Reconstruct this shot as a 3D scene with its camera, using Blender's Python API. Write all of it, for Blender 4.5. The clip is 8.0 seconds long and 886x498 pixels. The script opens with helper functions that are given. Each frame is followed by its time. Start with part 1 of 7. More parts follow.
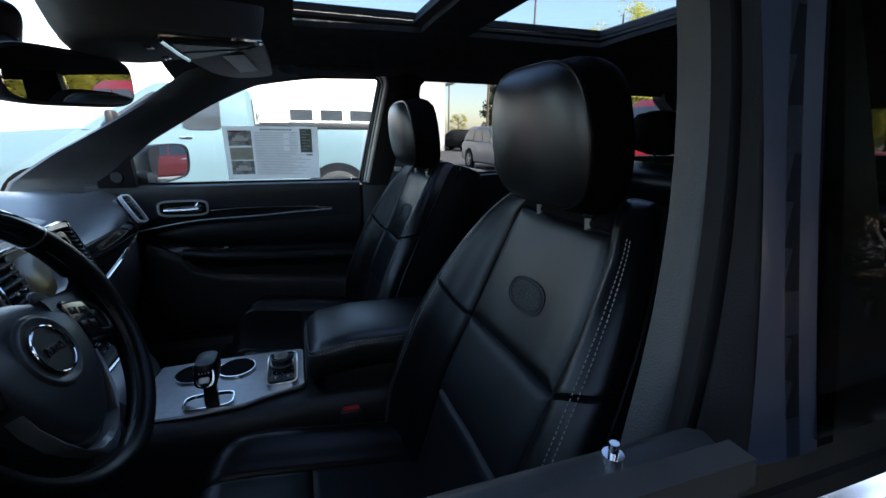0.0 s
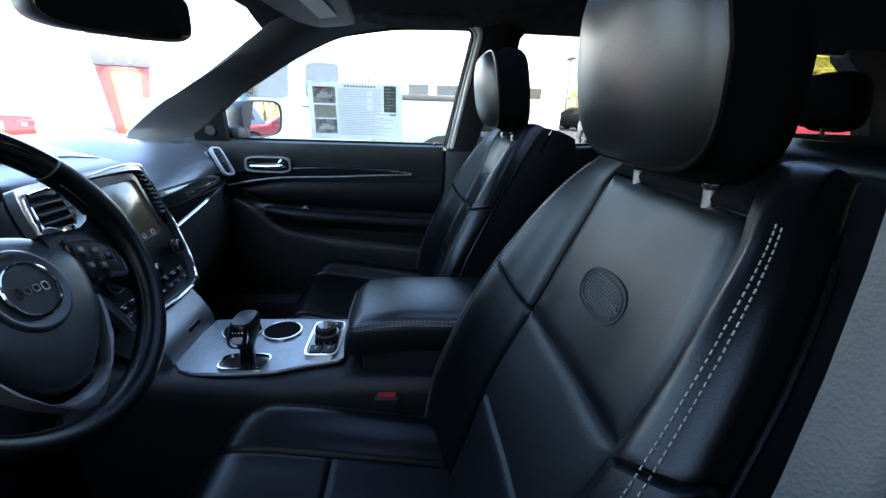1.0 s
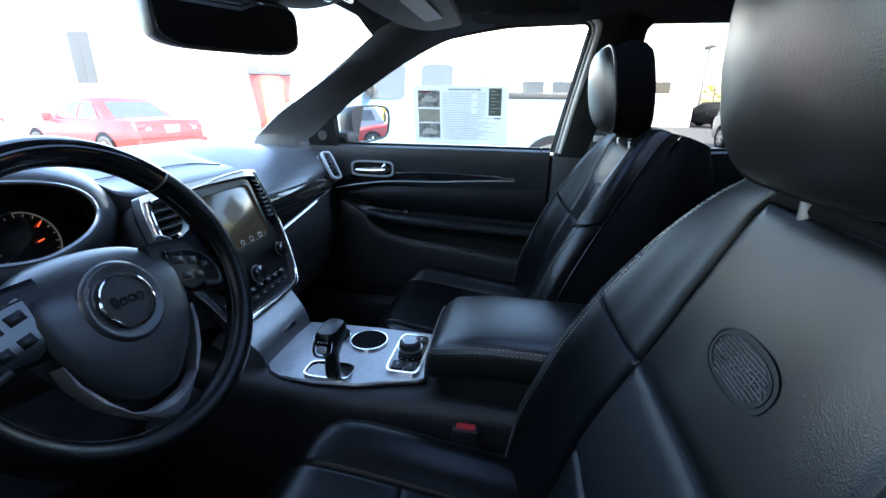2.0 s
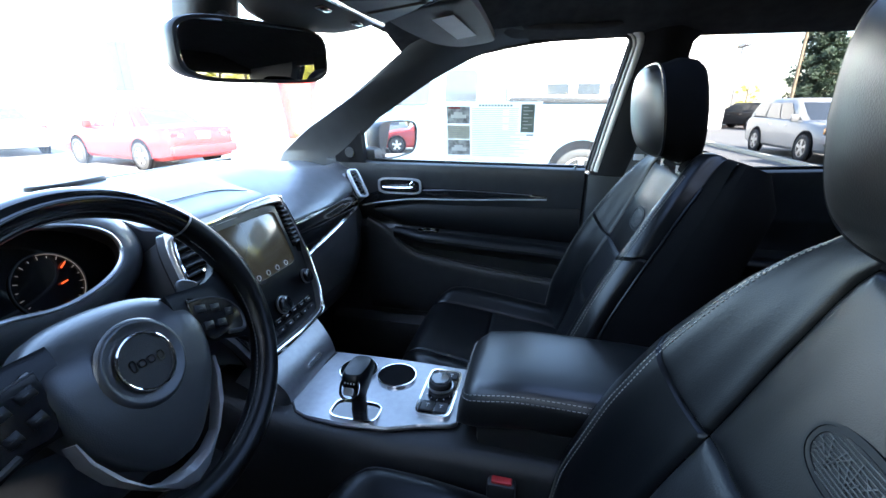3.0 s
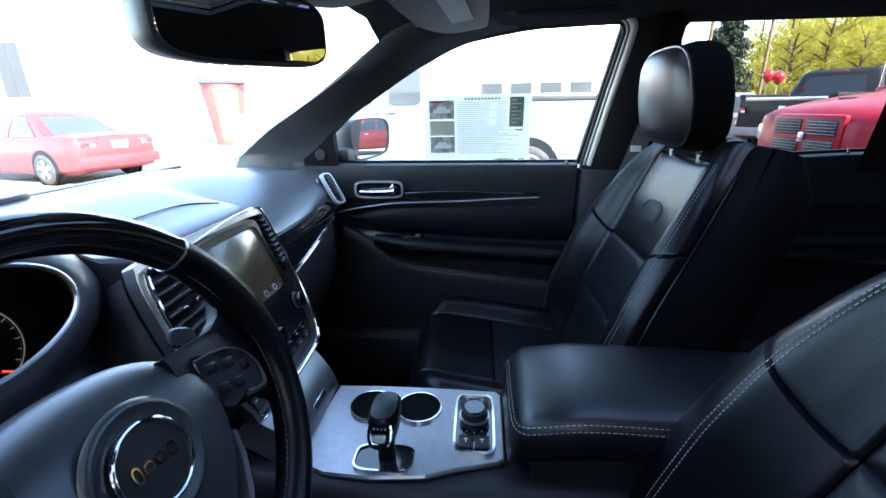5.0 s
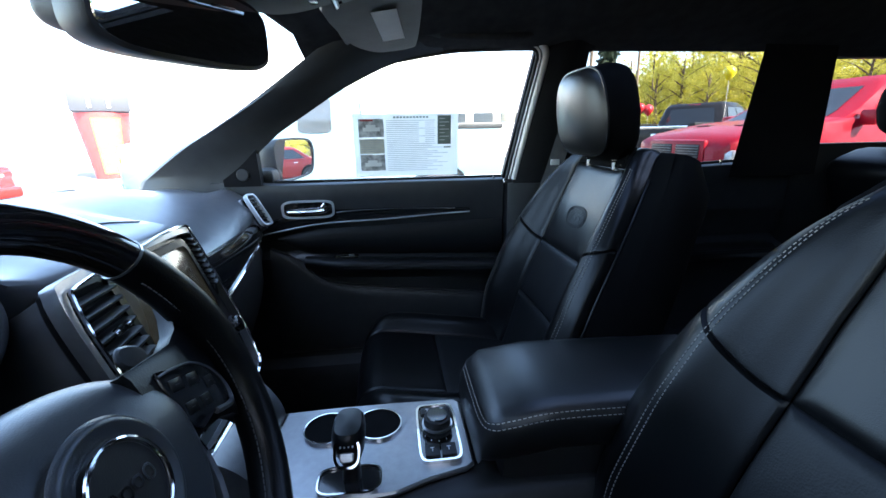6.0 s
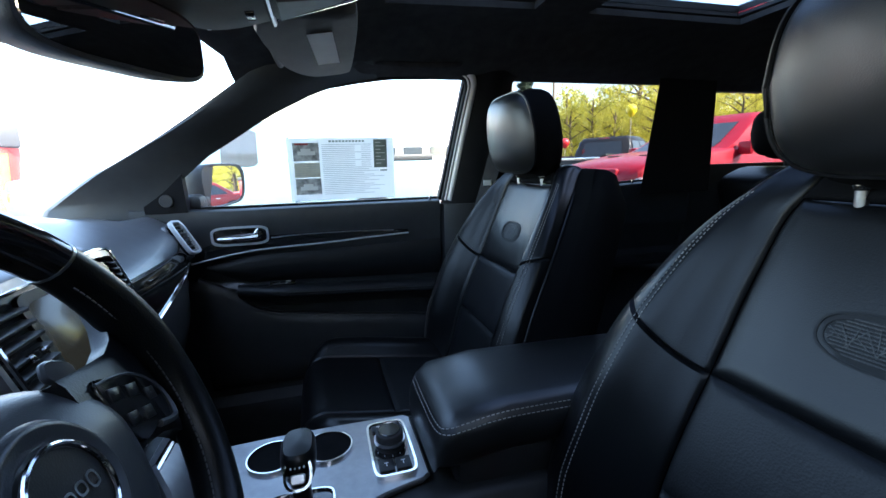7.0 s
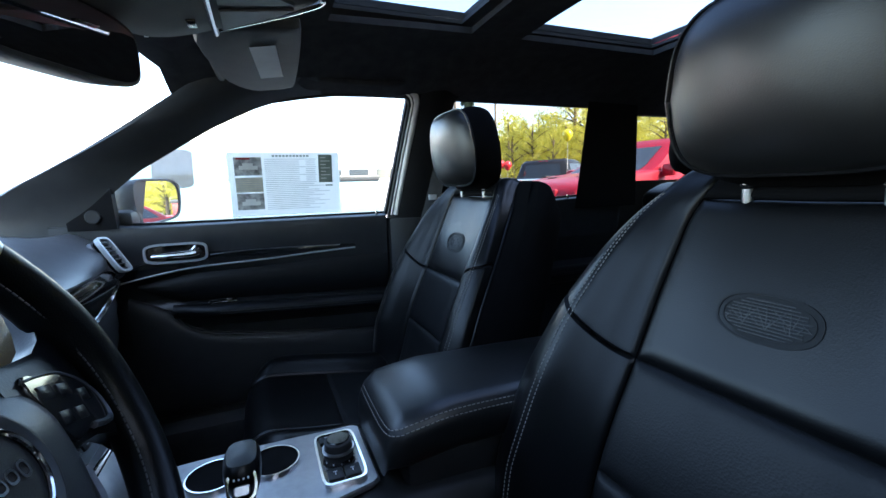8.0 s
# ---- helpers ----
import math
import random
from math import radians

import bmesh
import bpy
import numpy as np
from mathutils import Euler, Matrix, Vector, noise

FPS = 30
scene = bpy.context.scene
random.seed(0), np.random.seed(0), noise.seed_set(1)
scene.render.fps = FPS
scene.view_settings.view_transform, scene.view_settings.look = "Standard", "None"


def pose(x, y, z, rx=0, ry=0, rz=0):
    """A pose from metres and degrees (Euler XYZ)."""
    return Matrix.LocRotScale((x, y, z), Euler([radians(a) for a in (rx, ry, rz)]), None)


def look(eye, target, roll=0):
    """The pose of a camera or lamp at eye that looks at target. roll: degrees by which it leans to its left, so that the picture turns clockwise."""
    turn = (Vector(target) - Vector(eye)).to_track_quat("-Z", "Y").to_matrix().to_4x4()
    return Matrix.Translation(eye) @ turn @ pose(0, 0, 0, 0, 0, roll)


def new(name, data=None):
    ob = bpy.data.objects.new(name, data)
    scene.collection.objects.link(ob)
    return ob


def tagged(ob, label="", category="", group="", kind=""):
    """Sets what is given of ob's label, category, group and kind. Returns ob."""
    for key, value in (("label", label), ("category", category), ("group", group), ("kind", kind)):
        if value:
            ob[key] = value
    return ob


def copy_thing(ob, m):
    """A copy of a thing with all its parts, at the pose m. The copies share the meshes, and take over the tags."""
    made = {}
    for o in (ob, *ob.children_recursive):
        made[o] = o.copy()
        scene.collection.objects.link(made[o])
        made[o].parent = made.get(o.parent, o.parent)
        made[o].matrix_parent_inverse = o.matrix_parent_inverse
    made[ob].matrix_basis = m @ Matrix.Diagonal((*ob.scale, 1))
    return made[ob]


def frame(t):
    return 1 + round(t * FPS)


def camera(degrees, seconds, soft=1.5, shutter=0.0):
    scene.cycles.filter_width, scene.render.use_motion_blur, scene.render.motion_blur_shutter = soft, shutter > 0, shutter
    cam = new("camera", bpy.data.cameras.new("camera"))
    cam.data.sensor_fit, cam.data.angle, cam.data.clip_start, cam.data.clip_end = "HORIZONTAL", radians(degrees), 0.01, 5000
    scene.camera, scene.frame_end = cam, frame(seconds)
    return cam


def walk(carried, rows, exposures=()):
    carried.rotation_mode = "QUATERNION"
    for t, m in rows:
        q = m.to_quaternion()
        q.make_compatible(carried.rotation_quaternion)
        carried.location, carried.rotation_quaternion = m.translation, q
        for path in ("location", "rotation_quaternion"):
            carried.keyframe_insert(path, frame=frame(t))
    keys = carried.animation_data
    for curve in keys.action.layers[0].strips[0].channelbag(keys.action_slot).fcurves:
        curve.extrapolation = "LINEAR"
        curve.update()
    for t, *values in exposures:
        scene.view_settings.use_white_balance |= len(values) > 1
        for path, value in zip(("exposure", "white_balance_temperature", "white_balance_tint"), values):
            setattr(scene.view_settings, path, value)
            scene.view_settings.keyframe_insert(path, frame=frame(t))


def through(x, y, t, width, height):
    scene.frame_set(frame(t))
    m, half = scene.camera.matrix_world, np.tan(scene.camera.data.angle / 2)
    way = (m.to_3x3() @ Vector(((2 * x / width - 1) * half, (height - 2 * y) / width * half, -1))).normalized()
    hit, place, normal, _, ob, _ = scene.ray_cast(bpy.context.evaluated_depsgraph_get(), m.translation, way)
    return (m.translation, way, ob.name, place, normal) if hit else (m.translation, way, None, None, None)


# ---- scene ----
cam = camera(91.7, 8.0)
PATH = [
    (0, (-0.91, 0.322, 1.461), (0.917, -0.302, 0.938), 0.5),
    (0.5, (-0.84, 0.259, 1.432), (1.021, -0.181, 0.846), 1.5),
    (1, (-0.787, 0.214, 1.412), (1.106, 0.054, 0.786), 2.0),
    (1.5, (-0.745, 0.19, 1.414), (1.143, 0.329, 0.771), 1.5),
    (3, (-0.653, 0.224, 1.465), (1.196, 0.648, 0.832), 0.2),
    (3.5, (-0.621, 0.262, 1.476), (1.237, 0.673, 0.86), 0.7),
    (4, (-0.586, 0.305, 1.474), (1.265, 0.712, 0.834), -0.0),
    (5.5, (-0.57, 0.409, 1.431), (1.342, 0.381, 0.846), -1.1),
    (6, (-0.582, 0.437, 1.416), (1.338, 0.213, 0.902), -1.1),
    (6.5, (-0.591, 0.451, 1.397), (1.324, 0.063, 0.968), -1.6),
    (7, (-0.601, 0.458, 1.386), (1.29, -0.072, 1.01), -1.7),
    (7.5, (-0.615, 0.461, 1.372), (1.246, -0.201, 1.057), -1.5),
    (8, (-0.628, 0.463, 1.364), (1.198, -0.301, 1.08), -1.8),
]
walk(cam, [(t, look(eye, target, roll)) for t, eye, target, roll in PATH],
     [(0.0, 2.1), (0.5, 3.0), (1.0, 3.5), (1.5, 3.48), (3.0, 4.13), (3.5, 4.0), (4.0, 3.9), (5.5, 3.55), (7.0, 3.31), (8.0, 3.30)])

# ---- world, sun and exposure ----
SUN_EL, SUN_AZ = radians(40), math.atan2(-0.55, -0.75)
world = bpy.data.worlds.new("world")
scene.world = world
world.use_nodes = True
_wn = world.node_tree.nodes
_sky = _wn.new("ShaderNodeTexSky")
_sky.sky_type, _sky.sun_disc = "NISHITA", False
_sky.sun_elevation, _sky.sun_rotation = SUN_EL, math.pi / 2 - SUN_AZ
world.node_tree.links.new(_sky.outputs[0], _wn["Background"].inputs[0])
_wn["Background"].inputs[1].default_value = 0.15
sun = new("sun", bpy.data.lights.new("sun", "SUN"))
sun.data.energy, sun.data.angle, sun.data.color = 4.0, radians(0.5), (1.0, 0.95, 0.87)
sun.matrix_world = look((math.cos(SUN_AZ) * 30, math.sin(SUN_AZ) * 30, 30 * math.tan(SUN_EL)), (0, 0, 0))


# ---- materials ----
def mat(name, color, rough=0.5, metal=0.0, spread=0.25, scale=30.0, bump=0.0, bump_scale=400.0, coat=0.0,
        spec=0.5, stain=0.0, stain_scale=3.0, pieces=False, emit=None):
    """A procedural surface: base colour with variation at two scales, fine relief and uneven gloss."""
    m = bpy.data.materials.new(name)
    m.use_nodes = True
    nt = m.node_tree
    b, n, l = nt.nodes["Principled BSDF"], nt.nodes, nt.links
    b.inputs["Metallic"].default_value, b.inputs["Coat Weight"].default_value = metal, coat
    b.inputs["Coat Roughness"].default_value, b.inputs["Specular IOR Level"].default_value = 0.06, spec
    at = n.new("ShaderNodeTexCoord")
    fine = n.new("ShaderNodeTexNoise")
    fine.inputs["Scale"].default_value, fine.inputs["Detail"].default_value = scale, 5
    l.new(at.outputs["Object"], fine.inputs["Vector"])
    wide = n.new("ShaderNodeTexNoise")
    wide.inputs["Scale"].default_value, wide.inputs["Detail"].default_value = stain_scale, 3
    l.new(at.outputs["Object"], wide.inputs["Vector"])
    add = n.new("ShaderNodeMath")
    add.operation = "MULTIPLY_ADD"
    add.inputs[1].default_value = stain
    l.new(wide.outputs["Fac"], add.inputs[0])
    l.new(fine.outputs["Fac"], add.inputs[2])
    ramp = n.new("ShaderNodeMapRange")
    ramp.inputs["From Min"].default_value, ramp.inputs["From Max"].default_value = 0.3, 0.7 + stain
    ramp.inputs["To Min"].default_value, ramp.inputs["To Max"].default_value = 1 - spread, 1 + spread
    l.new(add.outputs[0], ramp.inputs["Value"])
    last = ramp.outputs[0]
    if pieces:
        info = n.new("ShaderNodeObjectInfo")
        isl = n.new("ShaderNodeMapRange")
        isl.inputs["To Min"].default_value, isl.inputs["To Max"].default_value = 0.75, 1.25
        l.new(info.outputs["Random"], isl.inputs["Value"])
        mul = n.new("ShaderNodeMath")
        mul.operation = "MULTIPLY"
        l.new(last, mul.inputs[0]), l.new(isl.outputs[0], mul.inputs[1])
        last = mul.outputs[0]
    mix = n.new("ShaderNodeVectorMath")
    mix.operation = "SCALE"
    mix.inputs[0].default_value = color
    l.new(last, mix.inputs["Scale"])
    l.new(mix.outputs[0], b.inputs["Base Color"])
    gloss = n.new("ShaderNodeMapRange")
    gloss.inputs["To Min"].default_value, gloss.inputs["To Max"].default_value = max(rough * 0.85, 0.01), min(rough * 1.15, 1)
    l.new(wide.outputs["Fac"], gloss.inputs["Value"])
    l.new(gloss.outputs[0], b.inputs["Roughness"])
    if bump:
        grain = n.new("ShaderNodeTexVoronoi")
        grain.inputs["Scale"].default_value = bump_scale
        l.new(at.outputs["Object"], grain.inputs["Vector"])
        bp = n.new("ShaderNodeBump")
        bp.inputs["Strength"].default_value, bp.inputs["Distance"].default_value = bump, 0.0003
        l.new(grain.outputs["Distance"], bp.inputs["Height"])
        l.new(bp.outputs[0], b.inputs["Normal"])
    if emit:
        b.inputs["Emission Color"].default_value = (*emit[:3], 1)
        b.inputs["Emission Strength"].default_value = emit[3]
    return m


def pane(name, tint, gloss=1.0, veil=0.0):
    """Thin flat glass: tinted, see-through, mirroring by Fresnel; a translucent share puts glare haze into it."""
    m = bpy.data.materials.new(name)
    m.use_nodes = True
    nt = m.node_tree
    nt.nodes.remove(nt.nodes["Principled BSDF"])
    clear, shine, mix, face, power, gain = (nt.nodes.new("ShaderNode" + k) for k in ("BsdfTransparent", "BsdfGlossy", "MixShader", "LayerWeight", "Math", "Math"))
    clear.inputs[0].default_value = (*tint, 1)
    shine.inputs["Roughness"].default_value = 0.01
    face.inputs[0].default_value = 0.5
    power.operation, gain.operation = "POWER", "MULTIPLY_ADD"
    power.inputs[1].default_value, gain.inputs[1].default_value, gain.inputs[2].default_value = 5.0, 0.9 * gloss, 0.035 * gloss
    nt.links.new(face.outputs["Facing"], power.inputs[0]), nt.links.new(power.outputs[0], gain.inputs[0])
    nt.links.new(gain.outputs[0], mix.inputs[0]), nt.links.new(clear.outputs[0], mix.inputs[1])
    nt.links.new(shine.outputs[0], mix.inputs[2])
    last = mix
    # glare haze painted into the glass as an uneven translucent white share
    if veil:
        haze, last, spots = (nt.nodes.new("ShaderNode" + k) for k in ("BsdfTranslucent", "MixShader", "TexNoise"))
        haze.inputs[0].default_value = (0.9, 0.88, 0.84, 1)
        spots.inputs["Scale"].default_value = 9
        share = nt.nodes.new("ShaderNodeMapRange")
        share.inputs["To Min"].default_value, share.inputs["To Max"].default_value = veil * 0.6, veil * 1.4
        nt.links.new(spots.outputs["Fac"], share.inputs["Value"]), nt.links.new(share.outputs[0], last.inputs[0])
        nt.links.new(mix.outputs[0], last.inputs[1]), nt.links.new(haze.outputs[0], last.inputs[2])
    nt.links.new(last.outputs[0], nt.nodes["Material Output"].inputs[0])
    return m


LEATHER = mat("black_leather", (0.0034, 0.0036, 0.0041), 0.31, bump=0.28, bump_scale=650, spread=0.18, scale=12, stain=0.5, spec=0.30)
VINYL = mat("black_soft_vinyl", (0.006, 0.0062, 0.0064), 0.37, bump=0.25, bump_scale=700, spread=0.15, scale=14, stain=0.5, spec=0.65)
LEATHER_PERF = mat("perforated_leather", (0.0065, 0.0070, 0.0080), 0.45, bump=0.6, bump_scale=420, spread=0.18, spec=0.28)
# flat black that puts the shade of cups, vents, arches and gaps into colour
WELL = mat("hollow_shade_black", (0.003, 0.003, 0.0035), 0.9, spread=0.3, spec=0.1)
SIDE = mat("black_side_vinyl", (0.003, 0.003, 0.0034), 0.8, bump=0.3, bump_scale=600, spread=0.2, spec=0.06)
EMBLEM = mat("stamped_leather", (0.0045, 0.0048, 0.0056), 0.55, spread=0.3, scale=300, spec=0.27)
PLASTIC = mat("black_plastic", (0.014, 0.0142, 0.015), 0.48, bump=0.4, bump_scale=900, spread=0.15)
DASH = mat("soft_dash_skin", (0.105, 0.110, 0.120), 0.32, bump=0.3, bump_scale=900, spread=0.12, spec=0.7)
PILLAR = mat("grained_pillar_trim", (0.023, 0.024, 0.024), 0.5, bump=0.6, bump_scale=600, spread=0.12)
# darker copy for black frames and for trim whose cabin shade is in its colour
PILLAR_DARK = mat("black_and_shaded_trim", (0.006, 0.006, 0.007), 0.65, bump=0.5, bump_scale=600, spread=0.15, spec=0.18)
DOOR_SKIN = mat("soft_door_skin", (0.026, 0.0268, 0.0285), 0.34, bump=0.4, bump_scale=800, spread=0.15)
SPOKE = mat("satin_metal", (0.34, 0.34, 0.35), 0.36, 0.5, spread=0.1, scale=60)
FABRIC = mat("black_headliner_cloth", (0.046, 0.045, 0.045), 0.95, bump=0.6, bump_scale=900, spread=0.2, spec=0.1)
VISOR = mat("grey_visor_vinyl", (0.056, 0.054, 0.050), 0.6, bump=0.4, bump_scale=900, spread=0.15)
CARPET = mat("black_carpet", (0.012, 0.012, 0.013), 1.0, bump=1.0, bump_scale=900, spread=0.4, spec=0.1)
RUBBER = mat("black_rubber", (0.02, 0.02, 0.02), 0.7, spread=0.2)
GLOSS = mat("piano_black", (0.012, 0.012, 0.013), 0.08, coat=0.6, spread=0.1)
CHROME = mat("chrome", (0.78, 0.78, 0.79), 0.08, 1.0, spread=0.05)
SATIN = mat("satin_silver", (0.60, 0.60, 0.61), 0.30, 1.0, spread=0.08, scale=60)
BRUSHED = mat("brushed_silver_trim", (0.34, 0.34, 0.35), 0.34, 0.85, spread=0.1, scale=90, stain=0.2)
HUB_SKIN = mat("airbag_cover_skin", (0.036, 0.039, 0.044), 0.36, bump=0.3, bump_scale=900, spread=0.12, spec=1.0)
THREAD = mat("grey_thread", (0.26, 0.245, 0.225), 0.8, spread=0.2)
RED_PLASTIC = mat("red_plastic", (0.5, 0.03, 0.03), 0.4)
FACE_BLACK = mat("satin_black_fascia", (0.008, 0.008, 0.009), 0.28, spread=0.1, spec=0.3)
SCREEN = mat("display_glass", (0.024, 0.025, 0.021), 0.18, coat=0.15, spread=0.15, scale=6, emit=(0.9, 0.85, 0.62, 0.002))
MIRROR = mat("mirror_glass", (0.8, 0.82, 0.82), 0.01, 1.0, spread=0.01)
WHITE_PAPER = mat("white_paper", (0.78, 0.78, 0.74), 0.7, spread=0.05)
SHEET = mat("thin_white_paper", (0.8, 0.8, 0.77), 0.7, spread=0.05)
INK = mat("grey_ink", (0.50, 0.50, 0.49), 0.7, spread=0.2)
INK_DARK = mat("dark_green_ink", (0.22, 0.26, 0.22), 0.7, spread=0.2)
INK_PHOTO = mat("printed_photo", (0.40, 0.40, 0.38), 0.6, spread=0.55, scale=60)
INK_BEIGE = mat("beige_print", (0.60, 0.58, 0.46), 0.6, spread=0.12, scale=50)
INK_RED = mat("red_ink", (0.4, 0.06, 0.06), 0.7)
_tr, _mx = SHEET.node_tree.nodes.new("ShaderNodeBsdfTranslucent"), SHEET.node_tree.nodes.new("ShaderNodeMixShader")
_tr.inputs[0].default_value, _mx.inputs[0].default_value = (0.9, 0.9, 0.88, 1), 0.62
SHEET.node_tree.links.new(SHEET.node_tree.nodes["Principled BSDF"].outputs[0], _mx.inputs[1])
SHEET.node_tree.links.new(_tr.outputs[0], _mx.inputs[2])
SHEET.node_tree.links.new(_mx.outputs[0], SHEET.node_tree.nodes["Material Output"].inputs[0])
# both front panes carry the painted glare haze, the windscreen most
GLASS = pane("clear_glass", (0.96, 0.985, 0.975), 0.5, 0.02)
SCREEN_GLASS = pane("hazed_windscreen", (0.95, 0.98, 0.97), 0.5, 0.06)
TINTED = pane("privacy_glass", (0.54, 0.54, 0.54), 0.3)
ROOF_GLASS = pane("roof_glass", (0.66, 0.69, 0.73), 0.25)
SILVER_TRIM = mat("silver_painted_plastic", (0.50, 0.50, 0.50), 0.36, 0.35, spread=0.06, scale=80)
DULL = mat("dull_grey_trim", (0.085, 0.085, 0.088), 0.42, 0.4, spread=0.12, scale=80)
THREAD_DARK = mat("dark_thread", (0.10, 0.10, 0.10), 0.8, spread=0.2)
SEAL = mat("silver_seal", (0.68, 0.66, 0.60), 0.4, 0.2, spread=0.1)
MARK = mat("white_mark", (0.7, 0.7, 0.7), 0.5, spread=0.02)
NEEDLE = mat("lit_red_needle", (0.8, 0.1, 0.02), 0.4, emit=(1.0, 0.10, 0.02, 0.12))
DIAL_MARK = mat("lit_dial_mark", (0.7, 0.7, 0.7), 0.4, emit=(1.0, 0.8, 0.6, 0.012))


# ---- building blocks ----
ORIGIN = {}


def thing(name, at, label, category, group="", kind="", local=False):
    """An empty at the thing's base. Its parts are given in world metres, or, if local, about the base."""
    ob = new(name)
    ob.empty_display_size = 0.05
    ob.location = at
    ORIGIN[ob.name] = Vector((0, 0, 0)) if local else Vector(at)
    return tagged(ob, label, category, group, kind)


def part(name, bm, material, parent, label="", smooth=True, kind=""):
    """Links a bmesh as one mesh under a thing or a part."""
    top = parent
    while top is not None and top.parent:
        top = top.parent
    if top is not None:
        shift = ORIGIN.get(top.name, Vector((0, 0, 0)))
        bm.transform(Matrix.Translation(-shift))
    me = bpy.data.meshes.new(name)
    bm.to_mesh(me)
    bm.free()
    me.materials.append(material)
    if smooth:
        me.polygons.foreach_set("use_smooth", [True] * len(me.polygons))
        me.set_sharp_from_angle(angle=radians(42))
    ob = new(name, me)
    if parent is not None:
        ob.parent = parent
    return tagged(ob, label, kind=kind)


def structure(name, bm, material, label, category, smooth=True):
    return tagged(part(name, bm, material, None, smooth=smooth), label, category, kind="structure")


def box(at, size, bevel=0.004, turn=None, seg=2):
    """A bevelled box about at."""
    bm = bmesh.new()
    bmesh.ops.create_cube(bm, size=1)
    bmesh.ops.scale(bm, vec=size, verts=bm.verts)
    if bevel:
        bmesh.ops.bevel(bm, geom=bm.edges[:], offset=min(bevel, min(size) * 0.49), segments=seg, profile=0.5, affect="EDGES")
    m = Matrix.Translation(at) @ (turn.to_4x4() if turn else Matrix())
    bm.transform(m)
    return bm


def rod(a, b, r, n=12, r2=None, bevel=0.0):
    """A rod from a to b."""
    a, b = Vector(a), Vector(b)
    bm = bmesh.new()
    bmesh.ops.create_cone(bm, cap_ends=True, segments=n, radius1=r, radius2=r if r2 is None else r2, depth=(b - a).length)
    if bevel:
        rims = [e for e in bm.edges if len(e.link_faces) == 2 and any(len(f.verts) > 4 for f in e.link_faces)]
        bmesh.ops.bevel(bm, geom=rims, offset=bevel, segments=2, profile=0.5, affect="EDGES")
    bm.transform(Matrix.Translation((a + b) / 2) @ (b - a).to_track_quat("Z", "Y").to_matrix().to_4x4())
    return bm


def spline(points, n=8, closed=False):
    """A smooth line through points."""
    p = [Vector(q) for q in points]
    k = len(p)
    out = []
    for i in range(k if closed else k - 1):
        if closed:
            a, b, c, d = (p[(i + j) % k] for j in (-1, 0, 1, 2))
        else:
            a, b, c, d = p[max(i - 1, 0)], p[i], p[i + 1], p[min(i + 2, k - 1)]
        for s in range(n):
            t = s / n
            out.append(0.5 * (2 * b + (c - a) * t + (2 * a - 5 * b + 4 * c - d) * t * t + (3 * b - a - 3 * c + d) * t ** 3))
    if not closed:
        out.append(p[-1])
    return out


def tube(line, r, n=8, closed=False, flat=1.0):
    """A tube along a line; r a radius or a function of 0..1."""
    line = [Vector(q) for q in line]
    bm = bmesh.new()
    k = len(line)
    rings = []
    side = None
    for i, q in enumerate(line):
        ahead = (line[(i + 1) % k] - line[i - 1]) if closed else (line[min(i + 1, k - 1)] - line[max(i - 1, 0)])
        ahead = ahead.normalized() if ahead.length > 1e-9 else Vector((0, 0, 1))
        if side is None:
            side = ahead.orthogonal().normalized()
        side = (side - ahead * side.dot(ahead)).normalized()
        up = ahead.cross(side)
        rad = r(i / (k - 1)) if callable(r) else r
        rings.append([bm.verts.new(q + rad * (math.cos(a) * side + flat * math.sin(a) * up))
                      for a in (2 * math.pi * j / n for j in range(n))])
    for i in range(k if closed else k - 1):
        a, b = rings[i], rings[(i + 1) % k]
        shift = 0
        if closed and i == k - 1:
            shift = min(range(n), key=lambda s: (a[0].co - b[s].co).length)
        for j in range(n):
            bm.faces.new((a[j], a[(j + 1) % n], b[(j + 1 + shift) % n], b[(j + shift) % n]))
    if not closed:
        bm.faces.new(rings[0][::-1]), bm.faces.new(rings[-1])
    bmesh.ops.recalc_face_normals(bm, faces=bm.faces)
    return bm


def loft(rows, caps=True, closed=True):
    """A skin over rows of equally many points."""
    bm = bmesh.new()
    rings = [[bm.verts.new(q) for q in row] for row in rows]
    for a, b in zip(rings, rings[1:]):
        for j in range(len(a) if closed else len(a) - 1):
            k = (j + 1) % len(a)
            bm.faces.new((a[j], a[k], b[k], b[j]))
    if caps and closed:
        bm.faces.new(rings[0][::-1]), bm.faces.new(rings[-1])
    bmesh.ops.recalc_face_normals(bm, faces=bm.faces)
    return bm


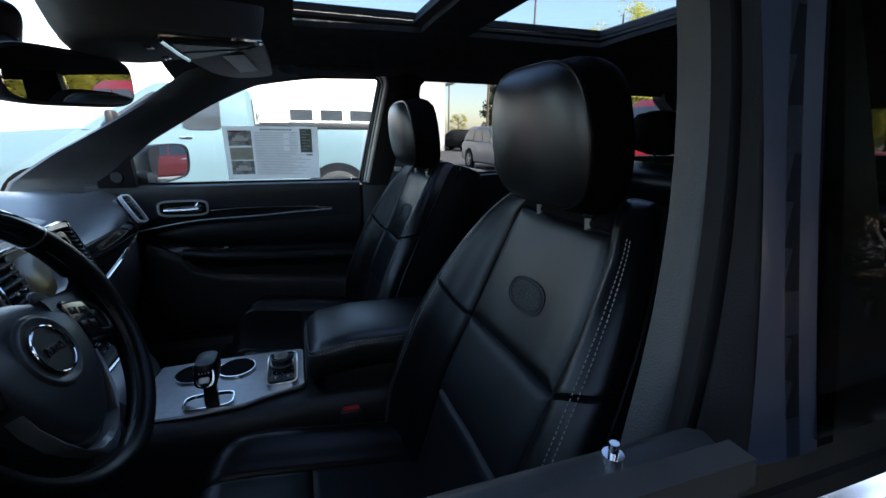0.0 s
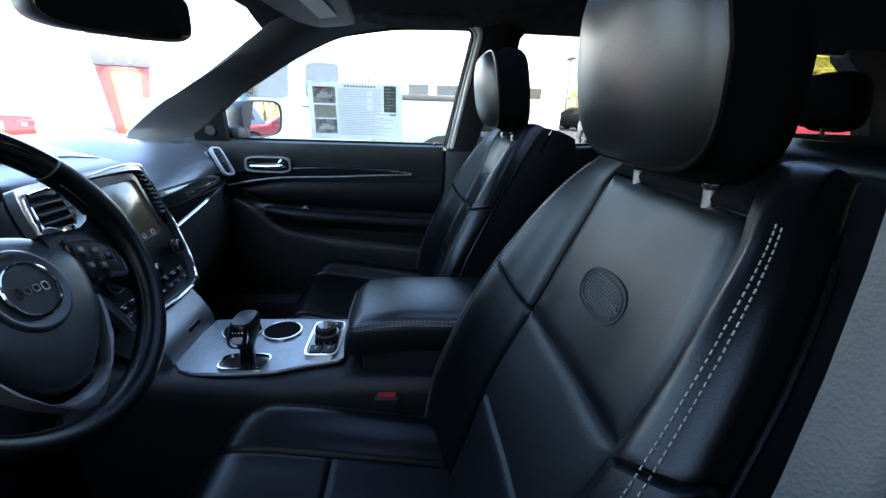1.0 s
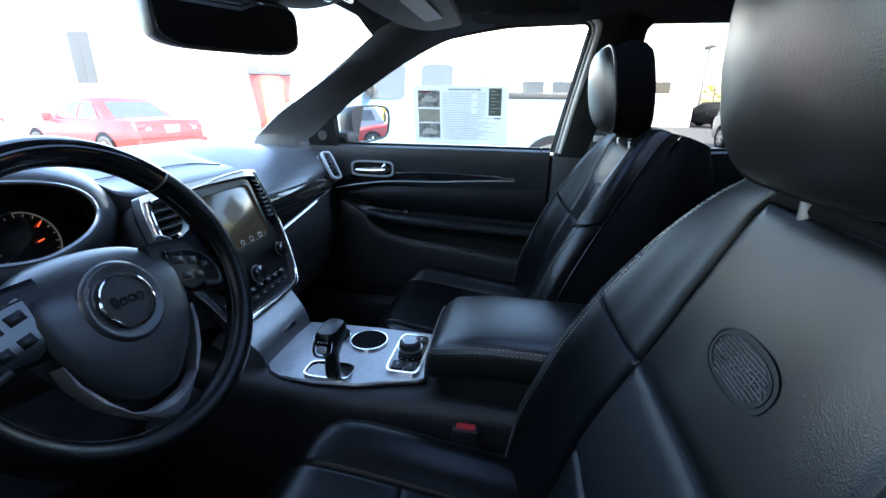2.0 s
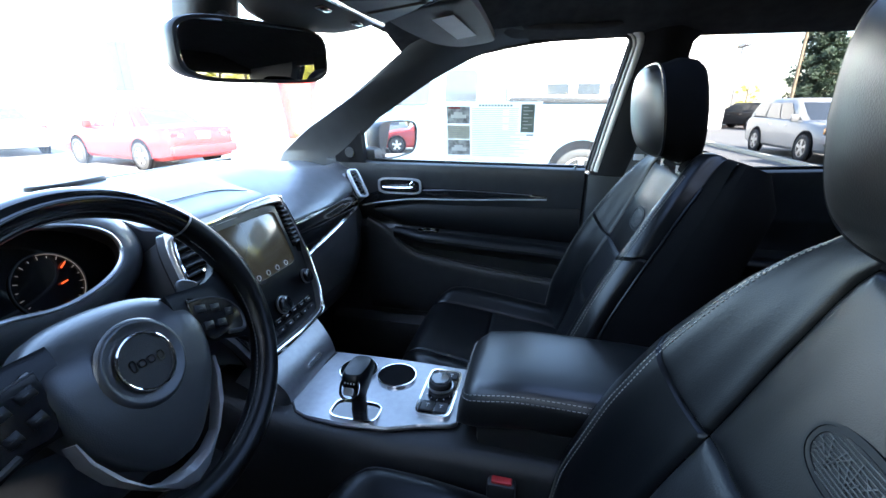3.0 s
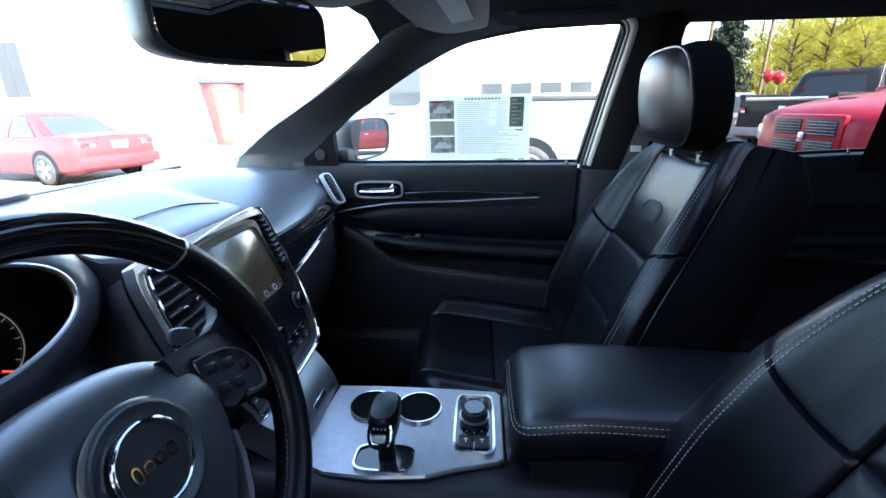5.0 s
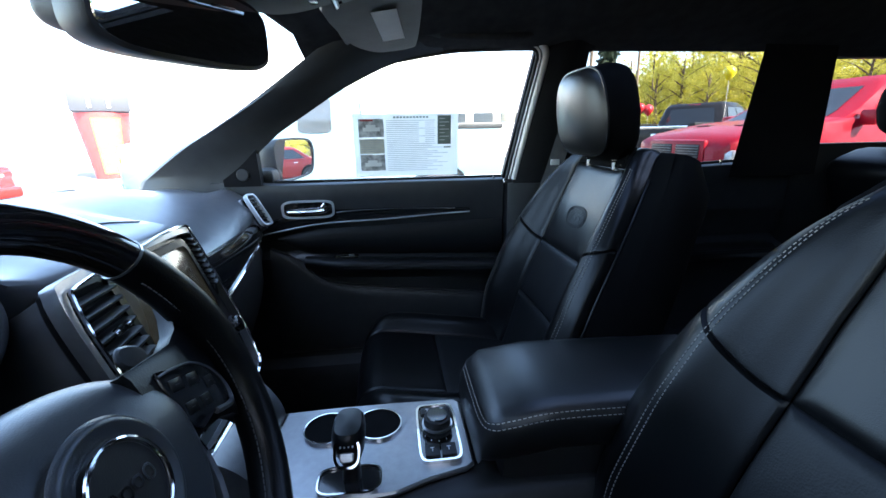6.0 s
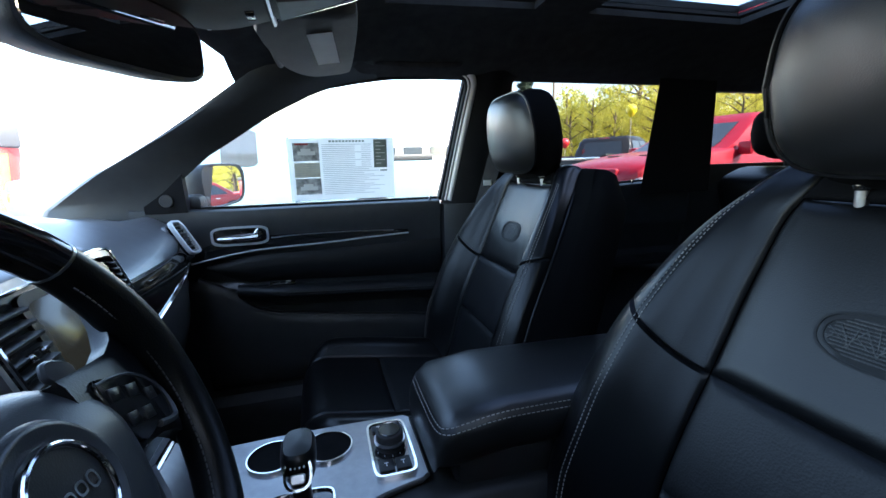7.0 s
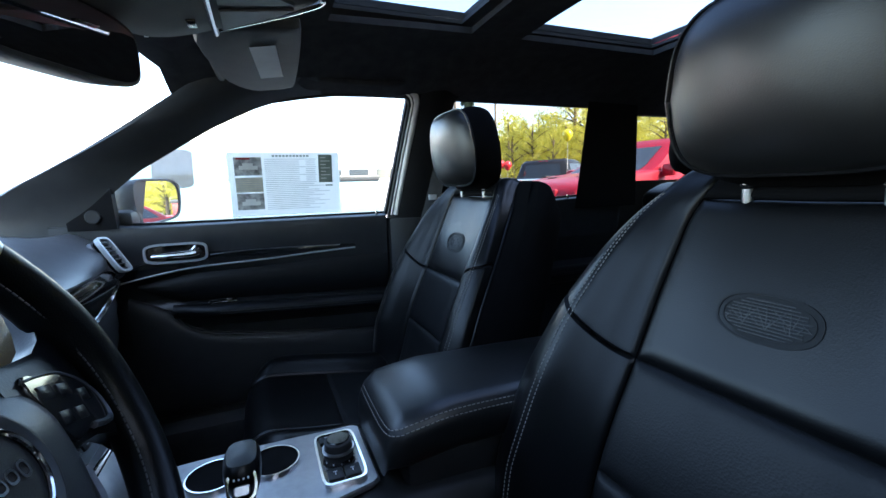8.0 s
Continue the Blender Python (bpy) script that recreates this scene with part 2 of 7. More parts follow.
def plate(outline, thick, bevel=0.002, hole=None, m=None):
    """A plate: a flat outline of (x, y), drawn out by thick along z (both ways), with bevelled rims and maybe one hole; then posed by m."""
    bm = bmesh.new()
    h = thick / 2

    def ring(pts, z):
        return [bm.verts.new((p[0], p[1], z)) for p in pts]

    if hole is None:
        inner = [(p[0], p[1]) for p in outline]
        cx, cy = sum(p[0] for p in inner) / len(inner), sum(p[1] for p in inner) / len(inner)

        def drawn(d):
            out = []
            for x, y in inner:
                l = math.hypot(x - cx, y - cy) or 1
                out.append((x - (x - cx) / l * d, y - (y - cy) / l * d))
            return out
        b = min(bevel, h * 0.9)
        rows = [ring(drawn(b), -h), ring(inner, -h + b), ring(inner, h - b), ring(drawn(b), h)]
        k = len(inner)
        for a, c in zip(rows, rows[1:]):
            for j in range(k):
                bm.faces.new((a[j], a[(j + 1) % k], c[(j + 1) % k], c[j]))
        bm.faces.new(rows[0][::-1]), bm.faces.new(rows[-1])
    else:
        k = len(outline)
        a0, a1, b0, b1 = ring(outline, -h), ring(outline, h), ring(hole, -h), ring(hole, h)
        for j in range(k):
            i = (j + 1) % k
            bm.faces.new((a0[j], a0[i], a1[i], a1[j])), bm.faces.new((b1[j], b1[i], b0[i], b0[j]))
            bm.faces.new((a1[j], a1[i], b1[i], b1[j])), bm.faces.new((b0[j], b0[i], a0[i], a0[j]))
    bmesh.ops.recalc_face_normals(bm, faces=bm.faces)
    if m is not None:
        bm.transform(m)
    return bm


def oval(rx, ry, n=32, power=2.0, at=(0, 0)):
    """A rounded outline: an ellipse at power 2, a rounded box at 4 and over."""
    out = []
    for i in range(n):
        c, s = math.cos(2 * math.pi * i / n), math.sin(2 * math.pi * i / n)
        out.append((at[0] + rx * math.copysign(abs(c) ** (2 / power), c), at[1] + ry * math.copysign(abs(s) ** (2 / power), s)))
    return out


def join(*bms):
    """Several bmeshes as one."""
    out = bmesh.new()
    for b in bms:
        me = bpy.data.meshes.new("tmp")
        b.to_mesh(me)
        b.free()
        out.from_mesh(me)
        bpy.data.meshes.remove(me)
    return out


def axes(at, x, y):
    """A pose whose x and y axes lie along x and (nearly) y."""
    x = Vector(x).normalized()
    z = x.cross(Vector(y)).normalized()
    y = z.cross(x)
    m = Matrix((x, y, z)).transposed().to_4x4()
    m.translation = at
    return m


def step(e0, e1, x):
    t = min(max((x - e0) / (e1 - e0), 0), 1)
    return t * t * (3 - 2 * t)


def lerp(a, b, t):
    return a + (b - a) * t


def table(x, rows):
    """Smoothly between rows of (x, value)."""
    for (a, p), (b, q) in zip(rows, rows[1:]):
        if x <= b:
            t = min(max((x - a) / (b - a), 0), 1)
            return p + (q - p) * t
    return rows[-1][1]


# ---- the car's shell: floor, roof, pillars, glass ----
GROUND = 0.05
BELT_X = 0.70


def side_x(z):
    """Half the cabin's width at a height, above the belt line."""
    return BELT_X - 0.16 * (z - 1.29)


floor_bm = box((0, -0.41, 0.40), (1.44, 3.58, 0.06), 0.01)
structure("floor", floor_bm, CARPET, "black carpeted floor of the car's cabin", "floor")
structure("wall_front", box((0, 1.33, 0.78), (1.44, 0.06, 0.82), 0.01), PLASTIC, "dark bulkhead that closes the footwell", "wall")
for kick in (1, -1):
    structure("wall_side", box((kick * 0.75, 1.15, 0.81), (0.05, 0.46, 0.90), 0.008), PLASTIC, "dark footwell side panel ahead of the door", "wall")
structure("wall_rear", box((0, -2.15, 0.9), (1.44, 0.06, 0.96), 0.01), PLASTIC, "dark trimmed tailgate that closes the cabin", "wall")

# headliner with the opening of the roof glass, a crossbar between its two panes
HOLE_X, HOLE_F, HOLE_R, BAR_F, BAR_R = 0.352, 0.30, -0.635, -0.04, -0.178


def roof_z(x, y):
    """The headliner's height."""
    z = 1.735 - 0.03 * max(y, 0) - 0.16 * max(y - 0.35, 0) - 0.02 * max(-0.7 - y, 0)
    k = abs(x)
    return z - 0.075 * step(0.40, 0.66, k) * (1.0 if y < 0.3 else 1 - 0.45 * step(0.3, 0.62, y)) - 0.02 * (k / 0.6) ** 2


def headliner():
    xs = [-0.66, -0.62, -0.57, -0.52, -0.46, -0.41, -HOLE_X, -0.2, 0, 0.2, HOLE_X, 0.41, 0.46, 0.52, 0.57, 0.62, 0.66]
    ys = [0.64, 0.58, 0.5, 0.4, HOLE_F, 0.2, 0.08, BAR_F, BAR_R, -0.3, -0.45, HOLE_R, -0.8, -1.1, -1.5, -1.9, -2.12]
    bm = bmesh.new()
    grid = [[bm.verts.new((x, y, roof_z(x, y))) for x in xs] for y in ys]
    for j in range(len(ys) - 1):
        for i in range(len(xs) - 1):
            cx, cy = (xs[i] + xs[i + 1]) / 2, (ys[j] + ys[j + 1]) / 2
            if abs(cx) < HOLE_X and (BAR_F < cy < HOLE_F or HOLE_R < cy < BAR_R):
                continue
            bm.faces.new((grid[j][i], grid[j][i + 1], grid[j + 1][i + 1], grid[j + 1][i]))
    r = bmesh.ops.extrude_face_region(bm, geom=bm.faces[:])
    bmesh.ops.translate(bm, vec=(0, 0, 0.014), verts=[v for v in r["geom"] if isinstance(v, bmesh.types.BMVert)])
    bmesh.ops.recalc_face_normals(bm, faces=bm.faces)
    return bm


ceiling = structure("ceiling", headliner(), FABRIC, "black cloth headliner with a large roof window opening", "ceiling")


def roof_panes():
    for k, (y0, y1) in enumerate(((HOLE_F + 0.03, BAR_F - 0.01), (BAR_R + 0.01, HOLE_R - 0.03))):
        win = thing("roof_window", (0, (y0 + y1) / 2, 1.765), "dark tinted glass pane of a panoramic sunroof, closed", "sunroof", "roof windows", "structure")
        part("pane", box((0, (y0 + y1) / 2, 1.760), (0.80, abs(y0 - y1), 0.005), 0.0015), ROOF_GLASS, win)
        part("window_frame", plate([(-0.40, y1), (0.40, y1), (0.40, y0), (-0.40, y0)], 0.008,
                                   hole=[(-HOLE_X - 0.004, y1 + 0.034), (HOLE_X + 0.004, y1 + 0.034), (HOLE_X + 0.004, y0 - 0.034), (-HOLE_X - 0.004, y0 - 0.034)] if k == 0 else
                                   [(-HOLE_X - 0.004, y1 + 0.034), (HOLE_X + 0.004, y1 + 0.034), (HOLE_X + 0.004, y0 - 0.014), (-HOLE_X - 0.004, y0 - 0.014)],
                                   m=Matrix.Translation((0, 0, 1.753))), RUBBER, win, smooth=False)
        part("window_seal", plate([(-0.412, y1 - 0.008), (0.412, y1 - 0.008), (0.412, y0 + 0.008), (-0.412, y0 + 0.008)], 0.016,
                                  hole=[(-HOLE_X - 0.014, y1 + 0.022), (HOLE_X + 0.014, y1 + 0.022), (HOLE_X + 0.014, y0 - 0.008), (-HOLE_X - 0.014, y0 - 0.008)],
                                  m=Matrix.Translation((0, 0, 1.771))), RUBBER, win, smooth=False)


roof_panes()

# outer roof skin round the roof glass
structure("roof_skin", plate([(-0.68, -2.18), (0.68, -2.18), (0.60, 0.66), (-0.60, 0.66)], 0.012,
                             hole=[(-0.405, HOLE_R - 0.035), (0.405, HOLE_R - 0.035), (0.405, HOLE_F + 0.035), (-0.405, HOLE_F + 0.035)],
                             m=Matrix.Translation((0, 0, 1.785))), mat("dark_car_paint", (0.012, 0.013, 0.02), 0.15, coat=1.0, spread=0.1),
          "dark painted roof of the car", "roof", smooth=False)
PAINT = bpy.data.materials["dark_car_paint"]

# the windscreen's edge runs down the pillar
P_TOP, P_LOW = Vector((0.565, 0.597, 1.621)), Vector((0.80, 1.17, 1.30))
P_LINE = spline([P_TOP, (0.625, 0.79, 1.501), (0.673, 0.92, 1.432), (0.71, 1.02, 1.382), P_LOW], 10)


def window_arch(y):
    """The height of the front side window's upper edge."""
    return table(y, [(0.045, 1.643), (0.10, 1.641), (0.24, 1.630), (0.31, 1.622), (0.366, 1.612), (0.414, 1.599), (0.457, 1.583), (0.50, 1.563), (0.555, 1.536), (0.60, 1.510), (0.735, 1.427), (0.80, 1.372), (0.84, 1.335), (0.885, 1.285)])


def pillar_front(side):
    """The trim between windscreen and side window, from the roof to the dash."""
    rows = []
    ys = [0.28 + 0.60 * i / 24 for i in range(25)]
    for i, y in enumerate(ys):
        z = window_arch(y)
        k = i / (len(ys) - 1)
        if k < 0.25:
            q = Vector((0.55, 0.32, 1.675)).lerp(P_TOP, k / 0.25) + Vector((0, 0, 0.018 * math.sin(math.pi * k / 0.25)))
        else:
            f = (k - 0.25) / 0.75 * 39.99
            q = P_LINE[int(f)].lerp(P_LINE[int(f) + 1], f - int(f))
        a = Vector((side_x(z) - 0.004, y, z))
        out = Vector((a.x + 0.05, a.y + 0.02, a.z + 0.03))
        mid = (a + q) / 2 + Vector((-0.030, 0.0, 0.004))
        m2 = a.lerp(q, 0.2) + Vector((-0.012, 0.003, 0.004))
        m3 = a.lerp(q, 0.92) + Vector((-0.008 - 0.016 * step(0.3, 0.6, k), -0.004, 0.002))
        far = q + Vector((0.05, 0.004, 0.0))
        row = [out, a + Vector((0.012, 0.004, 0.004)), a, m2, mid, m3, q, far, (out + far) / 2 + Vector((0.02, 0.02, 0.03))]
        rows.append([Vector((v.x * side, v.y, v.z)) for v in row])
    # its foot goes down behind the edge of the dash
    rows.append([v + Vector((0, 0.035, -0.06)) for v in rows[-1]])
    return loft(rows)


for side in (1, -1):
    structure("pillar_front", pillar_front(side), PILLAR, "dark grained plastic trim of the front roof pillar", "pillar")

# windscreen
def windscreen():
    bm = bmesh.new()
    rows = []
    for j in range(9):
        t = j / 8
        row = []
        for i in range(13):
            x = -1 + i / 6
            e = P_TOP.lerp(P_LOW, t * 1.05)
            bow = 1 - x * x
            row.append(bm.verts.new((x * (e.x + 0.02), e.y + 0.02 + bow * (0.10 + 0.07 * t), e.z + 0.02 + bow * (0.055 - 0.045 * t))))
        rows.append(row)
    for a, b in zip(rows, rows[1:]):
        for i in range(12):
            bm.faces.new((a[i], a[i + 1], b[i + 1], b[i]))
    return bm


ws = thing("window_1", (0, 1.0, 1.45), "clear raked windscreen glass of the car", "windscreen", kind="structure")
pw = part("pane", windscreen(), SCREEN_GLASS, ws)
pw.visible_shadow = False
# header trim along the windscreen's top
hdr = []
for i in range(13):
    x = -1 + i / 6
    bow = 1 - x * x
    c = Vector((x * 0.57, 0.60 + bow * 0.112, 1.630 + bow * 0.055))
    hdr.append([c + Vector(o) for o in ((0, 0.02, 0.0), (0, 0.0, -0.002), (0, -0.06, 0.018), (0, -0.10, 0.045), (0, -0.05, 0.06), (0, 0.03, 0.03))])
structure("header_trim", loft(hdr), FABRIC, "black cloth trim along the windscreen's upper edge", "trim")


# ---- doors and side pillars ----
GREY_FRAME = mat("grey_frame_paint", (0.022, 0.029, 0.050), 0.35, coat=0.2, spread=0.1)

def lane(ys, section):
    """A skin along y: section(y) gives (x, z) points."""
    return loft([[Vector((x, y, z)) for x, z in section(y)] for y in ys])


def mirrored(bm, side):
    if side < 0:
        bmesh.ops.scale(bm, vec=(-1, 1, 1), verts=bm.verts)
        bmesh.ops.reverse_faces(bm, faces=bm.faces)
        bmesh.ops.translate(bm, vec=(-0.04, 0, 0), verts=bm.verts)
    return bm


def sx(side, x):
    """A place across the cabin on either side; the driver's side stands a little further out."""
    return x if side > 0 else -x - 0.04


def stitches(line, gap=0.0075, length=0.0048, r=0.0011):
    """A row of thread stitches along a line."""
    line = [Vector(q) for q in line]
    bm = bmesh.new()
    run, mark = 0.0, 0.0
    for a, b in zip(line, line[1:]):
        d = (b - a).length
        while mark < run + d and d > 1e-9:
            c = a.lerp(b, (mark - run) / d)
            way = (b - a).normalized()
            side = way.orthogonal().normalized()
            up = way.cross(side)
            ends = []
            for s in (-0.5, 0.5):
                ends.append([bm.verts.new(c + way * length * s + r * (side * i + up * j)) for i, j in ((1, 0), (0, 1), (-1, 0), (0, -1))])
            for j in range(4):
                bm.faces.new((ends[0][j], ends[0][(j + 1) % 4], ends[1][(j + 1) % 4], ends[1][j]))
            bm.faces.new(ends[0][::-1]), bm.faces.new(ends[1])
            mark += gap
        run += d
    bmesh.ops.recalc_face_normals(bm, faces=bm.faces)
    return bm


def sill(y):
    return 1.288 + 0.03 * step(0.0, -0.9, y) + 0.012 * step(0.72, 0.9, y)


def door(side, front, glass, label, number):
    d = thing(f"door_{number}", (sx(side, 0.76), 0.45 if front else -0.45, 0.45), label, "car door", kind="structure")

    def dp(name, bm, material, parent, label="", smooth=True):
        return part(name, mirrored(bm, side), material, parent, label, smooth)

    y0, y1 = (0.10, 0.94) if front else (-0.86, -0.22)
    n = 22
    ys = [y0 + (y1 - y0) * i / n for i in range(n + 1)]

    def face(y):
        z = sill(y)
        f = step(0.71, 0.60, y) if front else 1.0
        dip = 0.012 * f
        w = 0.0547 * (min(y, 0.70) - 0.69) if front else -0.02
        return [(0.745, z - 0.05), (0.732, z - 0.004), (0.71, z), (0.699, z - 0.006), (0.694, z - 0.03), (0.699, 1.228), (0.7, 1.17), (0.702, 1.155),
                (0.716 + dip * 0.3, 1.135), (0.72 + dip, 1.085 + w), (0.70, 1.066 + w), (0.70 - 0.040 * f, 1.058 + w), (0.70 - 0.046 * f, 1.046 + w), (0.70 - 0.03 * f, 1.026 + w),
                (0.715, 1.0 + w), (0.716, 0.94), (0.712, 0.80), (0.70, 0.74), (0.66, 0.725), (0.652, 0.70), (0.66, 0.56), (0.69, 0.47), (0.745, 0.45)]
    dp("panel", (lane(ys, face)), DOOR_SKIN, d, "black soft plastic door panel")
    dp("skin", (box((0.83, (y0 + y1) / 2, 0.82), (0.14, y1 - y0, 0.76), 0.05)), PAINT, d, "dark painted outer door skin")
    # armrest pad with its stitched edge
    ya, yb = (0.102, 0.70) if front else (-0.8, -0.3)
    pad = []
    for i in range(19):
        y = lerp(ya, yb, i / 18)
        w, tip = 0.0547 * (y - 0.69) if front else -0.02, 0.030 * step(yb - 0.10, yb, y)
        pad.append([Vector((x, y, z + w)) for x, z in ((0.712, 1.068), (0.672 + tip * 0.6, 1.073), (0.650 + tip, 1.070), (0.641 + tip, 1.060), (0.643 + tip, 1.047), (0.655 + tip, 1.036), (0.712, 1.030))])
    arm = dp("armrest", loft([spline(r, 2) for r in pad]), LEATHER_PERF, d, "black padded armrest")
    for dz in (0.0, 0.007):
        dp("stitching", stitches([(0.6405, y, 1.058 - dz + (0.0547 * (y - 0.69) if front else -0.02)) for y in (ya + 0.01, yb - 0.11)], 0.0075, 0.0048, 0.0007), THREAD_DARK, arm)
    # gloss strip with a chrome line, and the pull handle
    if front:
        strip = [[Vector((x, y, z)) for x, z in ((0.702, hi + 0.004), (0.692, hi), (0.691, (lo + hi) / 2), (0.692, lo), (0.702, lo - 0.004))]
                 for y, lo, hi in ((0.205, 1.190, 1.197), (0.3, 1.186, 1.203), (0.45, 1.178, 1.206), (0.6, 1.173, 1.206), (0.70, 1.163, 1.203), (0.76, 1.153, 1.188), (0.815, 1.142, 1.17))]
        tr = dp("trim_strip", (loft(strip)), GLOSS, d, "gloss black trim strip")
        dp("chrome_line", (tube(spline([(0.689, 0.205, 1.190), (0.689, 0.33, 1.1845), (0.689, 0.45, 1.1775), (0.688, 0.62, 1.172), (0.688, 0.70, 1.163), (0.689, 0.76, 1.153), (0.690, 0.815, 1.142)], 5), 0.0026, 6)), SILVER_TRIM, tr)
        dp("upper_line", (tube(spline([(0.690, 0.25, 1.202), (0.69, 0.4, 1.206), (0.69, 0.52, 1.206), (0.69, 0.60, 1.202)], 5), 0.0014, 6)), SATIN, tr)
        # soft pad between the strip and the armrest, its front end swept down
        inset = []
        for i in range(15):
            y = lerp(0.102, 0.775, i / 14)
            hi = table(y, [(0.13, 1.183), (0.45, 1.170), (0.62, 1.164), (0.70, 1.154), (0.775, 1.135)])
            lo = table(y, [(0.13, 1.052), (0.66, 1.076), (0.70, 1.078), (0.735, 1.095), (0.775, 1.12)])
            inset.append([Vector((0.710 - 0.016 * math.sin(math.pi * j / 6) ** 0.6, y, lerp(lo, hi, j / 6))) for j in range(7)] + [Vector((0.716, y, hi)), Vector((0.716, y, lo))])
        dp("pad", loft(inset), LEATHER_PERF, d, "soft black door pad")
        base = axes((0.688, 0.679, 1.2135), (0, 1, 0), (0, 0, 1))
        hb = dp("handle_bezel", plate(oval(0.074, 0.0265, 36, 4.5), 0.009, hole=oval(0.0685, 0.0213, 36, 4.5), m=base), SILVER_TRIM, d, "satin silver handle surround")
        dp("handle_recess", plate(oval(0.0705, 0.0235, 28, 4.5), 0.004, m=Matrix.Translation((0.0062, 0, 0)) @ base), GLOSS, hb)
        lever = join(tube(spline([(0.684, 0.735, 1.208), (0.680, 0.70, 1.208), (0.677, 0.655, 1.209), (0.676, 0.632, 1.212), (0.681, 0.622, 1.218)], 5),
                          lambda t: 0.0042 + 0.0035 * math.sin(min(t * 1.3, 1) * math.pi * 0.5), 8),
                     tube(spline([(0.680, 0.650, 1.210), (0.675, 0.638, 1.222), (0.676, 0.630, 1.231)], 4), 0.0042, 8))
        dp("handle_lever", lever, CHROME, hb, "chrome door lever")
        # the map pocket's front, with its curved lip
        lip = [(0.16, 0.922), (0.28, 0.937), (0.426, 0.954), (0.56, 0.971), (0.63, 0.985), (0.67, 1.005), (0.695, 1.035), (0.706, 1.055)]
        rows = []
        for i in range(25):
            y = lerp(0.12, 0.80, i / 24)
            zc = table(y, [(0.12, 0.918)] + lip + [(0.80, 1.10)])
            rows.append([Vector((x, y, z)) for x, z in ((0.716, zc - 0.002), (0.699, zc), (0.690, zc - 0.006), (0.684, zc - 0.035), (0.680, lerp(zc, 0.76, 0.55)), (0.684, 0.785), (0.700, 0.757), (0.716, 0.752))])
        pk = dp("pocket", loft([spline(r, 2) for r in rows]), DOOR_SKIN, d, "moulded map pocket")
        dp("pocket_edge", tube(spline([(0.693, y, z - 0.001) for y, z in lip], 5), lambda t: 0.0034, 8), DOOR_SKIN, pk)
        # window switch
        sw = dp("window_switch", box((0.682, 0.58, 1.069), (0.022, 0.07, 0.008), 0.002), GLOSS, arm)
        dp("button", box((0.682, 0.565, 1.074), (0.010, 0.014, 0.005), 0.0015), SATIN, sw)
        dp("button", box((0.682, 0.595, 1.074), (0.010, 0.014, 0.005), 0.0015), PLASTIC, sw)
        # the small sail panel with its tweeter
        sail = [(0.80, 1.285), (0.90, 1.285), (0.90, 1.305), (0.87, 1.325), (0.84, 1.348), (0.80, 1.385)]
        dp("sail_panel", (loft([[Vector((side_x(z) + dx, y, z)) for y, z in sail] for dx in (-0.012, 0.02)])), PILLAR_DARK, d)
        dp("tweeter", plate(oval(0.017, 0.017, 24), 0.006, m=axes(((side_x(1.315) - 0.014), 0.845, 1.318), (0, 1, 0), (0, 0, 1))), PLASTIC, d)
    # lock pin at the sill
    yp = (0.128 if side > 0 else 0.168) if front else -0.62
    dp("lock_pin", join(rod((0.712, yp, sill(yp) - 0.004), (0.712, yp, sill(yp) + 0.003), 0.006, 16), rod((0.712, yp, sill(yp)), (0.712, yp, sill(yp) + 0.010), 0.0032, 10, 0.0028)), CHROME, d, "chrome lock pin")
    dp("belt_seal", (lane(ys, lambda y: [(0.732, sill(y) - 0.003), (0.726, sill(y) + 0.006), (0.742, sill(y) + 0.006), (0.744, sill(y) - 0.01)])), RUBBER, d)
    dp("belt_moulding", (lane(ys if front else [-0.86 + (0.05 + 0.86) * i / 20 for i in range(21)], lambda y: [(0.748, sill(y) - 0.062), (0.742, sill(y) - 0.04), (0.748, sill(y) - 0.03), (0.758, sill(y) - 0.034), (0.764, sill(y) - 0.05), (0.76, sill(y) - 0.064)])), CHROME, d, "bright belt moulding")
    if glass:
        bm = bmesh.new()
        if front:
            ring = [(0.10, 1.28), (0.06, 1.645), (0.20, 1.65), (0.30, 1.645), (0.45, 1.617), (0.58, 1.55), (0.70, 1.461), (0.80, 1.38), (0.885, 1.28)]
        else:
            ring = [(-0.715, 1.25), (-0.715, 1.64), (-0.16, 1.645), (-0.012, 1.63), (-0.018, 1.25)]
        a, b = ([bm.verts.new(((side_x(z) + (0.022 if front or side < 0 else 0.046) - (0.024 if side < 0 and not front else 0) + dx), y, z)) for y, z in ring] for dx in (0, 0.004))
        bm.faces.new(a), bm.faces.new(b[::-1])
        for j in range(len(a)):
            i = (j + 1) % len(a)
            bm.faces.new((a[j], b[j], b[i], a[i]))
        bmesh.ops.recalc_face_normals(bm, faces=bm.faces)
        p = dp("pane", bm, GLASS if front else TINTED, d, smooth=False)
        p.visible_shadow = not front
    return d


door(1, True, True, "closed front passenger door with black panel and silver handle", 1)
door(-1, True, False, "closed driver's door with its window wound down", 2)
door(1, False, True, "closed rear passenger door with dark tinted glass", 3)
door(-1, False, True, "closed rear door on the driver's side, dark tinted glass", 4)


def upright(zs, section, side):
    """A pillar: section(z) gives (x, y) points."""
    return mirrored(loft([[Vector((x, y, z)) for x, y in section(z)] for z in zs]), side)


